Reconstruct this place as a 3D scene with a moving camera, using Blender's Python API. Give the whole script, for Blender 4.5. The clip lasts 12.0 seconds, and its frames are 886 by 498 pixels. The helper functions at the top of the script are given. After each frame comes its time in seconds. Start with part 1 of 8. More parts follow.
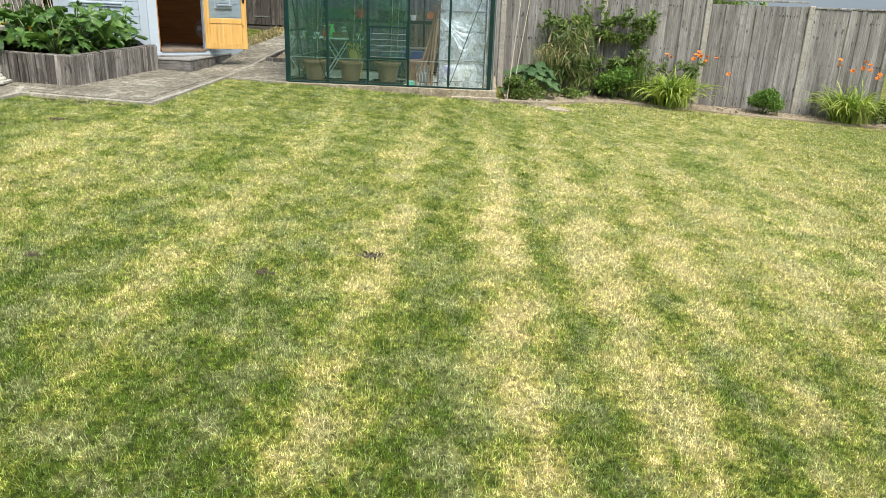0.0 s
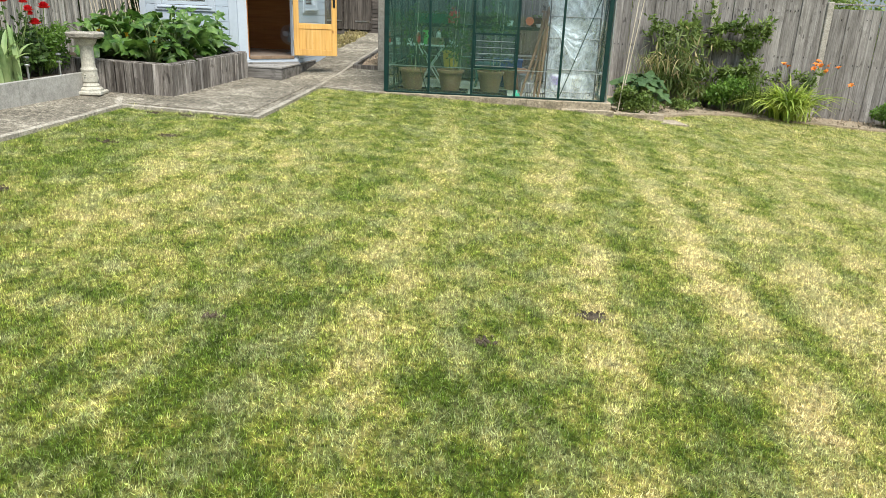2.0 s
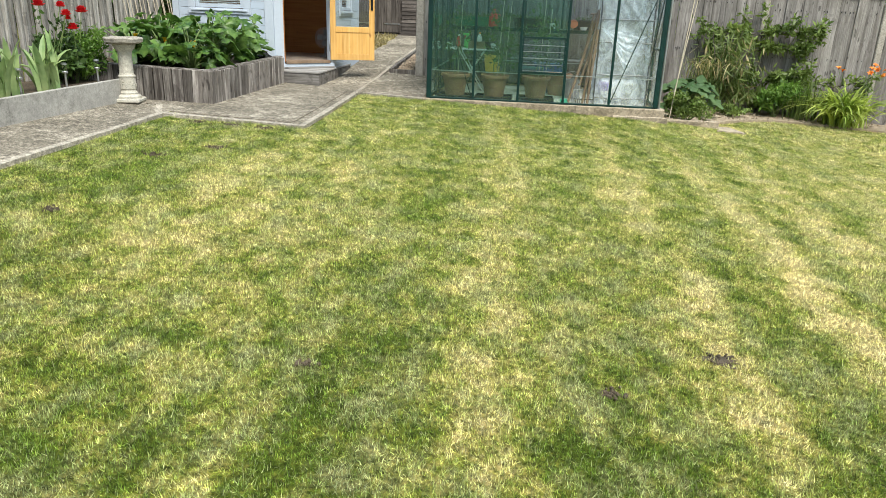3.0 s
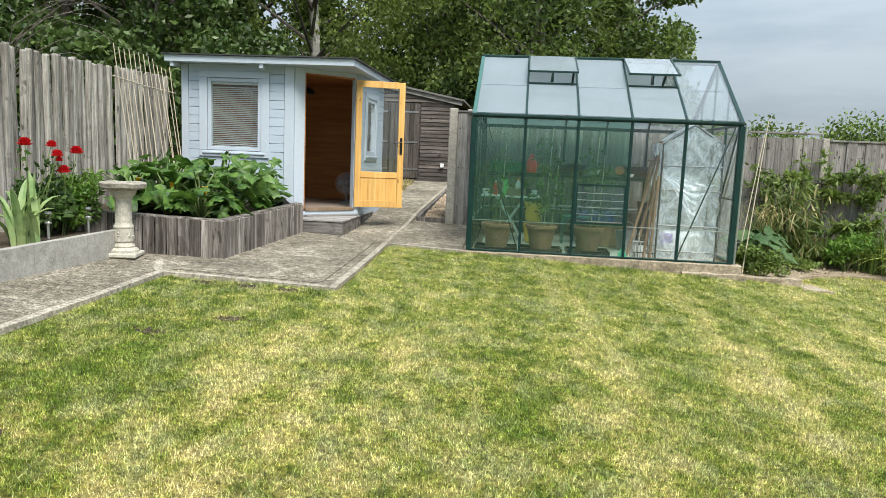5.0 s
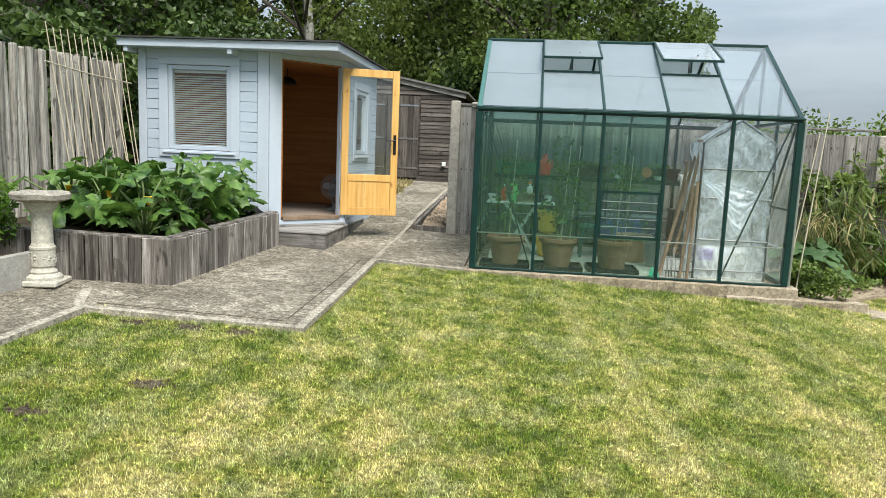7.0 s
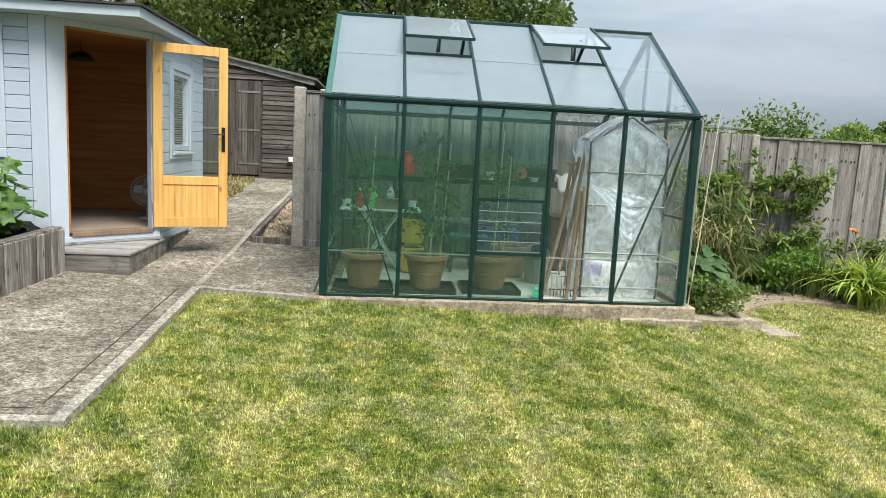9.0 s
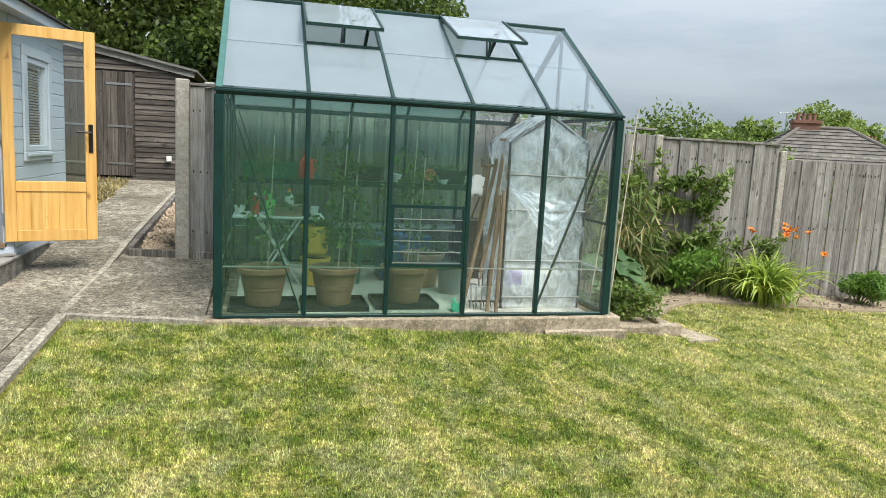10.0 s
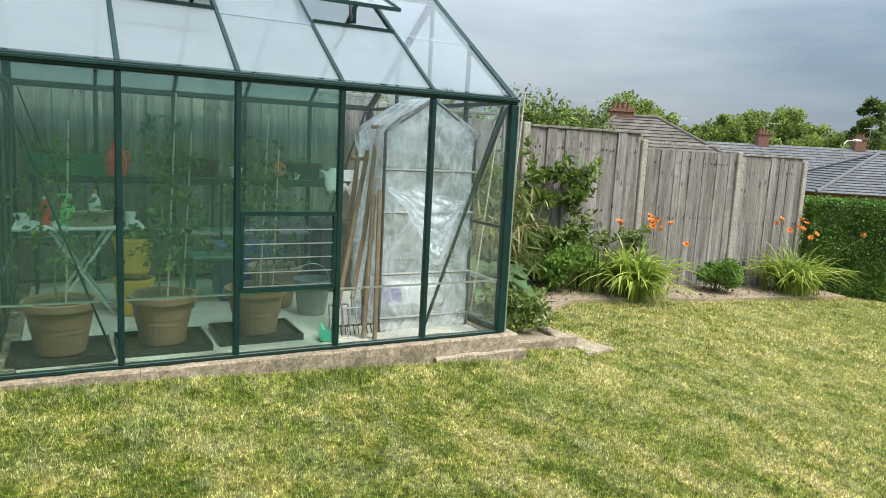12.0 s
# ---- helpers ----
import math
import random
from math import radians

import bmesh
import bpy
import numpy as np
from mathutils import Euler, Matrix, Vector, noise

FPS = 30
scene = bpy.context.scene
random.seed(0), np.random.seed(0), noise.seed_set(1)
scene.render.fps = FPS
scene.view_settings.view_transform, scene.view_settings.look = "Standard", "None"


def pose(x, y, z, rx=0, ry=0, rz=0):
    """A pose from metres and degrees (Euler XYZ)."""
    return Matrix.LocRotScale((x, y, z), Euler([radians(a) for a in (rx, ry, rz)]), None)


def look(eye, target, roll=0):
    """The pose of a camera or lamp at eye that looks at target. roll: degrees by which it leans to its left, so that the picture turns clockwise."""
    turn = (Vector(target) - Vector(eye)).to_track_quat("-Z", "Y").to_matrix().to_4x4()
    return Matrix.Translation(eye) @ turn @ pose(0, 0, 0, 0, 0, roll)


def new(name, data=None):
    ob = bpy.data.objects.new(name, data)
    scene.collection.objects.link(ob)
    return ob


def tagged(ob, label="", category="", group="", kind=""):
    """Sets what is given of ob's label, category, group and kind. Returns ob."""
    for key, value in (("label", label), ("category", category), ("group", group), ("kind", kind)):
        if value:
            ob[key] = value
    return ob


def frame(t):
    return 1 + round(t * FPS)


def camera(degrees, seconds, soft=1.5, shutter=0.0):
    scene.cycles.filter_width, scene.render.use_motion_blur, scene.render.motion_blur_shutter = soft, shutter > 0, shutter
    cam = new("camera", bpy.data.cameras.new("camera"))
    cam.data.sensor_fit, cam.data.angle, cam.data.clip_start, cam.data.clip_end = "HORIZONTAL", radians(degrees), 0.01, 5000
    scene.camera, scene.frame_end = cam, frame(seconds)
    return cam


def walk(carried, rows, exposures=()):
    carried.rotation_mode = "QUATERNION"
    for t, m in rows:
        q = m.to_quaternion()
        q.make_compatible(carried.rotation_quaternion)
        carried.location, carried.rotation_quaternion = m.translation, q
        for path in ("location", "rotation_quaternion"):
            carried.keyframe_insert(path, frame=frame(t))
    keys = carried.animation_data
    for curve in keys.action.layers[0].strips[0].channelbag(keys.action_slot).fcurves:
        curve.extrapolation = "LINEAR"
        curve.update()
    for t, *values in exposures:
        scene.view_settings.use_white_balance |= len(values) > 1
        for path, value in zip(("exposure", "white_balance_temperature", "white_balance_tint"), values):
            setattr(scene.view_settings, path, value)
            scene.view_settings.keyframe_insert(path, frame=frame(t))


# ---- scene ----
cam = camera(64.2, 12.0, soft=0.75)
PATH = [
    (0, (0.649, -0.189, 1.212), (0.549, 1.702, 0.568), 2.1),
    (0.5, (0.398, 0.043, 1.202), (0.296, 1.934, 0.558), 2.2),
    (1, (0.117, 0.206, 1.203), (-0.012, 2.095, 0.559), 2.1),
    (1.5, (-0.207, 0.32, 1.23), (-0.369, 2.206, 0.586), 2.2),
    (2, (-0.531, 0.517, 1.232), (-0.712, 2.402, 0.588), 2.2),
    (2.5, (-0.833, 0.69, 1.243), (-1.031, 2.574, 0.601), 2.2),
    (3, (-1.068, 0.894, 1.245), (-1.276, 2.777, 0.601), 2.1),
    (3.5, (-1.278, 1.254, 1.184), (-1.49, 3.135, 0.538), 2.1),
    (3.7, (-1.37, 1.391, 1.176), (-1.585, 3.291, 0.591), 2.1),
    (5.3, (-1.929, 2.459, 1.198), (-2.135, 4.432, 0.948), 2.4),
    (5.5, (-1.95, 2.555, 1.225), (-2.158, 4.528, 0.972), 2.4),
    (6, (-1.971, 2.882, 1.235), (-2.184, 4.853, 0.971), 2.4),
    (6.5, (-1.968, 3.276, 1.259), (-2.186, 5.245, 0.988), 2.4),
    (6.7, (-1.973, 3.438, 1.259), (-2.195, 5.407, 0.985), 2.4),
    (8.3, (-1.959, 4.511, 1.345), (-1.986, 6.491, 1.061), 2.8),
    (8.5, (-1.99, 4.67, 1.358), (-1.951, 6.649, 1.073), 2.8),
    (9, (-2.029, 5.053, 1.336), (-1.842, 7.023, 1.051), 2.9),
    (9.5, (-2.098, 5.382, 1.338), (-1.772, 7.335, 1.056), 2.9),
    (10, (-2.178, 5.649, 1.366), (-1.674, 7.564, 1.087), 3.0),
    (10.5, (-2.176, 5.969, 1.377), (-1.498, 7.83, 1.096), 3.0),
    (11, (-2.225, 6.264, 1.386), (-1.458, 8.089, 1.103), 3.1),
    (11.5, (-2.215, 6.489, 1.388), (-1.383, 8.285, 1.103), 3.0),
    (12, (-2.12, 6.807, 1.377), (-1.171, 8.543, 1.085), 3.0),
]
walk(cam, [(t, look(eye, target, roll)) for t, eye, target, roll in PATH])

# ---- world, sun, exposure ----
scene.view_settings.exposure = 0.9
SUN_EL, SUN_AZ = radians(54), radians(148)
world = bpy.data.worlds.new("overcast_sky")
scene.world = world
world.use_nodes = True
wn, wl = world.node_tree.nodes, world.node_tree.links
wn.clear()
w_out, w_bg = wn.new("ShaderNodeOutputWorld"), wn.new("ShaderNodeBackground")
w_sky = wn.new("ShaderNodeTexSky")
w_sky.sky_type, w_sky.sun_disc = "NISHITA", False
w_sky.sun_elevation, w_sky.sun_rotation = SUN_EL, SUN_AZ
w_sky.dust_density, w_sky.air_density = 2.0, 1.0
w_tc, w_map = wn.new("ShaderNodeTexCoord"), wn.new("ShaderNodeMapping")
w_map.inputs["Scale"].default_value = (1.0, 1.0, 5.0)
w_noise = wn.new("ShaderNodeTexNoise")
w_noise.inputs["Scale"].default_value, w_noise.inputs["Detail"].default_value = 1.6, 6.0
w_noise.inputs["Roughness"].default_value = 0.55
w_ramp = wn.new("ShaderNodeValToRGB")
w_ramp.color_ramp.elements[0].position, w_ramp.color_ramp.elements[0].color = 0.34, (3.55, 4.7, 5.85, 1)
w_ramp.color_ramp.elements[1].position, w_ramp.color_ramp.elements[1].color = 0.64, (7.1, 8.15, 8.95, 1)
w_mix = wn.new("ShaderNodeMixRGB")
w_mix.inputs["Fac"].default_value = 0.86
wl.new(w_tc.outputs["Generated"], w_map.inputs["Vector"])
wl.new(w_map.outputs["Vector"], w_noise.inputs["Vector"])
wl.new(w_noise.outputs["Fac"], w_ramp.inputs["Fac"])
wl.new(w_sky.outputs["Color"], w_mix.inputs["Color1"])
wl.new(w_ramp.outputs["Color"], w_mix.inputs["Color2"])
# an overcast sky is about three times as bright overhead as at the horizon
w_sep, w_grad, w_mul = wn.new("ShaderNodeSeparateXYZ"), wn.new("ShaderNodeMapRange"), wn.new("ShaderNodeMixRGB")
w_mul.blend_type, w_mul.inputs["Fac"].default_value = "MULTIPLY", 1.0
w_grad.inputs["From Min"].default_value, w_grad.inputs["From Max"].default_value = 0.0, 1.0
w_grad.inputs["To Min"].default_value, w_grad.inputs["To Max"].default_value = 0.52, 2.3
wl.new(w_tc.outputs["Generated"], w_sep.inputs["Vector"])
wl.new(w_sep.outputs["Z"], w_grad.inputs["Value"])
wl.new(w_mix.outputs["Color"], w_mul.inputs["Color1"])
wl.new(w_grad.outputs["Result"], w_mul.inputs["Color2"])
wl.new(w_mul.outputs["Color"], w_bg.inputs["Color"])
w_bg.inputs["Strength"].default_value = 0.063
wl.new(w_bg.outputs["Background"], w_out.inputs["Surface"])

sun_data = bpy.data.lights.new("sun", "SUN")
sun_data.energy, sun_data.angle, sun_data.color = 3.0, radians(28), (1.0, 0.95, 0.87)
sun = new("sun", sun_data)
sun.matrix_world = look((8 * math.sin(SUN_AZ), 8 * math.cos(SUN_AZ), 12), (0, 0, 0))

# ---- materials ----


class Nodes:
    """A small helper round one material's node tree."""

    def __init__(self, name):
        self.mat = bpy.data.materials.new(name)
        self.mat.use_nodes = True
        self.tree = self.mat.node_tree
        self.n, self.l = self.tree.nodes, self.tree.links
        self.bsdf = self.n["Principled BSDF"]
        self.out = self.n["Material Output"]

    def add(self, kind, **inputs):
        node = self.n.new("ShaderNode" + kind)
        for key, value in inputs.items():
            self.put(node.inputs[key.replace("_", " ")], value)
        return node

    def put(self, socket, value):
        if isinstance(value, bpy.types.NodeSocket):
            self.l.new(value, socket)
        else:
            socket.default_value = value

    def noise(self, scale, detail=4.0, stretch=(1, 1, 1), rough=0.6, coord="Object"):
        tc = self.add("TexCoord")
        mp = self.add("Mapping", Vector=tc.outputs[coord])
        mp.inputs["Scale"].default_value = stretch
        node = self.add("TexNoise", Vector=mp.outputs["Vector"], Scale=scale, Detail=detail, Roughness=rough)
        return node.outputs["Fac"]

    def ramp(self, fac, stops):
        node = self.add("ValToRGB", Fac=fac)
        els = node.color_ramp.elements
        while len(els) < len(stops):
            els.new(0.5)
        for el, (pos, col) in zip(els, stops):
            el.position, el.color = pos, (*col, 1)
        return node.outputs["Color"]

    def mix(self, a, b, fac, how="MIX"):
        node = self.add("MixRGB", Fac=fac)
        node.blend_type = how
        for key, v in (("Color1", a), ("Color2", b)):
            self.put(node.inputs[key], (*v, 1) if isinstance(v, tuple) else v)
        return node.outputs["Color"]

    def math(self, how, a, b=0.0, c=0.0):
        node = self.add("Math")
        node.operation = how
        for i, v in enumerate((a, b, c)):
            self.put(node.inputs[i], v)
        return node.outputs[0]

    def shade(self, col, amount, island=False):
        """Lighter and darker from piece to piece."""
        if island:
            r = self.add("NewGeometry").outputs["Random Per Island"]
        else:
            r = self.add("ObjectInfo").outputs["Random"]
        v = self.math("MULTIPLY_ADD", r, 2 * amount, 1 - amount)
        hsv = self.add("HueSaturation", Color=col, Value=v)
        return hsv.outputs["Color"]

    def bump(self, height, strength=0.4, distance=0.01):
        node = self.add("Bump", Height=height, Strength=strength, Distance=distance)
        self.l.new(node.outputs["Normal"], self.bsdf.inputs["Normal"])

    def done(self, col, rough=0.7, metal=0.0, spec=0.5):
        self.put(self.bsdf.inputs["Base Color"], (*col, 1) if isinstance(col, tuple) else col)
        self.put(self.bsdf.inputs["Roughness"], rough)
        self.put(self.bsdf.inputs["Metallic"], metal)
        self.put(self.bsdf.inputs["Specular IOR Level"], spec)
        return self.mat


def plain(name, a, b, scale=8.0, rough=0.6, metal=0.0, bump=0.15, stretch=(1, 1, 1), vary=0.0, island=False, spec=0.5, dist=0.005):
    """Two tones with grain at two scales."""
    n = Nodes(name)
    big = n.noise(scale, 5, stretch)
    fine = n.noise(scale * 9, 3, stretch)
    both = n.math("MULTIPLY_ADD", fine, 0.4, n.math("MULTIPLY", big, 0.6))
    col = n.ramp(both, [(0.34, a), (0.66, b)])
    if vary:
        col = n.shade(col, vary, island)
    n.bump(fine, bump, dist)
    return n.done(col, rough, metal, spec)


def grey_wood(name, dark, mid, light, axis="z", stain=0.35, vary=0.18, rough=0.85):
    """Weathered timber with long grain, knots and water stains."""
    n = Nodes(name)
    s = {"x": (0.05, 1, 1), "y": (1, 0.05, 1), "z": (1, 1, 0.05)}[axis]
    tc, rnd = n.add("TexCoord"), n.add("ObjectInfo").outputs["Random"]
    shift = n.add("VectorMath")
    shift.operation = "ADD"
    n.put(shift.inputs[0], tc.outputs["Object"])
    n.put(shift.inputs[1], n.add("CombineXYZ", X=n.math("MULTIPLY", rnd, 31.0), Y=n.math("MULTIPLY", rnd, 17.0), Z=n.math("MULTIPLY", rnd, 23.0)).outputs[0])
    mp = n.add("Mapping", Vector=shift.outputs[0])
    mp.inputs["Scale"].default_value = s
    grain = n.add("TexNoise", Vector=mp.outputs[0], Scale=70.0, Detail=6.0, Roughness=0.7).outputs["Fac"]
    wide = n.add("TexNoise", Vector=mp.outputs[0], Scale=11.0, Detail=3.0).outputs["Fac"]
    blot = n.add("TexNoise", Vector=shift.outputs[0], Scale=2.2, Detail=5.0, Roughness=0.65).outputs["Fac"]
    col = n.ramp(n.math("MULTIPLY_ADD", grain, 0.55, n.math("MULTIPLY", wide, 0.45)), [(0.36, dark), (0.5, mid), (0.65, light)])
    col = n.mix(col, dark, n.math("MULTIPLY", n.math("GREATER_THAN", blot, 0.62), stain * 0.6), "MIX")
    col = n.mix(col, n.ramp(blot, [(0.35, (0.72, 0.72, 0.70)), (0.6, (1, 1, 1))]), stain, "MULTIPLY")
    km = n.add("Mapping", Vector=shift.outputs[0])
    km.inputs["Scale"].default_value = {"x": (0.4, 1, 1), "y": (1, 0.4, 1), "z": (1, 1, 0.4)}[axis]
    knot = n.add("TexNoise", Vector=km.outputs[0], Scale=15.0, Detail=1.0).outputs["Fac"]
    col = n.mix(col, tuple(0.55 * c for c in dark), n.ramp(knot, [(0.68, (0, 0, 0)), (0.74, (0.75, 0.75, 0.75))]))
    col = n.shade(col, vary)
    n.bump(grain, 0.6, 0.005)
    return n.done(col, rough, 0, 0.25)


def leaf_mat(name, dark, light, rough=0.5, trans=0.35, vary=0.25, scale=1.2):
    n = Nodes(name)
    col = n.ramp(n.noise(scale, 4), [(0.35, dark), (0.65, light)])
    col = n.shade(col, vary, island=True)
    n.done(col, rough, 0, 0.35)
    tl = n.add("BsdfTranslucent", Color=n.mix(col, (1.0, 1.15, 0.5), 0.5, "MULTIPLY"))
    mix = n.add("MixShader", Fac=trans)
    n.l.new(n.bsdf.outputs[0], mix.inputs[1])
    n.l.new(tl.outputs[0], mix.inputs[2])
    n.l.new(mix.outputs[0], n.out.inputs["Surface"])
    return n.mat


def glass_mat(name, tint, haze=0.0, ior=1.5, hazecol=(0.8, 0.85, 0.86), streak=0.0, rough=0.02):
    """A window pane: clear, its gloss, and a film of dirt and painted haze."""
    n = Nodes(name)
    n.n.remove(n.bsdf)
    clear = n.add("BsdfTransparent", Color=(*tint, 1))
    gloss = n.add("BsdfGlossy", Color=(1, 1, 1, 1), Roughness=rough)
    r0 = ((ior - 1) / (ior + 1)) ** 2
    facing = n.add("LayerWeight", Blend=0.5).outputs["Facing"]
    m1 = n.add("MixShader", Fac=n.math("MULTIPLY_ADD", n.math("POWER", facing, 5.0), 1 - r0, r0))
    n.l.new(clear.outputs[0], m1.inputs[1])
    n.l.new(gloss.outputs[0], m1.inputs[2])
    last = m1
    if haze:
        film = n.add("BsdfDiffuse", Color=(*hazecol, 1))
        tr = n.add("BsdfTranslucent", Color=(*hazecol, 1))
        both = n.add("MixShader", Fac=0.5)
        n.l.new(film.outputs[0], both.inputs[1])
        n.l.new(tr.outputs[0], both.inputs[2])
        dirt = n.noise(2.5, 6, (1, 1, 0.4))
        m2 = n.add("MixShader", Fac=n.math("MULTIPLY", n.math("MULTIPLY_ADD", dirt, 2.0 * (0.4 + streak), 0.2), haze))
        n.l.new(m1.outputs[0], m2.inputs[1])
        n.l.new(both.outputs[0], m2.inputs[2])
        last = m2
    n.l.new(last.outputs[0], n.out.inputs["Surface"])
    return n.mat


def film_mat(name, base, crease_glint):
    """Thin crumpled polythene: clear, milky, broken gloss, with highlight streaks painted along its creases."""
    n = Nodes(name)
    n.n.remove(n.bsdf)
    tc = n.add("TexCoord")
    mp = n.add("Mapping", Vector=tc.outputs["Object"])
    mp.inputs["Scale"].default_value = (1.0, 1.0, 0.62)
    fold = n.add("TexNoise", Vector=mp.outputs[0], Scale=3.4, Detail=2.0, Distortion=1.4).outputs["Fac"]
    small = n.add("TexNoise", Vector=mp.outputs[0], Scale=9.0, Detail=2.0, Distortion=1.2).outputs["Fac"]
    ridge = n.math("POWER", n.math("SUBTRACT", 1.0, n.math("ABSOLUTE", n.math("MULTIPLY_ADD", fold, 5.0, -2.5))), 3.0)
    ridge2 = n.math("POWER", n.math("SUBTRACT", 1.0, n.math("ABSOLUTE", n.math("MULTIPLY_ADD", small, 4.5, -2.3))), 4.0)
    crease = n.math("MAXIMUM", n.math("ADD", n.math("MULTIPLY", n.math("MAXIMUM", ridge, 0.0), 0.65), n.math("MULTIPLY", n.math("MAXIMUM", ridge2, 0.0), 0.4)), 0.0)
    node = n.add("Bump", Height=n.math("MULTIPLY_ADD", small, 0.5, fold), Strength=0.45, Distance=0.05)
    clear = n.add("BsdfTransparent", Color=(0.93, 0.96, 0.97, 1))
    gloss = n.add("BsdfGlossy", Color=(1, 1, 1, 1), Roughness=0.16, Normal=node.outputs["Normal"])
    m1 = n.add("MixShader", Fac=0.12)
    n.l.new(clear.outputs[0], m1.inputs[1])
    n.l.new(gloss.outputs[0], m1.inputs[2])
    milk = n.add("BsdfDiffuse", Color=(0.86, 0.92, 0.98, 1), Normal=node.outputs["Normal"])
    thru = n.add("BsdfTranslucent", Color=(0.86, 0.92, 0.98, 1))
    m2 = n.add("MixShader", Fac=0.45)
    n.l.new(milk.outputs[0], m2.inputs[1])
    n.l.new(thru.outputs[0], m2.inputs[2])
    m3 = n.add("MixShader", Fac=n.math("MINIMUM", n.math("MULTIPLY_ADD", crease, crease_glint, base), 0.85))
    n.l.new(m1.outputs[0], m3.inputs[1])
    n.l.new(m2.outputs[0], m3.inputs[2])
    n.l.new(m3.outputs[0], n.out.inputs["Surface"])
    return n.mat


# dryness of the lawn across the mowing stripes: x in metres, 0 green to 1 straw
STRIPES = [(-5.0, 0.35), (-4.3, 0.2), (-3.75, 0.35), (-3.2, 0.75), (-2.85, 0.55), (-2.7, 0.35), (-2.5, 0.68), (-2.15, 0.42), (-1.65, 0.18), (-1.15, 0.68),
           (-0.8, 0.3), (-0.4, 0.15), (0.0, 0.9), (0.3, 0.2), (0.52, 0.1), (0.84, 1.0), (1.15, 0.14), (1.52, 1.05), (1.82, 0.25), (2.12, 0.8),
           (2.45, 0.3), (2.85, 0.8), (3.25, 0.4), (3.75, 0.9), (4.3, 0.4), (5.1, 0.75), (6.2, 0.4), (8.0, 0.55)]


def lawn_material(name, blade):
    n = Nodes(name)
    tc = n.add("TexCoord")
    sep = n.add("SeparateXYZ", Vector=tc.outputs["Object"])
    warp = n.noise(0.55, 3)
    warp2 = n.noise(2.2, 3)
    # the stripes draw together a little towards the greenhouse
    x = n.math("ADD", sep.outputs["X"], n.math("MULTIPLY_ADD", sep.outputs["Y"], 0.03, -0.12))
    x = n.math("ADD", x, n.math("MULTIPLY_ADD", warp, 0.24, -0.12))
    x = n.math("ADD", x, n.math("MULTIPLY_ADD", warp2, 0.30, -0.15))
    fac = n.math("DIVIDE", n.math("ADD", x, 6.0), 15.0)
    dry = n.ramp(fac, [((px + 6.0) / 15.0, (v, v, v)) for px, v in STRIPES])
    patch = n.noise(1.6, 6, (1, 0.6, 1), 0.75)
    blot = n.noise(6.0, 6, (1, 0.85, 1), 0.72)
    fade = n.add("MapRange", Value=sep.outputs["Y"])
    for key, v in (("From Min", 4.5), ("From Max", 10.0), ("To Min", 1.0), ("To Max", 0.45)):
        fade.inputs[key].default_value = v
    dry = n.math("MULTIPLY", dry, fade.outputs["Result"])
    d = n.math("MULTIPLY", dry, n.ramp(patch, [(0.32, (0.2, 0.2, 0.2)), (0.58, (1, 1, 1))]))
    d = n.math("ADD", d, n.math("MULTIPLY_ADD", blot, 2.6, -1.19))
    # paints darker shading into the near turf colour, easing off by y = 5
    near_shade = n.add("MapRange", Value=sep.outputs["Y"])
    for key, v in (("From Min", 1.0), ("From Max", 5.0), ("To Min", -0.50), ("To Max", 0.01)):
        near_shade.inputs[key].default_value = v
    d = n.math("ADD", d, near_shade.outputs["Result"])
    lean_x = n.add("MapRange", Value=sep.outputs["X"])
    for key, v in (("From Min", -5.0), ("From Max", 3.5), ("To Min", -0.13), ("To Max", 0.13)):
        lean_x.inputs[key].default_value = v
    d = n.math("ADD", d, lean_x.outputs["Result"])
    fine = n.noise(38.0, 4, (1, 1, 1), 0.75)
    d = n.math("ADD", d, n.math("MULTIPLY_ADD", fine, 1.3, -0.62))
    col = n.ramp(d, [(0.0, (0.137, 0.215, 0.030)), (0.27, (0.312, 0.378, 0.072)), (0.58, (0.585, 0.567, 0.20)), (1.0, (0.90, 0.79, 0.43))])
    hoar = n.noise(4.2, 6, (1, 0.7, 1), 0.75)
    col = n.mix(col, (0.63, 0.63, 0.36), n.ramp(hoar, [(0.47, (0, 0, 0)), (0.64, (0.6, 0.6, 0.6))]))
    lush = n.noise(0.8, 4, (1.3, 0.7, 1), 0.6)
    col = n.mix(col, (0.165, 0.28, 0.03), n.ramp(lush, [(0.55, (0, 0, 0)), (0.70, (0.6, 0.6, 0.6))]))
    bare = n.noise(2.3, 3)
    col = n.mix(col, (0.10, 0.075, 0.05), n.ramp(bare, [(0.735, (0, 0, 0)), (0.80, (0.8, 0.8, 0.8))]))
    tuft = n.noise(30.0, 5, (1, 1.3, 1), 0.8)
    col = n.mix(col, n.ramp(tuft, [(0.38, (0.30, 0.32, 0.27)), (0.52, (1.0, 1.0, 1.0)), (0.65, (1.65, 1.62, 1.55))]), 1.0, "MULTIPLY")
    if blade:
        r2 = n.add("NewGeometry").outputs["Random Per Island"]
        pale = n.math("GREATER_THAN", n.math("FRACT", n.math("MULTIPLY", r2, 37.0)), 0.86)
        col = n.mix(col, (0.66, 0.63, 0.38), n.math("MULTIPLY", pale, 0.3))
        col = n.shade(col, 0.66, island=True)
        n.done(col, 0.55, 0, 0.25)
        tl = n.add("BsdfTranslucent", Color=col)
        mix = n.add("MixShader", Fac=0.3)
        n.l.new(n.bsdf.outputs[0], mix.inputs[1])
        n.l.new(tl.outputs[0], mix.inputs[2])
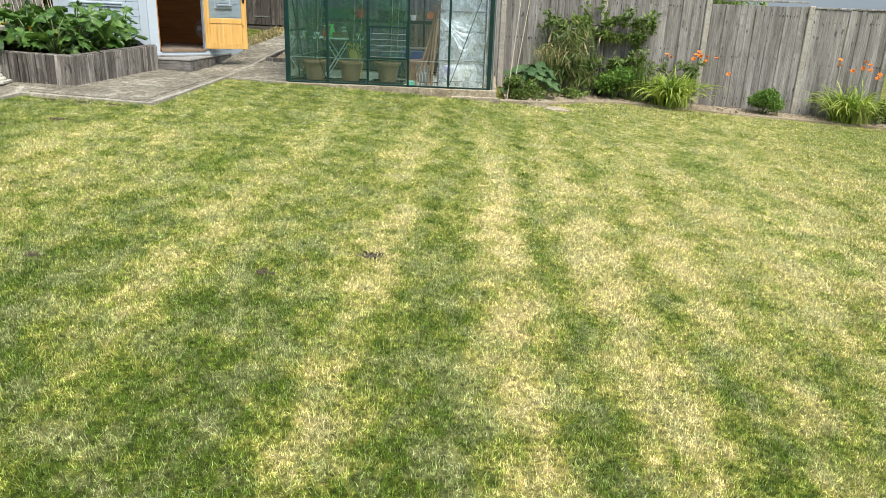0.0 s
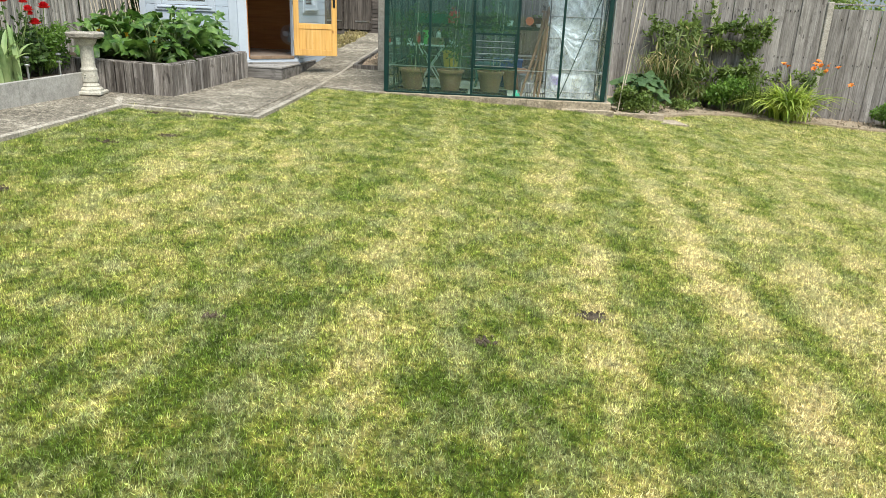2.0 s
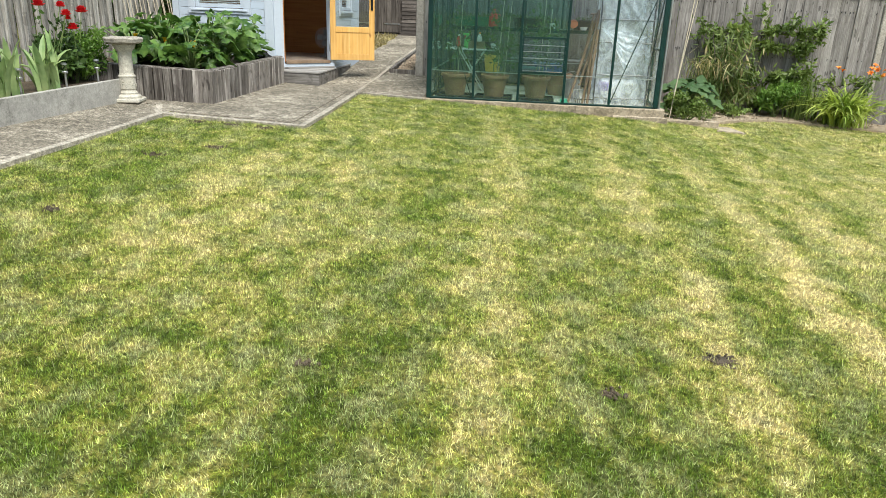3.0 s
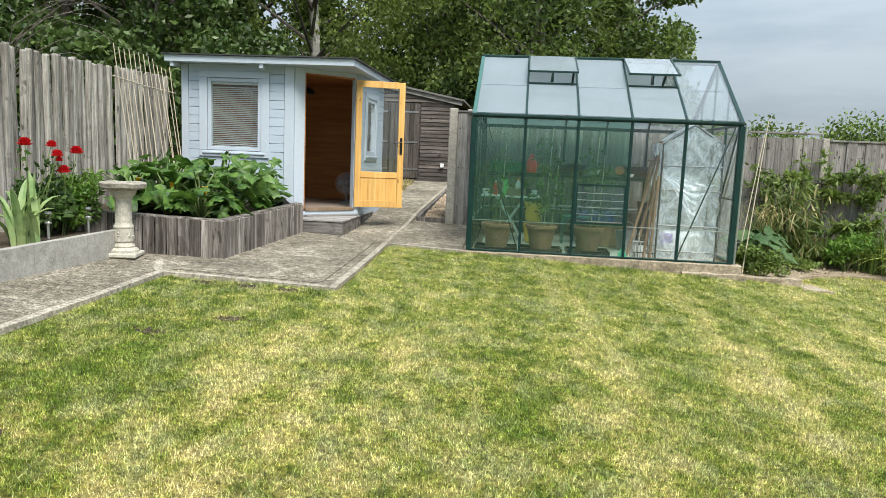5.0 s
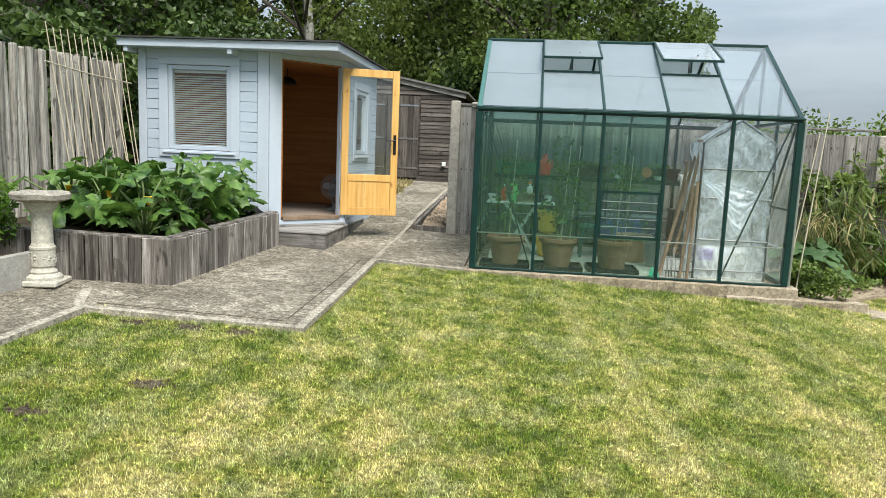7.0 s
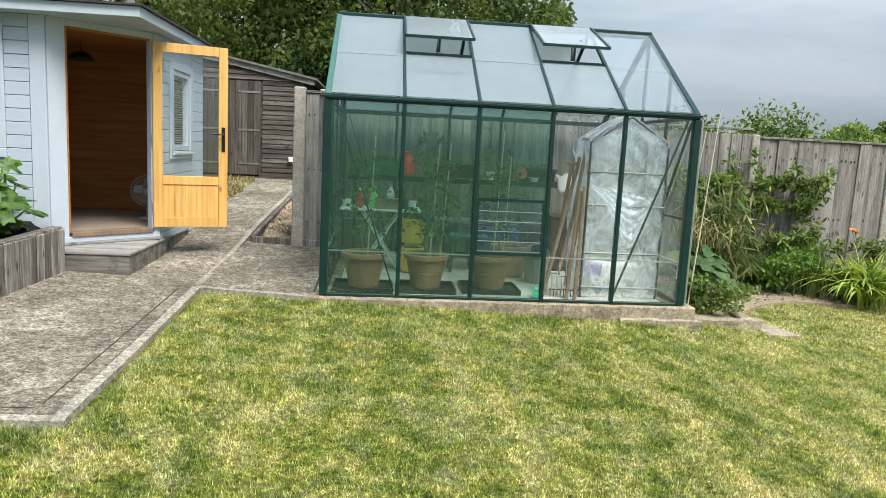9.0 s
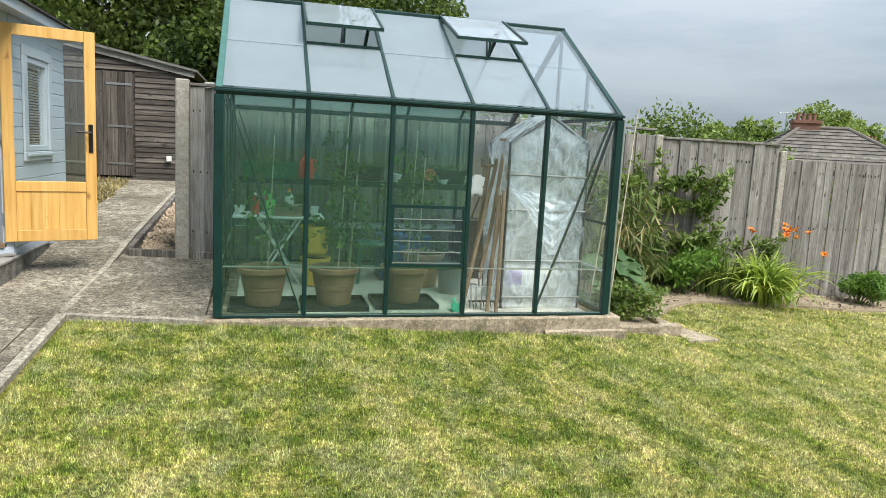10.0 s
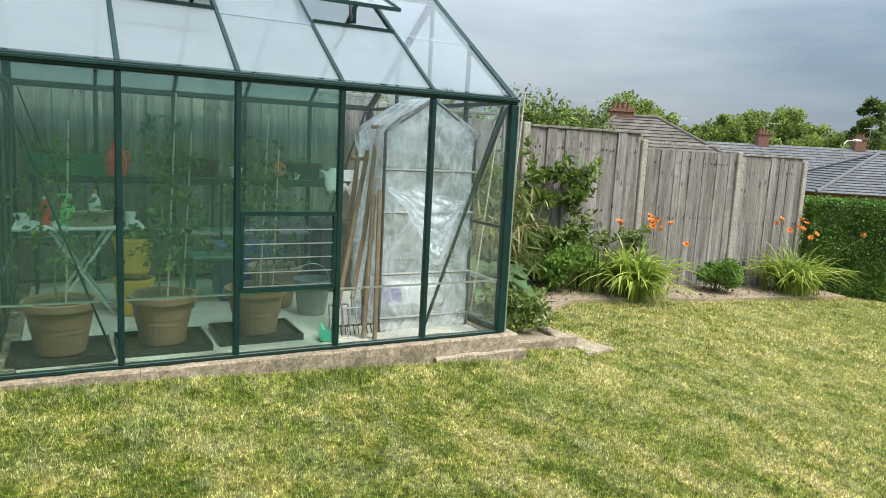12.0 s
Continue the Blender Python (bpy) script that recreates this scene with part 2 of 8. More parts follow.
        n.l.new(mix.outputs[0], n.out.inputs["Surface"])
        return n.mat
    n.bump(fine, 0.9, 0.02)
    # turf colour darkened for the sheet, painting in shade between the blades
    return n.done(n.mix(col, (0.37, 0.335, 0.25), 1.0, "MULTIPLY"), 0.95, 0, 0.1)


def concrete_material(name, a, b, c, speck=0.5):
    n = Nodes(name)
    big = n.noise(1.3, 6, rough=0.65)
    mid = n.noise(9.0, 5, rough=0.7)
    fine = n.noise(62.0, 4, rough=0.8)
    col = n.ramp(n.math("MULTIPLY_ADD", mid, 0.5, n.math("MULTIPLY", big, 0.5)), [(0.33, a), (0.5, b), (0.66, c)])
    col = n.mix(col, n.ramp(fine, [(0.40, (0.38, 0.37, 0.35)), (0.58, (1.2, 1.18, 1.14))]), speck, "MULTIPLY")
    vor = n.add("TexVoronoi", Vector=n.add("TexCoord").outputs["Object"], Scale=52.0)
    col = n.mix(col, n.ramp(vor.outputs["Distance"], [(0.1, (0.6, 0.58, 0.55)), (0.55, (1.1, 1.1, 1.08))]), speck * 0.7, "MULTIPLY")
    pits = n.noise(24.0, 4, rough=0.75)
    col = n.mix(col, n.ramp(pits, [(0.40, (0.42, 0.41, 0.39)), (0.52, (1.0, 1.0, 1.0)), (0.66, (1.45, 1.42, 1.36))]), speck * 0.8, "MULTIPLY")
    lichen = n.noise(5.0, 6, rough=0.7)
    col = n.mix(col, (0.06, 0.06, 0.045), n.ramp(lichen, [(0.57, (0, 0, 0)), (0.75, (0.75, 0.75, 0.75))]))
    n.bump(n.math("ADD", fine, mid), 0.6, 0.006)
    return n.done(col, 0.92, 0, 0.2)


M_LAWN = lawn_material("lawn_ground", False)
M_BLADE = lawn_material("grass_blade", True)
M_PATH = concrete_material("weathered_concrete_path", (0.10, 0.089, 0.07), (0.235, 0.213, 0.175), (0.50, 0.465, 0.395), 0.95)
M_KERB = concrete_material("pale_concrete_edging", (0.24, 0.22, 0.185), (0.38, 0.35, 0.295), (0.54, 0.50, 0.43), 0.7)
M_PLINTH = concrete_material("sandy_worn_concrete", (0.20, 0.165, 0.115), (0.35, 0.295, 0.22), (0.48, 0.42, 0.33), 0.6)
M_BLOCK = concrete_material("pale_concrete_block", (0.27, 0.26, 0.24), (0.36, 0.35, 0.32), (0.43, 0.42, 0.39), 0.25)
M_POST = concrete_material("concrete_fence_post", (0.27, 0.25, 0.22), (0.37, 0.345, 0.305), (0.45, 0.425, 0.38), 0.35)
M_STONE = concrete_material("carved_pale_stone", (0.36, 0.34, 0.29), (0.50, 0.48, 0.41), (0.58, 0.56, 0.49), 0.3)
M_GHFLOOR = concrete_material("greenhouse_floor_concrete", (0.42, 0.41, 0.37), (0.54, 0.53, 0.48), (0.64, 0.62, 0.57), 0.2)
M_SOIL = plain("dry_bed_soil", (0.035, 0.026, 0.016), (0.13, 0.098, 0.062), 6.0, 0.95, bump=0.9, dist=0.03)
M_BARK = plain("bark_chippings", (0.17, 0.13, 0.085), (0.44, 0.36, 0.25), 14.0, 0.95, bump=0.9, dist=0.02, vary=0.3, island=True)
M_GRAVEL = plain("brown_gravel", (0.17, 0.115, 0.07), (0.50, 0.40, 0.28), 5.0, 0.85, bump=0.5, vary=0.35, island=True)
M_FENCE = grey_wood("weathered_grey_fence", (0.10, 0.09, 0.081), (0.215, 0.20, 0.186), (0.37, 0.352, 0.33), stain=0.5, vary=0.17)
M_PALE = grey_wood("silvered_paling", (0.085, 0.077, 0.066), (0.275, 0.258, 0.23), (0.52, 0.50, 0.46), stain=0.65, vary=0.3)
M_SLEEPER = grey_wood("weathered_bed_timber", (0.05, 0.042, 0.036), (0.16, 0.143, 0.127), (0.42, 0.39, 0.36), stain=0.8, vary=0.3)
M_DECK = grey_wood("grey_deck_timber", (0.15, 0.14, 0.13), (0.29, 0.28, 0.265), (0.42, 0.41, 0.39), "x", 0.4, 0.1)
# riser boards are given a darker tone than the deck boards
M_RISER = grey_wood("dark_grey_riser_timber", (0.06, 0.054, 0.048), (0.15, 0.14, 0.128), (0.27, 0.255, 0.24), "x", 0.6, 0.12)
M_SHED = grey_wood("dark_shed_timber", (0.032, 0.026, 0.022), (0.085, 0.073, 0.064), (0.19, 0.168, 0.15), "x", 0.5, 0.32)
M_SHEDV = grey_wood("dark_shed_door_timber", (0.034, 0.029, 0.025), (0.088, 0.076, 0.066), (0.17, 0.15, 0.132), "z", 0.5, 0.25)
M_BLUE = plain("pale_blue_grey_paint", (0.40, 0.47, 0.55), (0.45, 0.52, 0.60), 3.0, 0.55, bump=0.12, stretch=(0.3, 1, 3), vary=0.03)
M_TRIM = plain("pale_blue_trim_paint", (0.43, 0.49, 0.56), (0.49, 0.55, 0.62), 3.0, 0.5, bump=0.1, vary=0.02)
M_FELT = plain("black_roof_felt", (0.025, 0.026, 0.028), (0.06, 0.06, 0.062), 20.0, 0.9, bump=0.5)
M_FELTG = plain("worn_grey_roof_felt", (0.10, 0.10, 0.095), (0.2, 0.195, 0.185), 9.0, 0.9, bump=0.5)
M_BLIND = plain("white_venetian_slat", (0.68, 0.69, 0.69), (0.78, 0.79, 0.79), 5.0, 0.45, bump=0.02)
M_DARKSTEEL = plain("black_steel", (0.012, 0.012, 0.012), (0.03, 0.03, 0.03), 30, 0.4, 0.6)
M_STEEL = plain("zinc_steel", (0.4, 0.4, 0.4), (0.55, 0.55, 0.55), 30, 0.35, 0.9)
M_ALU = plain("worn_aluminium", (0.45, 0.47, 0.47), (0.6, 0.62, 0.62), 25, 0.38, 0.9)
M_GREEN = plain("dark_green_enamel", (0.002, 0.019, 0.016), (0.005, 0.036, 0.03), 8.0, 0.42, 0.0, 0.05, spec=0.35)
M_GREENL = plain("faded_green_enamel", (0.02, 0.09, 0.075), (0.05, 0.15, 0.125), 8.0, 0.45, 0.0, 0.05)
M_TERRA = plain("brown_plastic_pot", (0.20, 0.112, 0.07), (0.29, 0.178, 0.118), 6.0, 0.6, bump=0.1)
M_TERRAO = plain("orange_clay_pot", (0.42, 0.14, 0.07), (0.55, 0.22, 0.12), 8.0, 0.75, bump=0.2)
M_BLACKP = plain("black_plastic", (0.012, 0.012, 0.013), (0.028, 0.028, 0.03), 12, 0.45)
M_WHITEP = plain("white_plastic", (0.62, 0.63, 0.62), (0.76, 0.77, 0.76), 6, 0.4, bump=0.03)
M_GREYP = plain("grey_plastic", (0.2, 0.21, 0.22), (0.3, 0.31, 0.32), 6, 0.45, bump=0.03)
M_GREENP = plain("green_plastic", (0.01, 0.11, 0.05), (0.02, 0.17, 0.08), 6, 0.4, bump=0.03)
M_LIME = plain("lime_green_plastic", (0.12, 0.5, 0.10), (0.18, 0.62, 0.16), 6, 0.4, bump=0.03)
M_TEAL = plain("mint_green_plastic", (0.05, 0.45, 0.30), (0.09, 0.56, 0.40), 6, 0.4, bump=0.03)
M_YELLOW = plain("yellow_plastic", (0.80, 0.46, 0.06), (0.88, 0.56, 0.10), 6, 0.45, bump=0.03)
M_RED = plain("red_plastic", (0.55, 0.03, 0.02), (0.68, 0.06, 0.04), 6, 0.4, bump=0.03)
M_BLUEP = plain("blue_plastic", (0.02, 0.06, 0.17), (0.03, 0.09, 0.24), 6, 0.4, bump=0.03)
M_CARD = plain("brown_cardboard", (0.32, 0.23, 0.14), (0.42, 0.31, 0.2), 8, 0.85)
M_ASH = plain("worn_tool_handle_wood", (0.12, 0.075, 0.045), (0.27, 0.19, 0.125), 5, 0.7, stretch=(1, 1, 0.1))
M_CANE = plain("bamboo_cane", (0.42, 0.36, 0.26), (0.60, 0.53, 0.41), 9, 0.6, stretch=(1, 1, 0.2), vary=0.15)
M_BARKT = plain("tree_bark", (0.05, 0.042, 0.035), (0.15, 0.13, 0.11), 5, 0.95, bump=0.8, stretch=(1, 1, 0.3), dist=0.03)
M_ROOFT = plain("brown_grey_roof_tile", (0.085, 0.075, 0.066), (0.17, 0.152, 0.135), 3, 0.9, vary=0.25, island=True)
M_SLATE = plain("grey_slate", (0.085, 0.09, 0.10), (0.15, 0.155, 0.165), 3, 0.8, vary=0.22, island=True)
M_BRICK = plain("red_brick", (0.12, 0.06, 0.045), (0.22, 0.11, 0.082), 10, 0.9, vary=0.25, island=True)
M_RENDER = plain("cream_render", (0.5, 0.47, 0.40), (0.6, 0.57, 0.5), 3, 0.9)
L_TREE = leaf_mat("tree_leaves", (0.032, 0.062, 0.015), (0.20, 0.27, 0.075), 0.5, 0.45, 0.5, 0.6)
L_TREE2 = leaf_mat("light_tree_leaves", (0.09, 0.14, 0.032), (0.33, 0.40, 0.12), 0.55, 0.48, 0.45, 0.6)
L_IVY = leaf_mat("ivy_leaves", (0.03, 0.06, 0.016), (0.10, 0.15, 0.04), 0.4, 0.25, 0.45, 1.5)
L_SQUASH = leaf_mat("squash_leaves", (0.045, 0.10, 0.03), (0.12, 0.20, 0.075), 0.55, 0.3, 0.25, 3.0)
L_HEDGE = leaf_mat("hedge_leaves", (0.06, 0.14, 0.02), (0.17, 0.29, 0.05), 0.45, 0.3, 0.45, 3.0)
L_SHRUB = leaf_mat("shrub_leaves", (0.075, 0.13, 0.026), (0.24, 0.31, 0.085), 0.5, 0.35, 0.4, 3.0)
L_WILLOW = leaf_mat("narrow_shrub_leaves", (0.055, 0.095, 0.022), (0.19, 0.235, 0.075), 0.5, 0.35, 0.4, 3.0)
L_COURG = leaf_mat("courgette_leaves", (0.028, 0.085, 0.014), (0.16, 0.28, 0.06), 0.4, 0.25, 0.4, 9.0)
L_STRAP = leaf_mat("strap_leaves", (0.17, 0.26, 0.04), (0.46, 0.52, 0.12), 0.45, 0.35, 0.3, 3.0)
L_IRIS = leaf_mat("iris_leaves", (0.18, 0.28, 0.11), (0.38, 0.46, 0.21), 0.5, 0.3, 0.25, 3.0)
L_ROSE = leaf_mat("rose_leaves", (0.03, 0.065, 0.015), (0.085, 0.15, 0.035), 0.4, 0.25, 0.35, 3.0)
L_TOM = leaf_mat("tomato_leaves", (0.035, 0.075, 0.015), (0.11, 0.18, 0.04), 0.55, 0.3, 0.35, 4.0)
L_BUSH = leaf_mat("bright_bush_leaves", (0.07, 0.16, 0.02), (0.19, 0.31, 0.06), 0.5, 0.35, 0.35, 4.0)
L_DRY = leaf_mat("dry_grass_stems", (0.24, 0.2, 0.09), (0.42, 0.36, 0.18), 0.7, 0.3, 0.3, 3.0)
M_STEM = plain("green_stem", (0.07, 0.12, 0.03), (0.15, 0.2, 0.06), 6, 0.6)
M_PETALR = leaf_mat("red_rose_petals", (0.5, 0.006, 0.012), (0.72, 0.02, 0.03), 0.5, 0.25, 0.2, 9.0)
M_PETALO = leaf_mat("orange_lily_petals", (0.72, 0.17, 0.02), (0.85, 0.30, 0.05), 0.5, 0.3, 0.2, 9.0)
M_PETALY = leaf_mat("yellow_courgette_petals", (0.75, 0.45, 0.02), (0.85, 0.58, 0.05), 0.5, 0.3, 0.2, 9.0)
G_CLEAR = glass_mat("clear_glass", (0.95, 0.975, 0.965), 0.025)
G_TINT = glass_mat("green_tinted_glass", (0.69, 0.84, 0.775), 0.12, hazecol=(0.20, 0.42, 0.355))
G_LOW = glass_mat("faintly_tinted_glass", (0.75, 0.86, 0.81), 0.07, hazecol=(0.28, 0.46, 0.40))
G_SLAT = glass_mat("clear_green_tinted_slat", (0.66, 0.82, 0.75), 0.06, hazecol=(0.25, 0.46, 0.40))
# roof film: whitened glass, with the sky's reflection painted in as haze colour
G_ROOF = glass_mat("limewash_and_sky_haze_glass", (0.92, 0.95, 0.96), 1.9, hazecol=(0.47, 0.535, 0.575), streak=-0.37)
G_ROOFC = glass_mat("thin_limewash_and_sky_haze_glass", (0.94, 0.96, 0.97), 0.6, hazecol=(0.62, 0.68, 0.72), streak=-0.34)
G_DOOR = glass_mat("door_glass", (0.95, 0.97, 0.96), 0.03)
G_FILM = film_mat("crumpled_clear_film", 0.23, 0.50)
G_FLAP = film_mat("loose_crumpled_film", 0.40, 0.48)


def pine_material(name, a, b, c, axis="z", rough=0.35):
    n = Nodes(name)
    s = {"x": (0.06, 1, 1), "z": (1, 1, 0.06)}[axis]
    grain = n.noise(28.0, 5, s)
    knots = n.noise(9.0, 2, (1, 1, 0.5))
    col = n.ramp(grain, [(0.24, a), (0.5, b), (0.78, c)])
    col = n.mix(col, (0.22, 0.09, 0.025), n.ramp(knots, [(0.70, (0, 0, 0)), (0.78, (0.8, 0.8, 0.8))]))
    col = n.shade(col, 0.07)
    n.bump(grain, 0.15, 0.002)
    return n.done(col, rough, 0, 0.4)


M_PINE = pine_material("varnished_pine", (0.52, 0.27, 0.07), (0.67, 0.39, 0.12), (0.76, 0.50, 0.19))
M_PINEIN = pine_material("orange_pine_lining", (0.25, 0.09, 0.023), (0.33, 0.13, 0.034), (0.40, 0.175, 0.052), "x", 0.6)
M_FLOORIN = plain("dusty_wood_floor", (0.26, 0.21, 0.17), (0.36, 0.30, 0.25), 6, 0.6, stretch=(0.2, 1, 1))

# ---- building helpers ----
RNG = np.random.default_rng(7)


def lift_z(x, y):
    """The lawn swells a little towards the greenhouse plinth."""
    return (0.085 * np.exp(-((x - 0.25) / 1.5) ** 2) + 0.052 * np.exp(-((x + 1.9) / 1.2) ** 2)) * np.exp(-((y - 11.0) / 1.1) ** 2)


def lawn_z(x, y):
    """Height of the sloping garden."""
    cx, cy = min(max(x, -12.0), 14.0), min(max(y, -8.0), 20.0)
    return -0.03 - 0.057 * (cx + 2.5) + 0.022 * (cy - 11.0) + float(lift_z(x, y))


def drive_z(x, y):
    """The drive climbs behind the summerhouse."""
    d = max(0.0, min(y, 20.0) - 11.3)
    level = min(1.0, d / 0.8) * 0.057 * max(0.0, -2.9 - max(x, -5.0))
    return lawn_z(x, y) - level + 0.02 + (0.085 * d if d < 2.5 else 0.2125 + 0.052 * (d - 2.5))


def thing(name, at=(0, 0, 0), rz=0.0, label="", category="", group=""):
    ob = new(name)
    ob.empty_display_size = 0.1
    ob.matrix_basis = pose(*at, 0, 0, rz)
    return tagged(ob, label, category, group)


def mesh_of(name, bm, mat, smooth=False):
    me = bpy.data.meshes.new(name)
    bm.to_mesh(me)
    bm.free()
    me.materials.append(mat)
    if smooth:
        me.polygons.foreach_set("use_smooth", [True] * len(me.polygons))
    return me


def part(name, bm, mat, parent=None, label="", smooth=False):
    """One mesh object, under a thing or a part."""
    me = bm if isinstance(bm, bpy.types.Mesh) else mesh_of(name, bm, mat, smooth)
    ob = new(name, me)
    ob.parent = parent
    return tagged(ob, label)


def raw(name, verts, faces, mat, parent=None, label="", smooth=False):
    me = bpy.data.meshes.new(name)
    me.from_pydata(verts, [], faces)
    me.materials.append(mat)
    if smooth:
        me.polygons.foreach_set("use_smooth", [True] * len(me.polygons))
    return part(name, me, mat, parent, label)


def box(x0, x1, y0, y1, z0, z1, bevel=0.0, bm=None):
    bm = bm or bmesh.new()
    vs = bmesh.ops.create_cube(bm, size=1, matrix=Matrix.Translation(((x0 + x1) / 2, (y0 + y1) / 2, (z0 + z1) / 2)) @ Matrix.Diagonal((abs(x1 - x0), abs(y1 - y0), abs(z1 - z0), 1)))["verts"]
    if bevel:
        es = {e for v in vs for e in v.link_edges}
        bmesh.ops.bevel(bm, geom=list(es), offset=bevel, segments=1, affect="EDGES")
    return bm


def worn_block(x0, x1, y0, y1, z0, z1, rough=0.008, seg=0.07):
    """A cast block whose long edges have crumbled."""
    bm = box(x0, x1, y0, y1, z0, z1)
    along = 0 if abs(x1 - x0) > abs(y1 - y0) else 1
    n = max(2, int((abs(x1 - x0) if along == 0 else abs(y1 - y0)) / seg))
    es = [e for e in bm.edges if abs((e.verts[0].co - e.verts[1].co)[along]) > 1e-4]
    bmesh.ops.subdivide_edges(bm, edges=es, cuts=n, use_grid_fill=True)
    es = [e for e in bm.edges if abs((e.verts[0].co - e.verts[1].co)[along]) > 1e-4]
    bmesh.ops.bevel(bm, geom=es, offset=rough * 1.2, segments=1, affect="EDGES")
    for v in bm.verts:
        v.co += noise.noise_vector(v.co * 9.0) * rough + noise.noise_vector(v.co * 31.0) * rough * 0.5
    return bm


def bar(a, b, w, h, bevel=0.0, bm=None, up=(0, 0, 1)):
    """A square bar from a to b."""
    bm = bm or bmesh.new()
    a, b = Vector(a), Vector(b)
    d = (b - a)
    u = Vector(up)
    if abs(d.normalized().dot(u)) > 0.98:
        u = Vector((0, 1, 0))
    s = d.cross(u).normalized()
    u = s.cross(d).normalized()
    m = Matrix((s, d.normalized(), u)).transposed().to_4x4()
    vs = bmesh.ops.create_cube(bm, size=1, matrix=Matrix.Translation((a + b) / 2) @ m @ Matrix.Diagonal((w, d.length, h, 1)))["verts"]
    if bevel:
        bmesh.ops.bevel(bm, geom=list({e for v in vs for e in v.link_edges}), offset=bevel, segments=1, affect="EDGES")
    return bm


def rod(points, radii, sides=8, bm=None, cap=True):
    """A round tapered rod along points."""
    bm = bm or bmesh.new()
    rings = []
    pts = [Vector(p) for p in points]
    if not isinstance(radii, (list, tuple)):
        radii = [radii] * len(pts)
    for i, p in enumerate(pts):
        d = (pts[min(i + 1, len(pts) - 1)] - pts[max(i - 1, 0)]).normalized()
        s = d.orthogonal().normalized() if abs(d.z) > 0.95 else d.cross(Vector((0, 0, 1))).normalized()
        if abs(d.z) > 0.95:
            s = Vector((1, 0, 0)) - d * d.x
            s.normalize()
        t = d.cross(s)
        rings.append([bm.verts.new(p + radii[i] * (math.cos(k) * s + math.sin(k) * t)) for k in (2 * math.pi * j / sides for j in range(sides))])
    for r0, r1 in zip(rings, rings[1:]):
        for j in range(sides):
            bm.faces.new((r0[j], r0[(j + 1) % sides], r1[(j + 1) % sides], r1[j]))
    if cap:
        bm.faces.new(rings[0][::-1])
        bm.faces.new(rings[-1])
    return bm


def lathe(profile, sides=24, bm=None, at=(0, 0, 0)):
    """A turned body from (radius, height) pairs."""
    bm = bm or bmesh.new()
    rings = []
    for r, z in profile:
        rings.append([bm.verts.new((at[0] + r * math.cos(a), at[1] + r * math.sin(a), at[2] + z)) for a in (2 * math.pi * j / sides for j in range(sides))])
    for r0, r1 in zip(rings, rings[1:]):
        for j in range(sides):
            bm.faces.new((r0[j], r0[(j + 1) % sides], r1[(j + 1) % sides], r1[j]))
    bm.faces.new(rings[0][::-1])
    bm.faces.new(rings[-1])
    return bm


def prism(poly, z0, z1, bm=None):
    """A slab with that outline; z0 and z1 are numbers or functions of x and y."""
    bm = bm or bmesh.new()
    f0 = z0 if callable(z0) else (lambda x, y: z0)
    f1 = z1 if callable(z1) else (lambda x, y: z1)
    lo = [bm.verts.new((x, y, f0(x, y))) for x, y in poly]
    hi = [bm.verts.new((x, y, f1(x, y))) for x, y in poly]
    n = len(poly)
    bm.faces.new(hi)
    bm.faces.new(lo[::-1])
    for i in range(n):
        bm.faces.new((lo[i], lo[(i + 1) % n], hi[(i + 1) % n], hi[i]))
    bmesh.ops.recalc_face_normals(bm, faces=bm.faces[:])
    return bm


def leaves_mesh(name, pos, size, mat, long=1.7, up=0.35, fold=0.25, droop=None, rng=RNG):
    """Many small folded leaves as one mesh: four corners each, bent along the midrib."""
    n = len(pos)
    d = rng.normal(size=(n, 3))
    if droop is not None:
        d = d * 0.55 + np.asarray(droop)
    d /= np.linalg.norm(d, axis=1)[:, None]
    w = rng.normal(size=(n, 3)) + np.array([0, 0, up])
    s = np.cross(d, w)
    s /= np.linalg.norm(s, axis=1)[:, None] + 1e-9
    nn = np.cross(s, d)
    sz = np.asarray(size) * rng.uniform(0.65, 1.3, n)
    L, W = (sz * long)[:, None], (sz * 0.5)[:, None]
    v = np.empty((n, 4, 3))
    v[:, 0] = pos
    v[:, 1] = pos + d * L * 0.45 + s * W + nn * W * fold
    v[:, 2] = pos + d * L
    v[:, 3] = pos + d * L * 0.45 - s * W + nn * W * fold
    idx = np.arange(n * 4).reshape(n, 4)
    f = np.concatenate([idx[:, [0, 1, 2]], idx[:, [0, 2, 3]]])
    me = bpy.data.meshes.new(name)
    me.vertices.add(n * 4)
    me.vertices.foreach_set("co", v.astype(np.float32).ravel())
    me.loops.add(len(f) * 3)
    me.loops.foreach_set("vertex_index", f.astype(np.int32).ravel())
    me.polygons.add(len(f))
    me.polygons.foreach_set("loop_start", np.arange(0, len(f) * 3, 3, dtype=np.int32))
    me.update(calc_edges=True)
    me.materials.append(mat)
    return me


def blob_points(n, centres, radii, rng=RNG, shell=0.55):
    """Points scattered through clumps, thicker towards their outside."""
    k = rng.integers(0, len(centres), n)
    d = rng.normal(size=(n, 3))
    d /= np.linalg.norm(d, axis=1)[:, None]
    r = (shell + (1 - shell) * rng.random(n)) ** 0.7
    return np.asarray(centres)[k] + d * (np.asarray(radii)[k] * r[:, None])


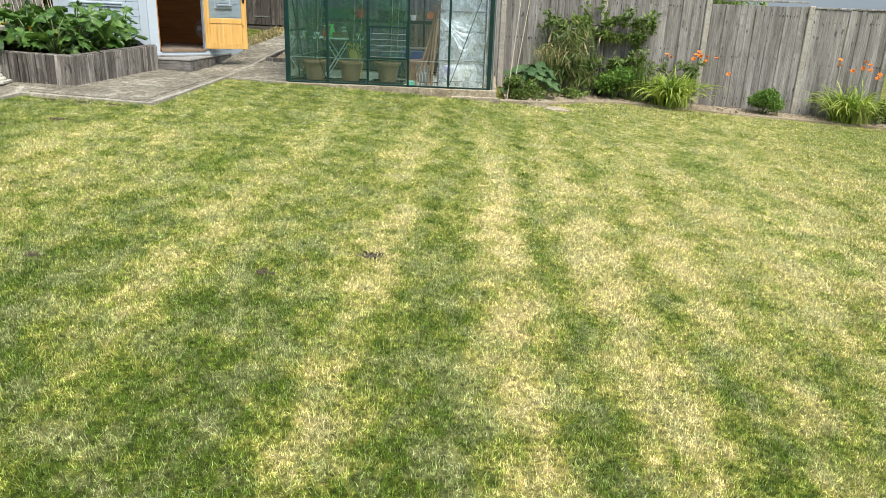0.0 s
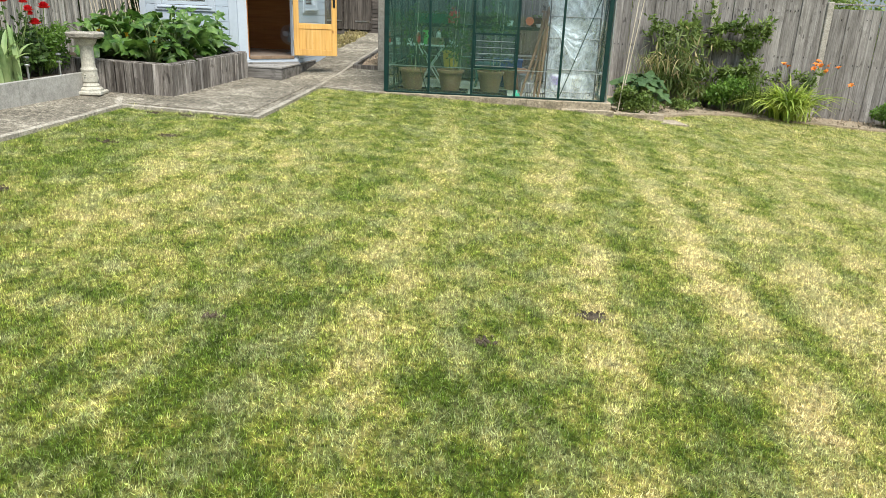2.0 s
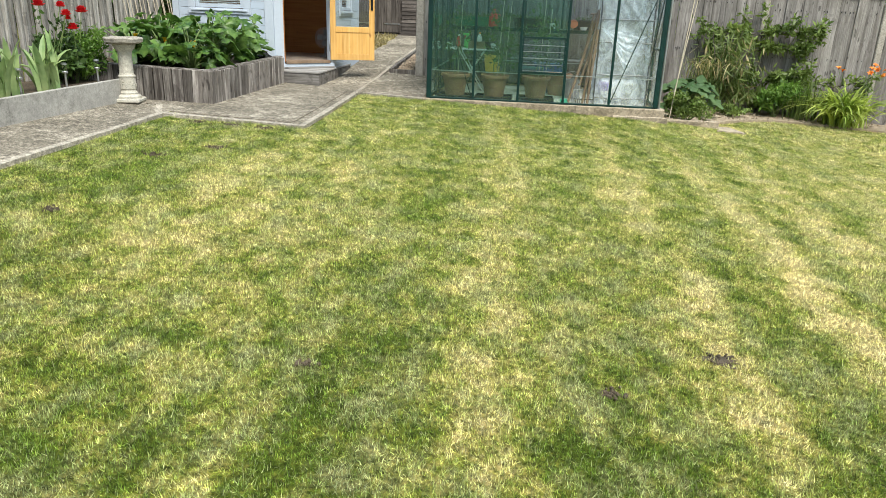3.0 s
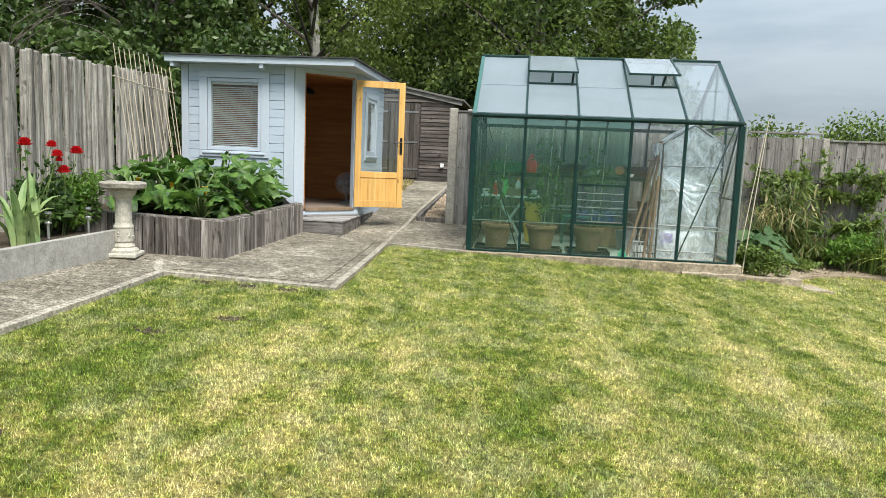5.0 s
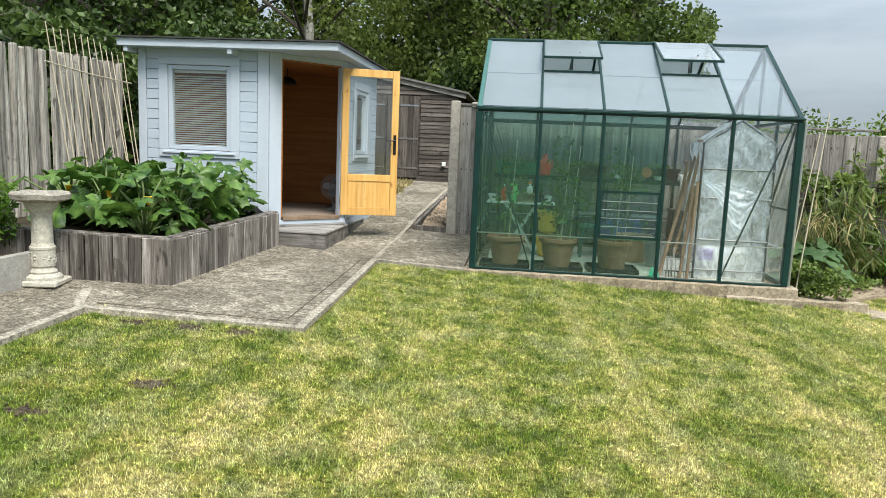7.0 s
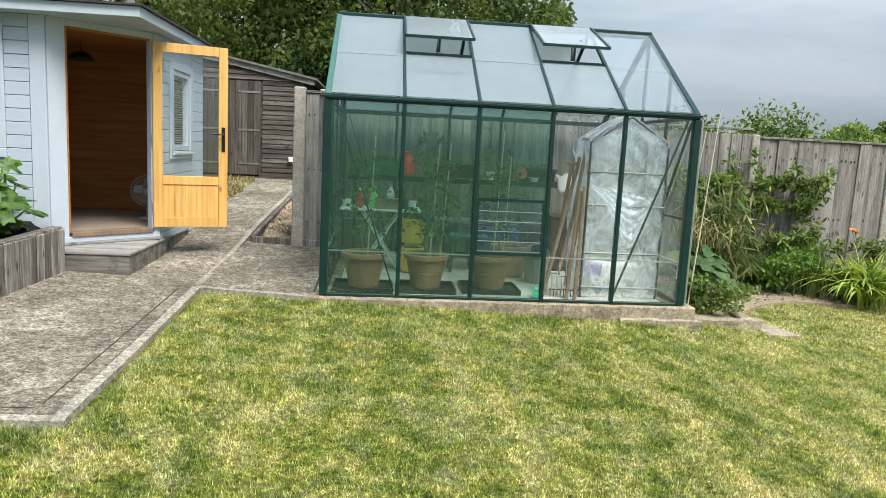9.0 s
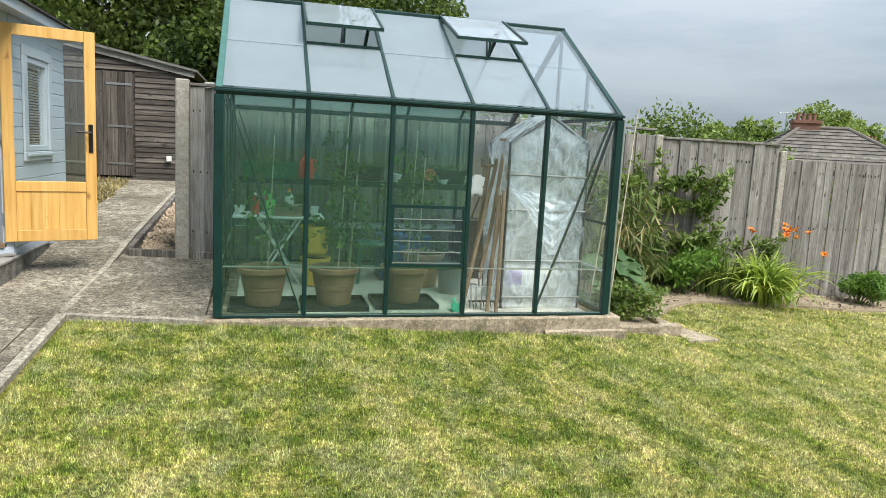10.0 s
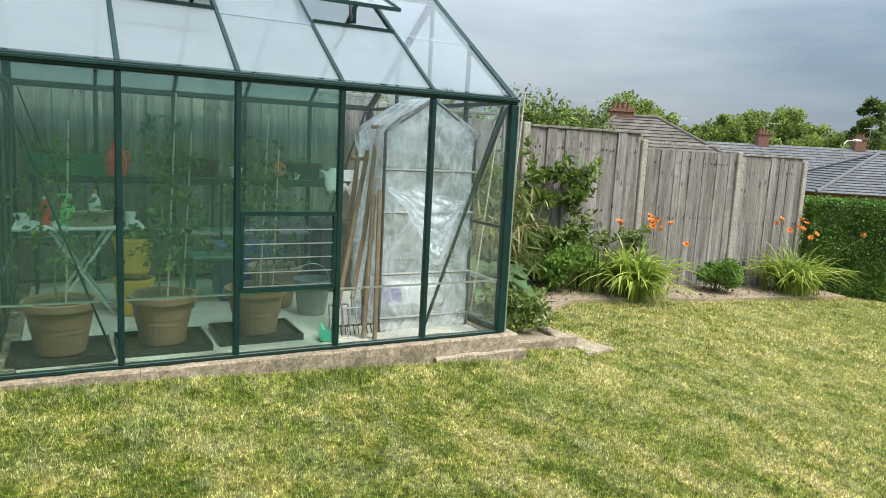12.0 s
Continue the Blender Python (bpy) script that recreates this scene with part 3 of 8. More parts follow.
def strap(bm, base, direction, length, width, arch, lift=1.0, segs=6):
    """One long arching strap leaf."""
    base, d = Vector(base), Vector((math.cos(direction), math.sin(direction), 0))
    s = Vector((-d.y, d.x, 0))
    prev = None
    for i in range(segs + 1):
        t = i / segs
        out = arch * (t ** 1.5)
        p = base + d * length * out * 0.75 + Vector((0, 0, length * lift * (t - 0.62 * arch * t ** 2.6)))
        w = width * (0.55 + 0.9 * t) * (1 - t ** 3) + 0.0015
        pair = (bm.verts.new(p - s * w / 2 + Vector((0, 0, w * 0.25))), bm.verts.new(p), bm.verts.new(p + s * w / 2 + Vector((0, 0, w * 0.25))))
        if prev:
            bm.faces.new((prev[0], prev[1], pair[1], pair[0]))
            bm.faces.new((prev[1], prev[2], pair[2], pair[1]))
        prev = pair


def lobed_leaf(bm, at, out, up, size, rng, lobes=5, ragged=0.25):
    """A broad lobed leaf with a raised rim; out: the way it points, up: its face."""
    at, out, up = Vector(at), Vector(out).normalized(), Vector(up).normalized()
    side = out.cross(up).normalized()
    up = side.cross(out).normalized()
    c = bm.verts.new(at + out * size * 0.12 - up * size * 0.05)
    n = lobes * 6
    rim, mid = [], []
    for i in range(n + 1):
        a = radians(-152 + 304 * i / n)
        lob = 0.52 + 0.48 * abs(math.cos(lobes * a / 2 * 1.18)) - (0.13 if i % 2 else 0)
        r = size * lob * (0.82 + 0.25 * math.cos(a)) * (1 + ragged * 0.4 * (rng.random() - 0.5))
        h = size * (0.10 * math.sin(3 * a) + 0.13 * (rng.random() - 0.5) - 0.16 * (r / size) ** 2)
        rim.append(bm.verts.new(at + out * (r * math.cos(a) + size * 0.12) + side * r * math.sin(a) + up * h))
        mid.append(bm.verts.new(at + out * (0.5 * r * math.cos(a) + size * 0.12) + side * 0.5 * r * math.sin(a) + up * size * (0.04 + 0.05 * math.sin(lobes * a))))
    for i in range(n):
        bm.faces.new((c, mid[i], mid[i + 1]))
        bm.faces.new((mid[i], rim[i], rim[i + 1], mid[i + 1]))


# ---- ground ----
def ground_sheet():
    xs = [-400, -150, -60, -30] + [x for x in np.arange(-14, 16.1, 0.5)] + [30, 60, 150, 400]
    ys = [-300, -100, -40, -20] + [y for y in np.arange(-10, 24.1, 0.5)] + [40, 80, 200, 500]
    verts = [(x, y, (drive_z(x, y) - 0.06 if x < -2.7 and y > 11.3 else lawn_z(x, y)) - 0.012) for y in ys for x in xs]
    n = len(xs)
    faces = [(j * n + i, j * n + i + 1, (j + 1) * n + i + 1, (j + 1) * n + i) for j in range(len(ys) - 1) for i in range(n - 1)]
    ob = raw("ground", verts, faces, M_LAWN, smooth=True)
    tagged(ob, "mown garden lawn with straw-coloured mowing stripes", "lawn", kind="structure")


ground_sheet()


def slab(name, poly, top, mat, label, parent=None, thick=0.10):
    ob = part(name, prism(poly, lambda x, y: top(x, y) - thick, top), mat, parent)
    return tagged(ob, label, "paving", kind="structure") if parent is None else ob


PAVE = lambda x, y: lawn_z(x, y) + 0.022
slab("pavement", [(-5.10, -4.0), (-5.03, 8.10), (-5.28, 8.62), (-6.6, 8.62), (-6.6, -4.0)][::-1], lambda x, y: PAVE(x, y) - 0.006, M_PATH, "lichened concrete garden path beside the planter wall")
slab("pavement", [(-3.52, 8.385), (-3.57, 11.15), (-3.75, 11.6), (-6.6, 11.6), (-6.6, 8.62), (-5.28, 8.62), (-5.06, 8.22)][::-1], PAVE, M_PATH, "worn concrete slab in front of the summerhouse")
slab("pavement", [(-3.57, 11.15), (-2.562, 11.02), (-2.562, 12.98), (-3.46, 12.98)], lambda x, y: (PAVE(x, y) - 0.004 if y < 11.3 else drive_z(x, y) - 0.004), M_PATH, "mossy concrete patch beside the greenhouse")


def strip_of(xl, xr, ys, top, thick=0.1):
    """A paved strip that follows the slope."""
    bm = bmesh.new()
    rows = []
    for y in ys:
        a, b = xl(y), xr(y)
        rows.append([bm.verts.new(p) for p in ((a, y, top(a, y)), (b, y, top(b, y)), (b, y, top(b, y) - thick), (a, y, top(a, y) - thick))])
    for r0, r1 in zip(rows, rows[1:]):
        for j in range(4):
            bm.faces.new((r0[j], r0[(j + 1) % 4], r1[(j + 1) % 4], r1[j]))
    bm.faces.new(rows[0])
    bm.faces.new(rows[-1][::-1])
    bmesh.ops.recalc_face_normals(bm, faces=bm.faces[:])
    return bm


YS = [11.15, 11.3, 11.6, 12.2, 13.0, 13.8, 14.6, 16.0, 18.0, 21.0]
tagged(part("pavement", strip_of(lambda y: -4.4 if y < 14 else -4.25, lambda y: -3.57 + 0.02 * (y - 11.15), YS, lambda x, y: drive_z(x, y)), M_PATH), "sloping concrete drive leading up to the shed", "path", kind="structure")
tagged(part("pavement", strip_of(lambda y: -3.57 + 0.02 * (y - 11.15), lambda y: -3.515 + 0.02 * (y - 11.15), YS, lambda x, y: drive_z(x, y) + 0.012), M_KERB), "narrow concrete kerb along the drive", "kerb", kind="structure")

# pale edging strips between paving and lawn
EDGES = [((-5.07, -4.0), (-4.99, 8.14), 0.085), ((-5.03, 8.17), (-3.44, 8.34), 0.085), ((-3.48, 8.36), (-3.53, 11.08), 0.085), ((-3.53, 11.07), (-2.56, 10.95), 0.07)]
for a, b in [(Vector(e[0]), Vector(e[1])) for e in EDGES]:
    d = (b - a).normalized()
    s = Vector((-d.y, d.x)) * 0.033
    n_pieces = max(1, round((b - a).length / 1.0))
    for i in range(n_pieces):
        p, q = a + (b - a) * (i / n_pieces) + d * 0.003, a + (b - a) * ((i + 1) / n_pieces) - d * 0.003
        ob = part("kerb", prism([tuple(p - s), tuple(q - s), tuple(q + s), tuple(p + s)], lambda x, y: lawn_z(x, y) - 0.08, lambda x, y: lawn_z(x, y) + 0.026 + 0.005 * math.sin(7 * x + 3 * y)), M_KERB)
        tagged(ob, "pale worn concrete edging beside the lawn", "kerb", "lawn edging", kind="structure")
ob = part("kerb", prism([(-5.27, 8.6), (-5.21, 8.63), (-5.0, 8.2), (-5.06, 8.17)], lambda x, y: PAVE(x, y) - 0.05, lambda x, y: PAVE(x, y) + 0.008), M_KERB)
tagged(ob, "pale mortar joint across the path", "kerb", kind="structure")


def slab_joint(a, b, side):
    """A dark weathered joint that runs beside the edging."""
    a, b = Vector(a), Vector(b)
    d = (b - a).normalized()
    n = Vector((-d.y, d.x)) * side
    p, q = a + n * 0.13, b + n * 0.13
    w = n.normalized() * 0.003
    ob = part("trim", prism([tuple(p - w), tuple(q - w), tuple(q + w), tuple(p + w)], lambda x, y: PAVE(x, y) - 0.03, lambda x, y: PAVE(x, y) + 0.0035), M_SOIL)
    tagged(ob, "dark earth-filled joint in the concrete slab", "joint", kind="structure")


slab_joint((-4.95, 8.18), (-3.62, 8.32), 1)
slab_joint((-3.49, 8.5), (-3.53, 11.0), 1)

# ---- fences ----
def board_mesh(w, t, h, name, mat, top=0.0):
    bm = box(-w / 2, w / 2, -t / 2, t / 2, 0, h, 0.004)
    return mesh_of(name, bm, mat)


FENCE_BOARD = {}


def fence_panel(x0, y0, x1, y1, top, bottom, label, nb=13):
    """Overlapping upright boards with a capping rail, between two posts."""
    ln, ang = math.hypot(x1 - x0, y1 - y0), math.degrees(math.atan2(y1 - y0, x1 - x0))
    t = thing("boarded_fence", (x0, y0, bottom), ang, label, "fence", "boundary fence")
    h = top - bottom
    w = ln / nb
    key = (round(w, 2), round(h, 1))
    me = FENCE_BOARD.setdefault(key, board_mesh(w + 0.014, 0.014, h - 0.03, "board", M_FENCE))
    for i in range(nb):
        ob = part("board", me, M_FENCE, t)
        ob.matrix_basis = pose(w * (i + 0.5), 0.008 * (i % 2) - 0.02, RNG.uniform(-0.006, 0.006), RNG.uniform(-0.3, 0.3), RNG.uniform(-0.35, 0.35), RNG.uniform(-2, 2))
    part("capping_rail", box(0.0, ln, -0.045, 0.03, h - 0.028, h, 0.004), M_FENCE, t)
    for z in (0.25, h / 2, h - 0.25):
        part("rail", box(0.0, ln, 0.0, 0.035, z - 0.035, z + 0.035), M_FENCE, t)
    nails = bmesh.new()
    for i in range(nb):
        for z in (0.25, h / 2, h - 0.25):
            for dx in (-0.03, 0.03):
                if RNG.random() < 0.6:
                    px, py = w * (i + 0.5) + dx + RNG.uniform(-0.006, 0.006), 0.008 * (i % 2) - 0.0275
                    box(px - 0.006, px + 0.006, py - 0.003, py, z + RNG.uniform(-0.03, -0.012), z + RNG.uniform(-0.005, 0.012), bm=nails)
    part("nail_heads", nails, M_DARKSTEEL, t, "dark rusty nail heads")["kind"] = "stuff"
    return t


def fence_post(x, y, top, bottom, w=0.105, mat=M_POST, label="pale concrete fence post beside the boarded panels"):
    bm = box(-w / 2, w / 2, -w / 2, w / 2, 0, top - bottom, 0.012)
    ob = part("fence_post", bm, mat)
    ob.matrix_basis = pose(x, y, bottom)
    tagged(ob, label, "post", "fence posts")


FY = 13.83
POSTS = [(0.88, 1.79), (2.74, 1.695), (4.63, 1.58), (6.48, 1.49), (7.97, 1.40)]
for x, z in POSTS:
    fence_post(x, FY, z, lawn_z(x, FY) - 0.12)
fence_post(-2.72, FY, 1.95, 0.1)
fence_post(-0.98, FY, 1.88, -0.1)
for (x0, z0), (x1, z1) in zip([(-2.72, 1.95), (-0.98, 1.88)] + POSTS, [(-0.98, 1.88)] + POSTS):
    fence_panel(x0 + 0.053, FY, x1 - 0.053, FY, z0 - 0.02 if x0 > 0 else z0 - 0.03, lawn_z((x0 + x1) / 2, FY) - 0.03, "weathered grey close-boarded fence panel behind the flower bed")
fence_post(-2.905, 12.93, 1.90, 0.05, 0.125, label="pale concrete post at the end of the side fence")
fence_panel(-2.84, 12.95, -2.585, 12.95, 1.87, 0.20, "short weathered grey fence panel beside the greenhouse", 2)
fence_panel(-2.62, 13.0, -2.62, FY - 0.05, 1.86, 0.12, "weathered grey fence panel beside the greenhouse", 9)


def gravel_edging():
    """Dark timber boards that hold the gravel in."""
    for a, b, w in (((-3.40, 12.96), (-2.97, 12.93), 0.05), ((-2.84, 12.915), (-2.585, 12.915), 0.03), ((-3.405, 12.99), (-3.32, 17.9), 0.05)):
        bm = bar((*a, drive_z(*a)), (*b, drive_z(*b)), w, 0.12, 0.006)
        ob = part("edging_board", bm, M_SLEEPER)
        tagged(ob, "dark timber edging board beside the gravel", "edging", "gravel edging")


gravel_edging()


def paling_fence():
    """Half-round upright palings along the other boundary."""
    meshes = []
    for k in range(5):
        bm = bmesh.new()
        hh = 2.0
        rings = []
        for z in (0.0, 0.7, 1.3, hh - 0.02, hh):
            bulge = 0.034 + RNG.uniform(-0.006, 0.006)
            off = RNG.uniform(-0.006, 0.006)
            rings.append([bm.verts.new((0.038 * math.sin(a) + (0.006 if z == hh else 0), off + bulge * math.cos(a) * (0.9 if z == hh else 1), z)) for a in np.linspace(-1.75, 1.75, 7)])
        for r0, r1 in zip(rings, rings[1:]):
            for j in range(6):
                bm.faces.new((r0[j], r0[j + 1], r1[j + 1], r1[j]))
            bm.faces.new((r0[6], r0[0], r1[0], r1[6]))
        bm.faces.new(rings[-1])
        bmesh.ops.recalc_face_normals(bm, faces=bm.faces[:])
        # turn so that the round side faces the lawn
        for v in bm.verts:
            v.co = Vector((v.co.y, v.co.x, v.co.z))
        bmesh.ops.recalc_face_normals(bm, faces=bm.faces[:])
        meshes.append(mesh_of("paling", bm, M_PALE))
    y = 11.40
    run = None
    i = 0
    while y > 1.0:
        if i % 25 == 0:
            run = thing("paling_fence", (-6.62, y, lawn_z(-6.62, y) - 0.05), 0, "silvered half-round paling fence along the garden edge", "fence", "paling fence")
            for z in (0.5, 1.6):
                part("rail", box(-0.10, -0.045, -1.8, 0.05, z - 0.04, z + 0.04), M_PALE, run)
            y_run = y
        ob = part("paling", meshes[int(RNG.integers(5))], M_PALE, run)
        top = 2.055 + 0.0 * y + 0.02 * math.sin(1.3 * y)
        z0 = lawn_z(-6.62, y_run) - 0.05
        ob.matrix_basis = pose(RNG.uniform(-0.028, 0.022), y - y_run, 0, RNG.uniform(-0.9, 0.9), RNG.uniform(-0.6, 0.6), RNG.uniform(-14, 14)) @ Matrix.Diagonal((1, 1, (top - z0 + RNG.uniform(-0.02, 0.015)) / 2.0, 1))
        y -= RNG.uniform(0.066, 0.079)
        i += 1


paling_fence()


# ---- summerhouse ----
SW, SE, SY, NY = -6.43, -4.19, 11.52, 13.9
WX = -4.90
FLOOR, EAVE = 0.40, 2.27


def clad(parent, p0, p1, z0, z1, out, skip=None, pitch=0.113):
    """Horizontal painted boards on a wall from p0 to p1; skip: (s0, s1, z0, z1) left open."""
    p0, p1 = Vector(p0), Vector(p1)
    d = (p1 - p0)
    ln, ang = d.length, math.atan2(d.y, d.x)
    n = round((z1 - z0) / pitch)
    for i in range(n):
        a, b = z0 + i * (z1 - z0) / n, z0 + (i + 1) * (z1 - z0) / n
        runs = [(0.0, ln)]
        if skip and b > skip[2] + 0.01 and a < skip[3] - 0.01:
            runs = [(0.0, skip[0]), (skip[1], ln)]
        for s0, s1 in runs:
            if s1 - s0 < 0.03:
                continue
            bm = bmesh.new()
            prof = [(0.0, a + 0.0005), (-0.006, a + 0.0005), (-0.007, a + 0.005), (-0.021, a + 0.005), (-0.024, a + 0.0075), (-0.024, b - 0.003), (-0.021, b - 0.0005), (0.0, b - 0.0005)]
            e0 = [bm.verts.new((s0, y, z)) for y, z in prof]
            e1 = [bm.verts.new((s1, y, z)) for y, z in prof]
            k = len(prof)
            for j in range(k):
                bm.faces.new((e0[j], e0[(j + 1) % k], e1[(j + 1) % k], e1[j]))
            bm.faces.new(e0[::-1])
            bm.faces.new(e1)
            bmesh.ops.recalc_face_normals(bm, faces=bm.faces[:])
            ob = part("cladding_board", bm, M_BLUE, parent)
            ob.matrix_basis = pose(p0.x, p0.y, 0, 0, 0, math.degrees(ang))


def window_unit(parent, p0, ang, w, z0, z1, blind=True):
    """Framed window with a sill and a venetian blind, set in a wall; p0: its lower left outside corner."""
    win = part("window", box(-0.11, w + 0.11, -0.045, -0.024, z1 + 0.004, z1 + 0.09, 0.004), M_TRIM, parent)
    win.matrix_basis = pose(p0[0], p0[1], 0, 0, 0, ang)
    for n, b in (("window_frame", (-0.11, 0.0, -0.045, -0.024, z0 - 0.004, z1 + 0.003)), ("window_frame", (w, w + 0.11, -0.045, -0.024, z0 - 0.004, z1 + 0.003)), ("window_frame", (-0.11, w + 0.11, -0.045, -0.024, z0 - 0.085, z0 - 0.005)),
                 ("window_frame", (0.001, 0.05, -0.03, 0.04, z0 + 0.001, z1 - 0.001)), ("window_frame", (w - 0.05, w - 0.001, -0.03, 0.04, z0 + 0.001, z1 - 0.001)),
                 ("window_frame", (0.051, w - 0.051, -0.03, 0.04, z0 + 0.001, z0 + 0.05)), ("window_frame", (0.051, w - 0.051, -0.03, 0.04, z1 - 0.05, z1 - 0.001)),
                 ("sill", (-0.06, w + 0.06, -0.062, -0.046, z0 - 0.045, z0 - 0.02))):
        part(n, box(*b, 0.004), M_TRIM, win)
    part("apron", box(-0.11, w + 0.11, -0.021, -0.001, z0 - 0.20, z0 - 0.06), M_BLUE, win)
    part("apron", box(-0.11, w + 0.11, -0.021, -0.001, z1 + 0.05, min(z1 + 0.2, EAVE - 0.002)), M_BLUE, win)
    pane = part("pane", box(0.051, w - 0.051, 0.0, 0.004, z0 + 0.051, z1 - 0.051), G_DOOR, win)
    pane.visible_shadow = False
    if blind:
        slat = mesh_of("slat", box(0.053, w - 0.053, -0.011, 0.011, -0.0009, 0.0009), M_BLIND)
        n = int((z1 - z0 - 0.13) / 0.025)
        for i in range(n):
            ob = part("slat", slat, M_BLIND, win)
            ob.matrix_basis = pose(0, 0.028, z0 + 0.056 + i * 0.025, -30 + RNG.uniform(-2, 2), 0, 0)
        part("headrail", box(0.053, w - 0.053, 0.012, 0.039, z1 - 0.08, z1 - 0.052), M_BLIND, win)
    return win


def summerhouse():
    t = thing("summerhouse", (0, 0, 0), 0, "pale blue corner summerhouse with open pine door", "summerhouse")
    th = 0.045
    # walls with openings; the outer faces lie behind the boards
    bm = bmesh.new()
    wx0, wx1, wz0, wz1 = -6.08, -5.335, 1.145, 2.095
    for b in ((SW, wx0, SY, SY + th, 0.22, EAVE), (wx1, WX, SY, SY + th, 0.22, EAVE), (wx0, wx1, SY, SY + th, 0.22, wz0), (wx0, wx1, SY, SY + th, wz1, EAVE)):
        box(*b, bm=bm)
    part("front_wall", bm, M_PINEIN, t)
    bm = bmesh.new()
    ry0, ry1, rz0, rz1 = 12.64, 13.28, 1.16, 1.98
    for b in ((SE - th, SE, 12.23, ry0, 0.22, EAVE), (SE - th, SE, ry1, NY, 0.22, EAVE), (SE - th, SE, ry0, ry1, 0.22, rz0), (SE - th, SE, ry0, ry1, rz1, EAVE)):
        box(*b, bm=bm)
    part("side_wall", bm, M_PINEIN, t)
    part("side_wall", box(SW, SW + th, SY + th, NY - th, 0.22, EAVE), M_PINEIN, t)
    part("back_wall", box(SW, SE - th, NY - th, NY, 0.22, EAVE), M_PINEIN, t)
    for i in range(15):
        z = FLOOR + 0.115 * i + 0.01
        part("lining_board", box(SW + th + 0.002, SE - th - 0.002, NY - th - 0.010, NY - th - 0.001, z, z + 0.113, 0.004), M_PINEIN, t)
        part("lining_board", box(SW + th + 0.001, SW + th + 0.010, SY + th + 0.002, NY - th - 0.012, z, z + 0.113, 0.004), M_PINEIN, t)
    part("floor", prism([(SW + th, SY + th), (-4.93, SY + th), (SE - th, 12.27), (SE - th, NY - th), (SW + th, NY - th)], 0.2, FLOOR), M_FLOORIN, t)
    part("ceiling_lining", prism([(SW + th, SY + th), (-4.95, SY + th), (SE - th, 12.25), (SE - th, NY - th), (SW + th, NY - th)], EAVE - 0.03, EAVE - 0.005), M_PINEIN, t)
    # boards
    clad(t, (SW + 0.09, SY), (WX - 0.125, SY), 0.24, EAVE, None, (wx0 - 0.11 - SW - 0.09, wx1 + 0.11 - SW - 0.09, wz0 - 0.085, 3.0))
    clad(t, (SE, 12.24), (SE, NY), 0.24, EAVE, None, (ry0 - 0.11 - 12.24, ry1 + 0.11 - 12.24, rz0 - 0.085, rz1 + 0.09))
    part("lintel_board", box(wx0 - 0.11, wx1 + 0.11, SY - 0.026, SY - 0.0225, wz1 + 0.092, EAVE), M_BLUE, t)
    part("corner_trim", box(SW - 0.012, SW + 0.085, SY - 0.032, SY + 0.0, 0.2, EAVE, 0.004), M_TRIM, t)
    part("corner_trim", box(WX - 0.12, WX + 0.012, SY - 0.032, SY - 0.001, 0.2, EAVE, 0.004), M_TRIM, t)
    window_unit(t, (wx0, SY), 0, wx1 - wx0, wz0, wz1)
    window_unit(t, (SE, ry0), 90, ry1 - ry0, rz0, rz1)
    # diagonal door wall, local x runs from the front corner to the side wall
    dl = math.hypot(SE - WX, 12.24 - SY)
    ang = math.degrees(math.atan2(12.24 - SY, SE - WX))
    m = pose(WX, SY, 0, 0, 0, ang)
    o0, o1, oz = 0.17, 0.93, 2.19
    for n, b, mat in (("door_post", (0.0, o0 - 0.02, -0.03, 0.05, 0.2, EAVE), M_TRIM), ("door_post", (o1 + 0.022, dl, -0.03, 0.05, 0.2, EAVE), M_TRIM),
                      ("lintel", (o0 - 0.019, o1 + 0.021, -0.026, 0.045, oz + 0.02, EAVE), M_TRIM),
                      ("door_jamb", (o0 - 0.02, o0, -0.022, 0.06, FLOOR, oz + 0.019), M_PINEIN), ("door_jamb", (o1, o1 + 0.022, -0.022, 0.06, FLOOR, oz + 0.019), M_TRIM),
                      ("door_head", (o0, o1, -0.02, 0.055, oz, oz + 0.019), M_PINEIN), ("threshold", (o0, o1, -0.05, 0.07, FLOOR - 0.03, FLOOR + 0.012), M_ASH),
                      ("step_riser", (0.0, dl, -0.035, 0.04, 0.32, FLOOR - 0.031), M_TRIM), ("step_plank", (-0.02, dl, -0.055, 0.04, 0.297, 0.319), M_DECK)):
        ob = part(n, box(*b, 0.003), mat, t)
        ob.matrix_basis = m
    # roof: low hipped felt over a painted fascia
    rx0, rx1, ry0r, ry1r = -6.57, -4.04, 11.28, 14.1
    part("soffit", box(rx0 + 0.02, rx1 - 0.02, ry0r + 0.02, ry1r - 0.02, EAVE + 0.001, EAVE + 0.02), M_TRIM, t)
    for b in ((rx0, rx1, ry0r, ry0r + 0.02, EAVE, EAVE + 0.085), (rx0, rx1, ry1r - 0.02, ry1r, EAVE, EAVE + 0.085), (rx0, rx0 + 0.02, ry0r + 0.021, ry1r - 0.021, EAVE, EAVE + 0.085), (rx1 - 0.02, rx1, ry0r + 0.021, ry1r - 0.021, EAVE, EAVE + 0.085)):
        part("fascia", box(*b, 0.003), M_TRIM, t)
    bm = bmesh.new()
    z = EAVE + 0.088
    e = 0.03
    lo = [(rx0 - e, ry0r - e, z), (rx1 + e, ry0r - e, z), (rx1 + e, ry1r + e, z), (rx0 - e, ry1r + e, z)]
    hi = [(-5.6, 12.6, z + 0.19), (-5.0, 12.7, z + 0.19)]
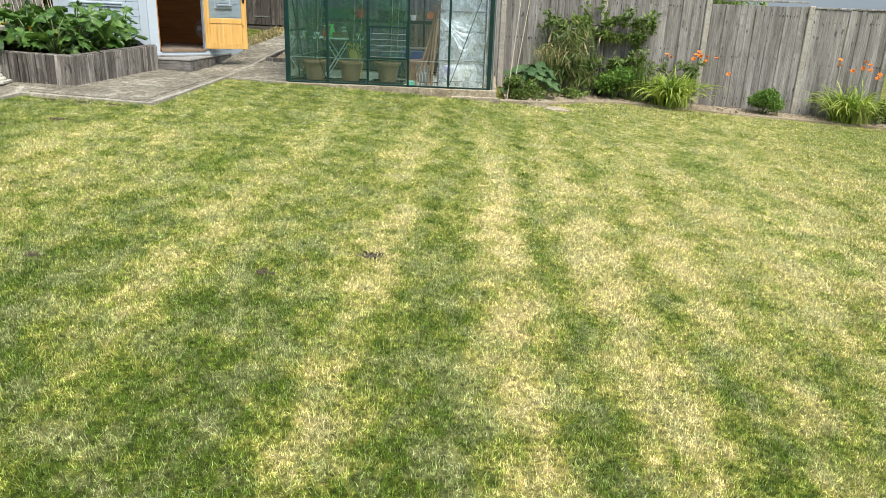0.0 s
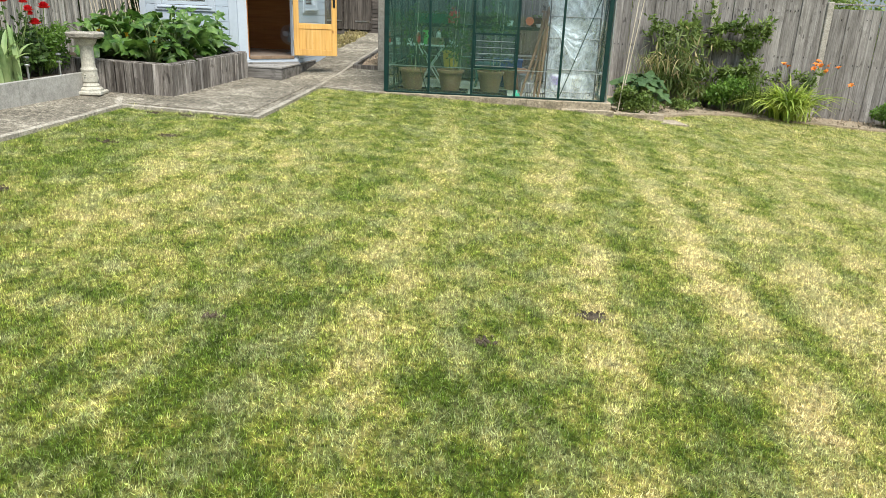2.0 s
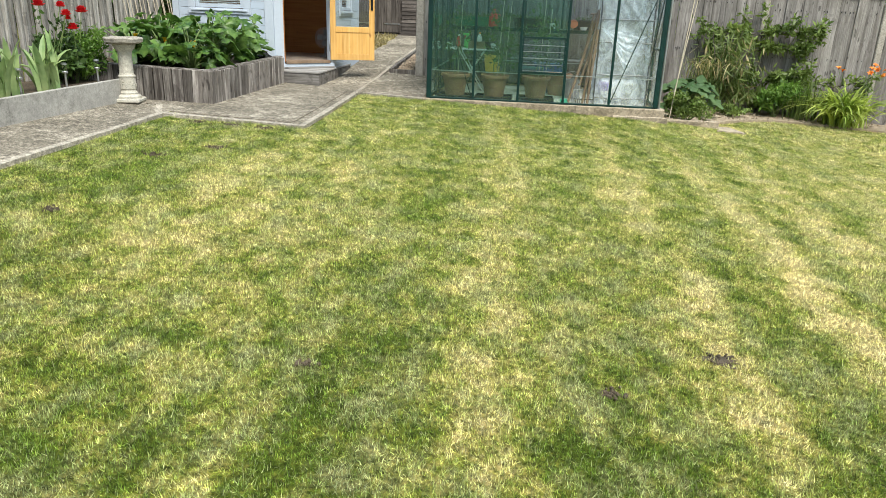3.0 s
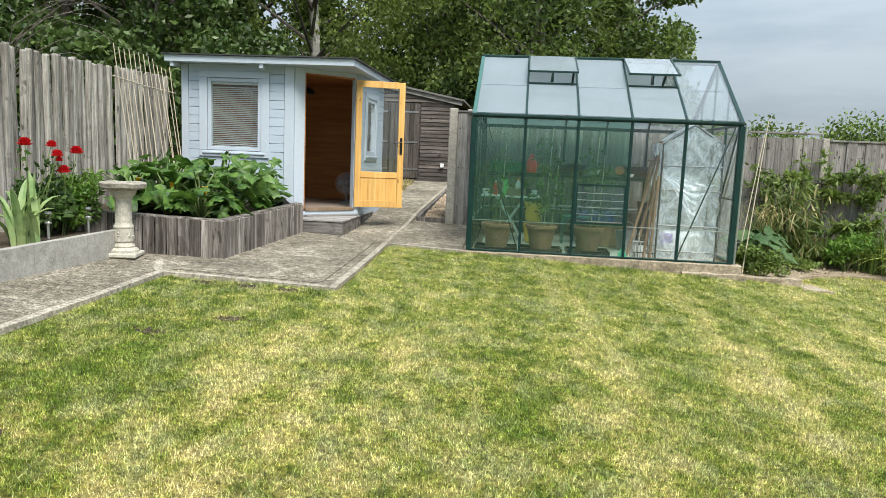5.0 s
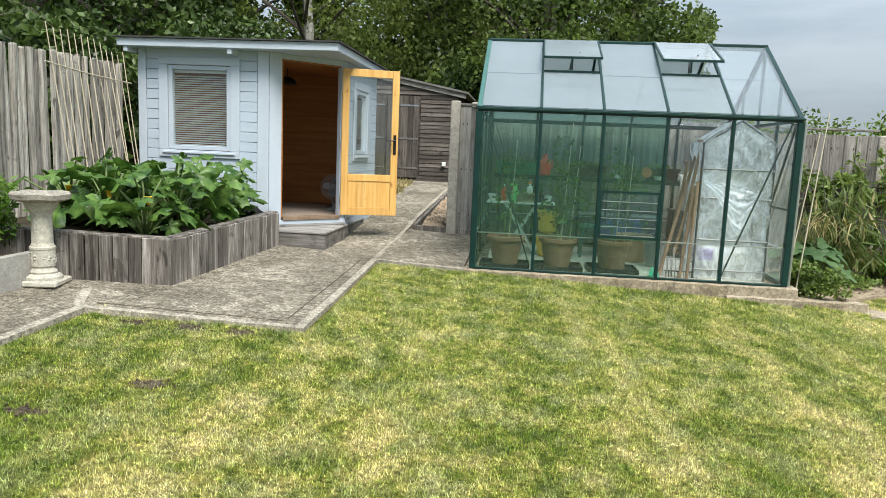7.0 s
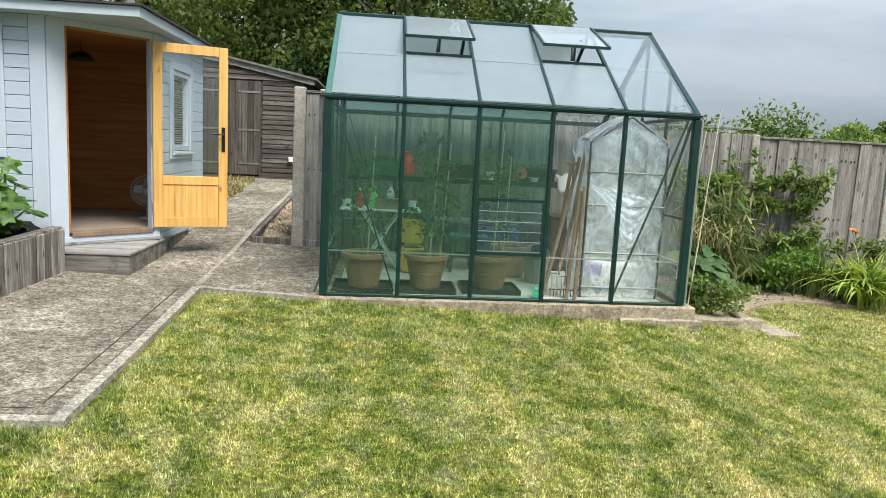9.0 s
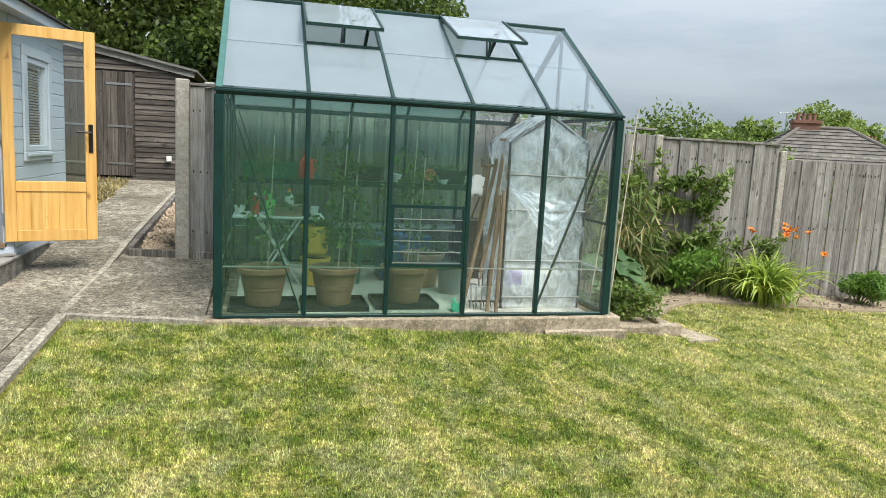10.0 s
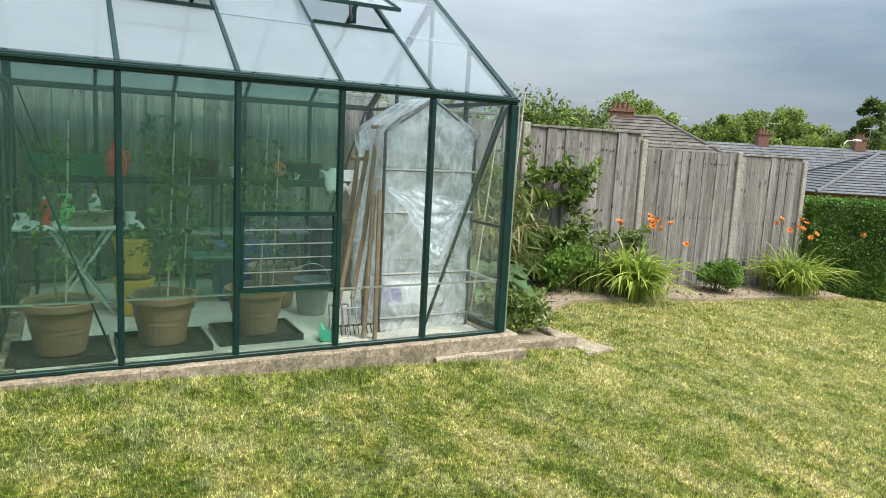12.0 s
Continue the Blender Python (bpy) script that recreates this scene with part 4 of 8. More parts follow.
    v = [bm.verts.new(p) for p in lo] + [bm.verts.new((p[0], p[1], p[2] + 0.015)) for p in lo] + [bm.verts.new(p) for p in hi]
    for f in ((3, 2, 1, 0), (0, 1, 5, 4), (1, 2, 6, 5), (2, 3, 7, 6), (3, 0, 4, 7), (4, 5, 9, 8), (5, 6, 9), (6, 7, 8, 9), (7, 4, 8)):
        bm.faces.new([v[i] for i in f])
    part("roof", bm, M_FELT, t, "black felt roof")
    for x in (-5.27, -6.48):
        part("rafter_end", box(x - 0.025, x + 0.025, ry0r + 0.02, SY, EAVE - 0.06, EAVE, 0.003), M_TRIM, t)
    # the open door
    door = part("door", box(0.0, 0.085, -0.02, 0.02, FLOOR + 0.02, 2.19, 0.003), M_PINE, t, "open varnished pine door with a glass panel")
    door.matrix_basis = pose(-4.215, 12.165, 0, 0, 0, math.degrees(math.atan2(0.24, 0.65)))
    dw = 0.695
    for n, b, mat in (("stile", (dw - 0.085, dw, -0.02, 0.02, FLOOR + 0.02, 2.19), M_PINE), ("rail", (0.086, dw - 0.086, -0.02, 0.02, 2.10, 2.19), M_PINE), ("rail", (0.086, dw - 0.086, -0.02, 0.02, 0.84, 0.925), M_PINE),
                      ("rail", (0.086, dw - 0.086, -0.02, 0.02, FLOOR + 0.02, FLOOR + 0.115), M_PINE)):
        part(n, box(*b, 0.003), mat, door)
    for i in range(5):
        w = (dw - 0.172) / 5
        part("panel_board", box(0.0865 + i * w, 0.0865 + (i + 1) * w - 0.0006, -0.011, 0.011, FLOOR + 0.116, 0.839, 0.0012), M_PINE, door)
    pane = part("pane", box(0.087, dw - 0.087, -0.003, 0.003, 0.926, 2.099), G_DOOR, door)
    pane.visible_shadow = False
    for s in (-1, 1):
        part("handle", box(dw - 0.06, dw - 0.025, s * 0.02, s * 0.03, 1.18, 1.42, 0.004), M_DARKSTEEL, door, "black lever handle plate")
        part("lever", rod([(dw - 0.042, s * 0.028, 1.35), (dw - 0.042, s * 0.06, 1.35), (dw - 0.15, s * 0.062, 1.352)], 0.009, 8), M_DARKSTEEL, door)
    for z in (0.62, 1.28, 1.98):
        part("hinge", rod([(-0.006, -0.012, z - 0.04), (-0.006, -0.012, z + 0.04)], 0.009, 8), M_STEEL, door)
    return t


summerhouse()


def deck_step():
    t = thing("deck_step", (0, 0, 0), 0, "grey timber deck step below the summerhouse door", "step")
    x0, x1, y0, y1 = -4.93, -4.155, 11.295, 13.2
    for i in range(2):
        part("riser_board", box(x0, x1, y0, y0 + 0.022, 0.06, 0.268, 0.004), M_RISER, t) if i == 0 else part("riser_board", box(x1 - 0.022, x1, y0 + 0.023, y1, 0.06, 0.268, 0.004), M_RISER, t)
    n = 6
    for i in range(n):
        a, b = y0 - 0.012 + i * 0.145, y0 - 0.012 + (i + 1) * 0.145 - 0.005
        part("deck_board", box(x0, x1 + 0.012, a, b, 0.27, 0.296, 0.005), M_DECK, t)
    part("deck_board", box(SE + 0.03, x1 + 0.012, y0 + 0.86, y1, 0.27, 0.296, 0.005), M_DECK, t)


deck_step()


def desk_fan(x, y, z):
    t = thing("desk_fan", (x, y, z), 200, "grey desk fan standing on the wooden floor", "fan")
    part("base", lathe([(0.10, 0.0), (0.105, 0.012), (0.07, 0.03), (0.02, 0.045), (0.016, 0.16)], 16), M_GREYP, t, smooth=True)
    cage = bmesh.new()
    for k in range(28):
        a = 2 * math.pi * k / 28
        ca, sa = math.cos(a), math.sin(a)
        rod([(0.02 * ca, -0.06, 0.31 + 0.02 * sa), (0.13 * ca, -0.05, 0.31 + 0.13 * sa), (0.165 * ca, 0.0, 0.31 + 0.165 * sa), (0.10 * ca, 0.05, 0.31 + 0.1 * sa)], 0.0022, 4, cage)
    for r, yy in ((0.165, 0.0), (0.13, -0.05), (0.07, -0.058)):
        rod([(r * math.cos(a), yy, 0.31 + r * math.sin(a)) for a in np.linspace(0, 2 * math.pi, 33)], 0.004, 5, cage)
    part("cage", cage, M_STEEL, t, "thin wire cage")
    bl = bmesh.new()
    for k in range(4):
        c = Matrix.Rotation(k * math.pi / 2, 4, "Y")
        vs = [bl.verts.new(Vector((0, 0, 0.31)) + c @ Vector(p)) for p in ((0.015, 0.0, 0.0), (0.06, -0.015, 0.06), (0.13, -0.01, 0.05), (0.14, 0.012, -0.03), (0.06, 0.012, -0.03))]
        bl.faces.new(vs)
    part("blades", bl, M_GREYP, t)
    part("motor", lathe([(0.0, -0.0), (0.045, 0.005), (0.05, 0.05), (0.035, 0.09), (0.0, 0.1)], 14), M_GREYP, t, smooth=True).matrix_basis = pose(0, 0.005, 0.31, -90)


desk_fan(-4.52, 12.95, FLOOR)


def pendant_lamp(x, y, z):
    t = thing("pendant_lamp", (x, y, z), 0, "black dome pendant lamp hanging from the ceiling", "lamp")
    part("shade", lathe([(0.125, 0.0), (0.122, 0.03), (0.09, 0.07), (0.03, 0.095), (0.02, 0.10)], 20), M_DARKSTEEL, t, smooth=True)
    part("cord", rod([(0, 0, 0.1), (0, 0, EAVE - 0.03 - z)], 0.004, 6), M_DARKSTEEL, t)


pendant_lamp(-5.16, 12.9, 2.04)


# ---- the far shed ----
def far_shed():
    t = thing("garden_shed", (0, 0, 0), 0, "dark weathered timber shed with plank doors", "shed")
    y, x0, x1 = 18.2, -8.4, -3.42
    zb = 0.64
    zr, zl = 2.40, 3.35

    def top(x):
        return zr + (zl - zr) * (x1 - x) / (x1 - x0)
    bm = bmesh.new()
    v = [bm.verts.new(p) for p in ((x0, y + 0.03, zb), (x1, y + 0.03, zb), (x1, y + 0.03, zr), (x0, y + 0.03, zl), (x0, y + 3, zb), (x1, y + 3, zb), (x1, y + 3, zr), (x0, y + 3, zl))]
    for f in ((0, 1, 2, 3), (1, 5, 6, 2), (5, 4, 7, 6), (4, 0, 3, 7), (3, 2, 6, 7), (0, 4, 5, 1)):
        bm.faces.new([v[i] for i in f])
    part("wall", bm, M_SHED, t)
    part("base_board", box(x0, x1, y + 0.006, y + 0.029, zb - 0.14, zb + 0.001), M_SHED, t)
    for i in range(30):
        a, b = zb + i * 0.086, zb + (i + 1) * 0.086
        xl = max(-4.16, -99) if b < 2.38 else x0
        if a > top(x0) - 0.12:
            break
        xr = min(x1, x1 - (b - zr) / (zl - zr) * (x1 - x0)) if b > zr else x1
        if b > zr:
            xr = x1 - (b - zr) / (zl - zr) * (x1 - x0)
        if xr - xl < 0.1:
            continue
        bm2 = bmesh.new()
        pr = [(y + 0.028, a + 0.002), (y + 0.002, a + 0.002), (y + 0.016, b - 0.001), (y + 0.028, b - 0.001)]
        e0, e1 = [bm2.verts.new((xl, py, pz)) for py, pz in pr], [bm2.verts.new((xr, py, pz)) for py, pz in pr]
        for j in range(4):
            bm2.faces.new((e0[j], e0[(j + 1) % 4], e1[(j + 1) % 4], e1[j]))
        bm2.faces.new(e0[::-1])
        bm2.faces.new(e1)
        bmesh.ops.recalc_face_normals(bm2, faces=bm2.faces[:])
        part("lap_board", bm2, M_SHED, t)
    for k, (d0, d1) in enumerate(((-4.85, -4.2), (-5.55, -4.9))):
        door = part("door", box(d0, d1, y - 0.0, y + 0.026, zb + 0.03, 2.33), M_SHEDV, t, "plank shed door with strap hinges")
        for i in range(6):
            w = (d1 - d0) / 6
            part("plank", box(d0 + i * w + 0.002, d0 + (i + 1) * w - 0.002, y - 0.02, y - 0.001, zb + 0.03, 2.33, 0.003), M_SHEDV, door)
        for z in (0.85, 1.45, 2.12):
            part("hinge", box(d1 - 0.38, d1, y - 0.028, y - 0.021, z, z + 0.035), M_STEEL, door)
    for i in range(14):
        a = -8.3 + i * 0.194
        part("plank", box(a, a + 0.188, y - 0.012, y + 0.027, zb, 2.36), M_SHEDV, t)
    rb = bmesh.new()
    bar((x1 + 0.18, y - 0.02, zr - 0.035 + 0.0), (x0, y - 0.02, zl - 0.0), 0.03, 0.11, 0, rb)
    part("barge_board", rb, M_DECK, t)
    rf = bmesh.new()
    v = [rf.verts.new(p) for p in ((x1 + 0.22, y - 0.08, zr + 0.0), (x0, y - 0.08, zl + 0.05), (x0, y + 3.1, zl + 0.05), (x1 + 0.22, y + 3.1, zr + 0.0))]
    w = [rf.verts.new(p.co + Vector((0, 0, 0.04))) for p in v]
    for f in (v[::-1], w, (v[0], v[1], w[1], w[0]), (v[1], v[2], w[2], w[1]), (v[2], v[3], w[3], w[2]), (v[3], v[0], w[0], w[3])):
        rf.faces.new(f)
    part("roof", rf, M_FELTG, t, "worn grey felt roof")
    part("socket_box", box(-3.68, -3.6, y - 0.07, y - 0.02, 0.93, 1.02, 0.008), M_WHITEP, t, "small white outdoor socket")


far_shed()


# ---- greenhouse ----
GX0, GX1, GY0, GY1, GZ0, GZE, GZR = -2.47, 0.67, 11.0, 13.62, 0.05, 1.705, 2.565
GYM = (GY0 + GY1) / 2
BAY = (GX1 - GX0) / 5


def greenhouse_base():
    t = thing("concrete_plinth", (0, 0, 0), 0, "cracked concrete plinth under the greenhouse", "plinth")
    # front beam of uneven cast lengths
    edges = [-2.56, -1.75, -0.62, 0.12, 0.80]
    for a, b in zip(edges, edges[1:]):
        part("plinth_block", worn_block(a + 0.001, b - 0.001, 10.93 - RNG.uniform(0, 0.01), 11.12, -0.30, 0.040), M_PLINTH, t)
    part("plinth_block", box(-2.56, -2.36, 11.122, 13.72, -0.3, 0.036, 0.012), M_PATH, t)
    part("plinth_block", box(0.60, 0.80, 11.122, 13.72, -0.3, 0.036, 0.012), M_PLINTH, t)
    part("plinth_block", box(-2.358, 0.598, 13.52, 13.72, -0.3, 0.036, 0.012), M_PLINTH, t)
    part("ledge", worn_block(0.10, 0.84, 10.885, 10.925, -0.30, -0.060, 0.012), M_PLINTH, t, "lichened lower ledge")
    part("slab", box(-2.358, 0.598, 11.122, 13.518, -0.3, 0.025), M_GHFLOOR, t)


greenhouse_base()


def pane_quad(parent, pts, mat, thick=0.004, name="pane"):
    """A flat pane through four corners, with thickness."""
    p = [Vector(q) for q in pts]
    n = (p[1] - p[0]).cross(p[3] - p[0]).normalized() * thick
    bm = bmesh.new()
    a, b = [bm.verts.new(q) for q in p], [bm.verts.new(q + n) for q in p]
    k = len(p)
    bm.faces.new(a[::-1])
    bm.faces.new(b)
    for i in range(k):
        bm.faces.new((a[i], a[(i + 1) % k], b[(i + 1) % k], b[i]))
    ob = part(name, bm, mat, parent)
    ob.visible_shadow = mat in (G_ROOF, G_ROOFC)
    return ob


def greenhouse():
    t = thing("greenhouse", (0, 0, 0), 0, "dark green aluminium greenhouse with roof vents open", "greenhouse")
    g = M_GREEN
    # sills, eaves, ridge
    for y in (GY0, GY1):
        s = -1 if y == GY0 else 1
        part("sill", box(GX0, GX1, y - 0.02, y + 0.022, 0.043, GZ0 + 0.016, 0.004), g, t)
        part("eave_beam", box(GX0 - 0.02, GX1 + 0.02, y - 0.028, y + 0.028, GZE - 0.03, GZE + 0.022, 0.006), g, t)
        part("gutter_lip", box(GX0 - 0.03, GX1 + 0.03, y + s * 0.03 - 0.012, y + s * 0.03 + 0.012, GZE - 0.012, GZE + 0.008, 0.003), g, t)
    part("ridge", box(GX0 - 0.02, GX1 + 0.02, GYM - 0.03, GYM + 0.03, GZR - 0.035, GZR + 0.035, 0.01), g, t)
    for x in (GX0, GX1):
        part("end_sill", box(x - 0.022, x + 0.022, GY0 + 0.023, GY1 - 0.023, 0.043, GZ0 + 0.03, 0.004), g, t)
        for y in (GY0, GY1):
            part("corner_post", box(x - 0.032, x + 0.032, y - 0.032, y + 0.032, GZ0, GZE - 0.031, 0.006), g, t)
            part("gable_rafter", bar((x, y, GZE), (x, GYM, GZR), 0.05, 0.05, 0.005), M_GREENL if x == GX0 else g, t)
        for k in (1, 2, 3):
            y = GY0 + (GY1 - GY0) * k / 4
            h = GZE + (GZR - GZE) * (1 - abs(y - GYM) / (GYM - GY0))
            part("gable_bar", box(x - 0.013, x + 0.013, y - 0.013, y + 0.013, GZ0 + 0.03, h - 0.03), g, t)
        part("gable_rail", box(x - 0.012, x + 0.012, GY0 + 0.035, GY1 - 0.035, GZE - 0.03, GZE), g, t)
        part("gable_rail", box(x - 0.011, x + 0.011, GY0 + 0.035, GY1 - 0.035, 0.80, 0.822), g, t)
        part("gable_rail", box(x - 0.011, x + 0.011, GY0 + 0.035, GY1 - 0.035, 0.40, 0.418), M_ALU, t)
        s = 1 if x == GX0 else -1
        part("brace", bar((x + s * 0.02, GY0 + 0.05, GZE - 0.05), (x + s * 0.02, GY0 + 1.0, 0.09), 0.018, 0.022), g, t)
        part("brace", bar((x + s * 0.02, GY1 - 0.05, GZE - 0.05), (x + s * 0.02, GY1 - 1.0, 0.09), 0.018, 0.022), g, t)
    # glazing bars and rafters
    for i in range(1, 5):
        x = GX0 + BAY * i
        for y, s in ((GY0, 1), (GY1, -1)):
            part("glazing_bar", box(x - 0.017, x + 0.017, y - 0.024, y + 0.024, GZ0 + 0.016, GZE - 0.031, 0.004), g, t)
            part("rafter", bar((x, y, GZE + 0.012), (x, GYM, GZR), 0.028, 0.035, 0.003), g, t)
    for y, s in ((GY0, 1), (GY1, -1)):
        part("brace", bar((GX0 + 0.06, y + s * 0.035, GZE - 0.04), (GX0 + BAY * 0.95, y + s * 0.035, 0.09), 0.024, 0.012), g, t)
        part("brace", bar((GX1 - 0.06, y + s * 0.035, GZE - 0.04), (GX1 - BAY * 0.97, y + s * 0.035, 0.09), 0.024, 0.012), g, t)
        part("lap_strip", box(GX0 + 0.034, GX1 - 0.034, y + s * 0.004, y + s * 0.010, 0.425, 0.437), M_ALU, t)
    # panes of front and back walls
    for i in range(5):
        a, b = GX0 + BAY * i + 0.018, GX0 + BAY * (i + 1) - 0.018
        tint = G_TINT if i < 3 else G_CLEAR
        if i == 2:
            pane_quad(t, ((a, GY0 - 0.004, 0.068), (b, GY0 - 0.004, 0.068), (b, GY0 - 0.004, 0.44), (a, GY0 - 0.004, 0.44)), G_LOW)
            pane_quad(t, ((a, GY0 - 0.004, 0.93), (b, GY0 - 0.004, 0.93), (b, GY0 - 0.004, GZE - 0.032), (a, GY0 - 0.004, GZE - 0.032)), tint)
            lv = part("louvre_vent", box(a, b, GY0 - 0.02, GY0 + 0.015, 0.905, 0.929), g, t, "green framed louvre vent with glass slats")
            part("vent_frame", box(a, b, GY0 - 0.02, GY0 + 0.015, 0.441, 0.465), g, lv)
            for x in (a, b - 0.02):
                part("vent_frame", box(x, x + 0.02, GY0 - 0.02, GY0 + 0.015, 0.466, 0.904), g, lv)
            for k in range(5):
                z = 0.475 + k * 0.086
                ob = pane_quad(lv, ((a + 0.021, GY0 - 0.012, z), (b - 0.021, GY0 - 0.012, z), (b - 0.021, GY0 - 0.002, z + 0.092), (a + 0.021, GY0 - 0.002, z + 0.092)), G_SLAT, 0.004, "glass_slat")
                part("slat_clip", box(a + 0.021, b - 0.021, GY0 - 0.017, GY0 - 0.006, z - 0.003, z + 0.003), M_ALU, lv)
        else:
            low = G_LOW if i < 3 else G_CLEAR
            pane_quad(t, ((a, GY0 - 0.004, 0.068), (b, GY0 - 0.004, 0.068), (b, GY0 - 0.004, 0.432), (a, GY0 - 0.004, 0.432)), low)
            pane_quad(t, ((a, GY0 - 0.0045, 0.434), (b, GY0 - 0.0045, 0.434), (b, GY0 - 0.0045, GZE - 0.032), (a, GY0 - 0.0045, GZE - 0.032)), tint)
        pane_quad(t, ((a, GY1, 0.082), (b, GY1, 0.082), (b, GY1, GZE - 0.032), (a, GY1, GZE - 0.032)), G_CLEAR)
    # roof panes; two bays have an open vent in the upper half
    sl = Vector((0, GYM - GY0, GZR - GZE))
    nrm = Vector((0, -(GZR - GZE), GYM - GY0)).normalized()
    for side in (0, 1):
        def rp(x, f, lift=0.0):
            y = GY0 + (GYM - GY0) * f
            p = Vector((x, y, GZE + 0.014 + (GZR - GZE) * f)) + nrm * lift
            return (p.x, 2 * GYM - p.y, p.z) if side else tuple(p)
        for i in range(5):
            a, b = GX0 + BAY * i + 0.012, GX0 + BAY * (i + 1) - 0.012
            vent = side == 0 and i in (1, 3)
            hi = 0.50 if vent else 0.97
            pane_quad(t, (rp(a, 0.02), rp(b, 0.02), rp(b, 0.5), rp(a, 0.5)), G_ROOFC if i == 4 else G_ROOF)
            if hi > 0.5:
                pane_quad(t, (rp(a, 0.47, 0.006), rp(b, 0.47, 0.006), rp(b, hi, 0.006), rp(a, hi, 0.006)), G_ROOFC if i == 4 else G_ROOF)
            if vent:
                v = part("roof_vent", bar(rp(a, 0.508, 0.014), rp(b, 0.508, 0.014), 0.022, 0.022), g, t, "green framed roof vent propped open")
                hinge = Vector(rp(a, 0.99, 0.03))
                open_a = 11
                rot = Matrix.Rotation(radians(-open_a), 4, "X")

                def vp(x, f, lift=0.0):
                    q = Vector(rp(x, f, 0.03 + lift)) - Vector((x, hinge.y, hinge.z))
                    q = rot @ q
                    return tuple(Vector((x, hinge.y, hinge.z)) + q)
                pane_quad(v, (vp(a, 0.515), vp(b, 0.515), vp(b, 0.985), vp(a, 0.985)), G_ROOFC if i == 3 else G_ROOF)
                part("vent_frame", bar(vp(a - 0.01, 0.505), vp(b + 0.01, 0.505), 0.022, 0.025), g, v)
                part("vent_frame", bar(vp(a - 0.006, 0.505), vp(a - 0.006, 0.985), 0.018, 0.025), g, v)
                part("vent_frame", bar(vp(b + 0.006, 0.505), vp(b + 0.006, 0.985), 0.018, 0.025), g, v)
                xm = (a + b) / 2
                part("stay", bar(rp(xm, 0.515, 0.03), tuple(Vector(vp(xm, 0.56))), 0.018, 0.018), g, v)
                part("opener", rod([rp(xm - 0.02, 0.52, 0.03), tuple((Vector(rp(xm, 0.6, 0.05)) + Vector(vp(xm, 0.62))) / 2), vp(xm + 0.09, 0.64)], 0.012, 8), M_BLACKP, v)
    # gable panes
    for x in (GX0, GX1):
        ys = [GY0 + (GY1 - GY0) * k / 4 for k in range(5)]
        for k in range(4):
            y0, y1 = ys[k] + 0.014, ys[k + 1] - 0.014
            h = lambda y: GZE + (GZR - GZE) * (1 - abs(y - GYM) / (GYM - GY0))
            pane_quad(t, ((x, y0, 0.082), (x, y1, 0.082), (x, y1, GZE - 0.034), (x, y0, GZE - 0.034)), G_CLEAR)
            pane_quad(t, ((x, y0, GZE + 0.002), (x, y1, GZE + 0.002), (x, y1, max(h(y1) - 0.03, GZE + 0.005)), (x, y0, max(h(y0) - 0.03, GZE + 0.005))), G_CLEAR)
    part("downpipe", rod([(GX1 + 0.055, GY0 + 0.02, -0.1), (GX1 + 0.055, GY0 + 0.02, GZE - 0.02)], 0.016, 8), M_ALU, t)


greenhouse()


# ---- left border: planter, bed, bird bath ----
def wall_x(y):
    return -5.65 - 0.1 * (8.52 - y)


def planter():
    t = thing("planter_wall", (0, 0, 0), 0, "pale concrete block planter wall along the path", "planter")
    y = 8.66
    k = 0
    while y > -2:
        ln = 0.62 if k else 0.48
        a, b = (wall_x(y), y), (wall_x(y - ln), y - ln + 0.005)
        bm = prism([a, (a[0] - 0.075, a[1]), (b[0] - 0.075, b[1]), b], lambda x, yy: lawn_z(x, yy) - 0.05, lambda x, yy: lawn_z(-5.7, yy) + 0.265)
        part("block", bm, M_BLOCK, t)
        y -= ln
        k += 1
    a, b = (wall_x(8.6) - 0.08, 8.6), (wall_x(-2) - 0.08, -2)
    soil = part("planter_soil", prism([a, (-6.6, 8.6), (-6.6, -2), b], lambda x, y: lawn_z(x, y), lambda x, y: lawn_z(-5.7, y) + 0.22 + 0.012 * math.sin(9 * y)), M_SOIL)
    tagged(soil, "dark crumbly soil in the planter", "soil", kind="structure")


planter()


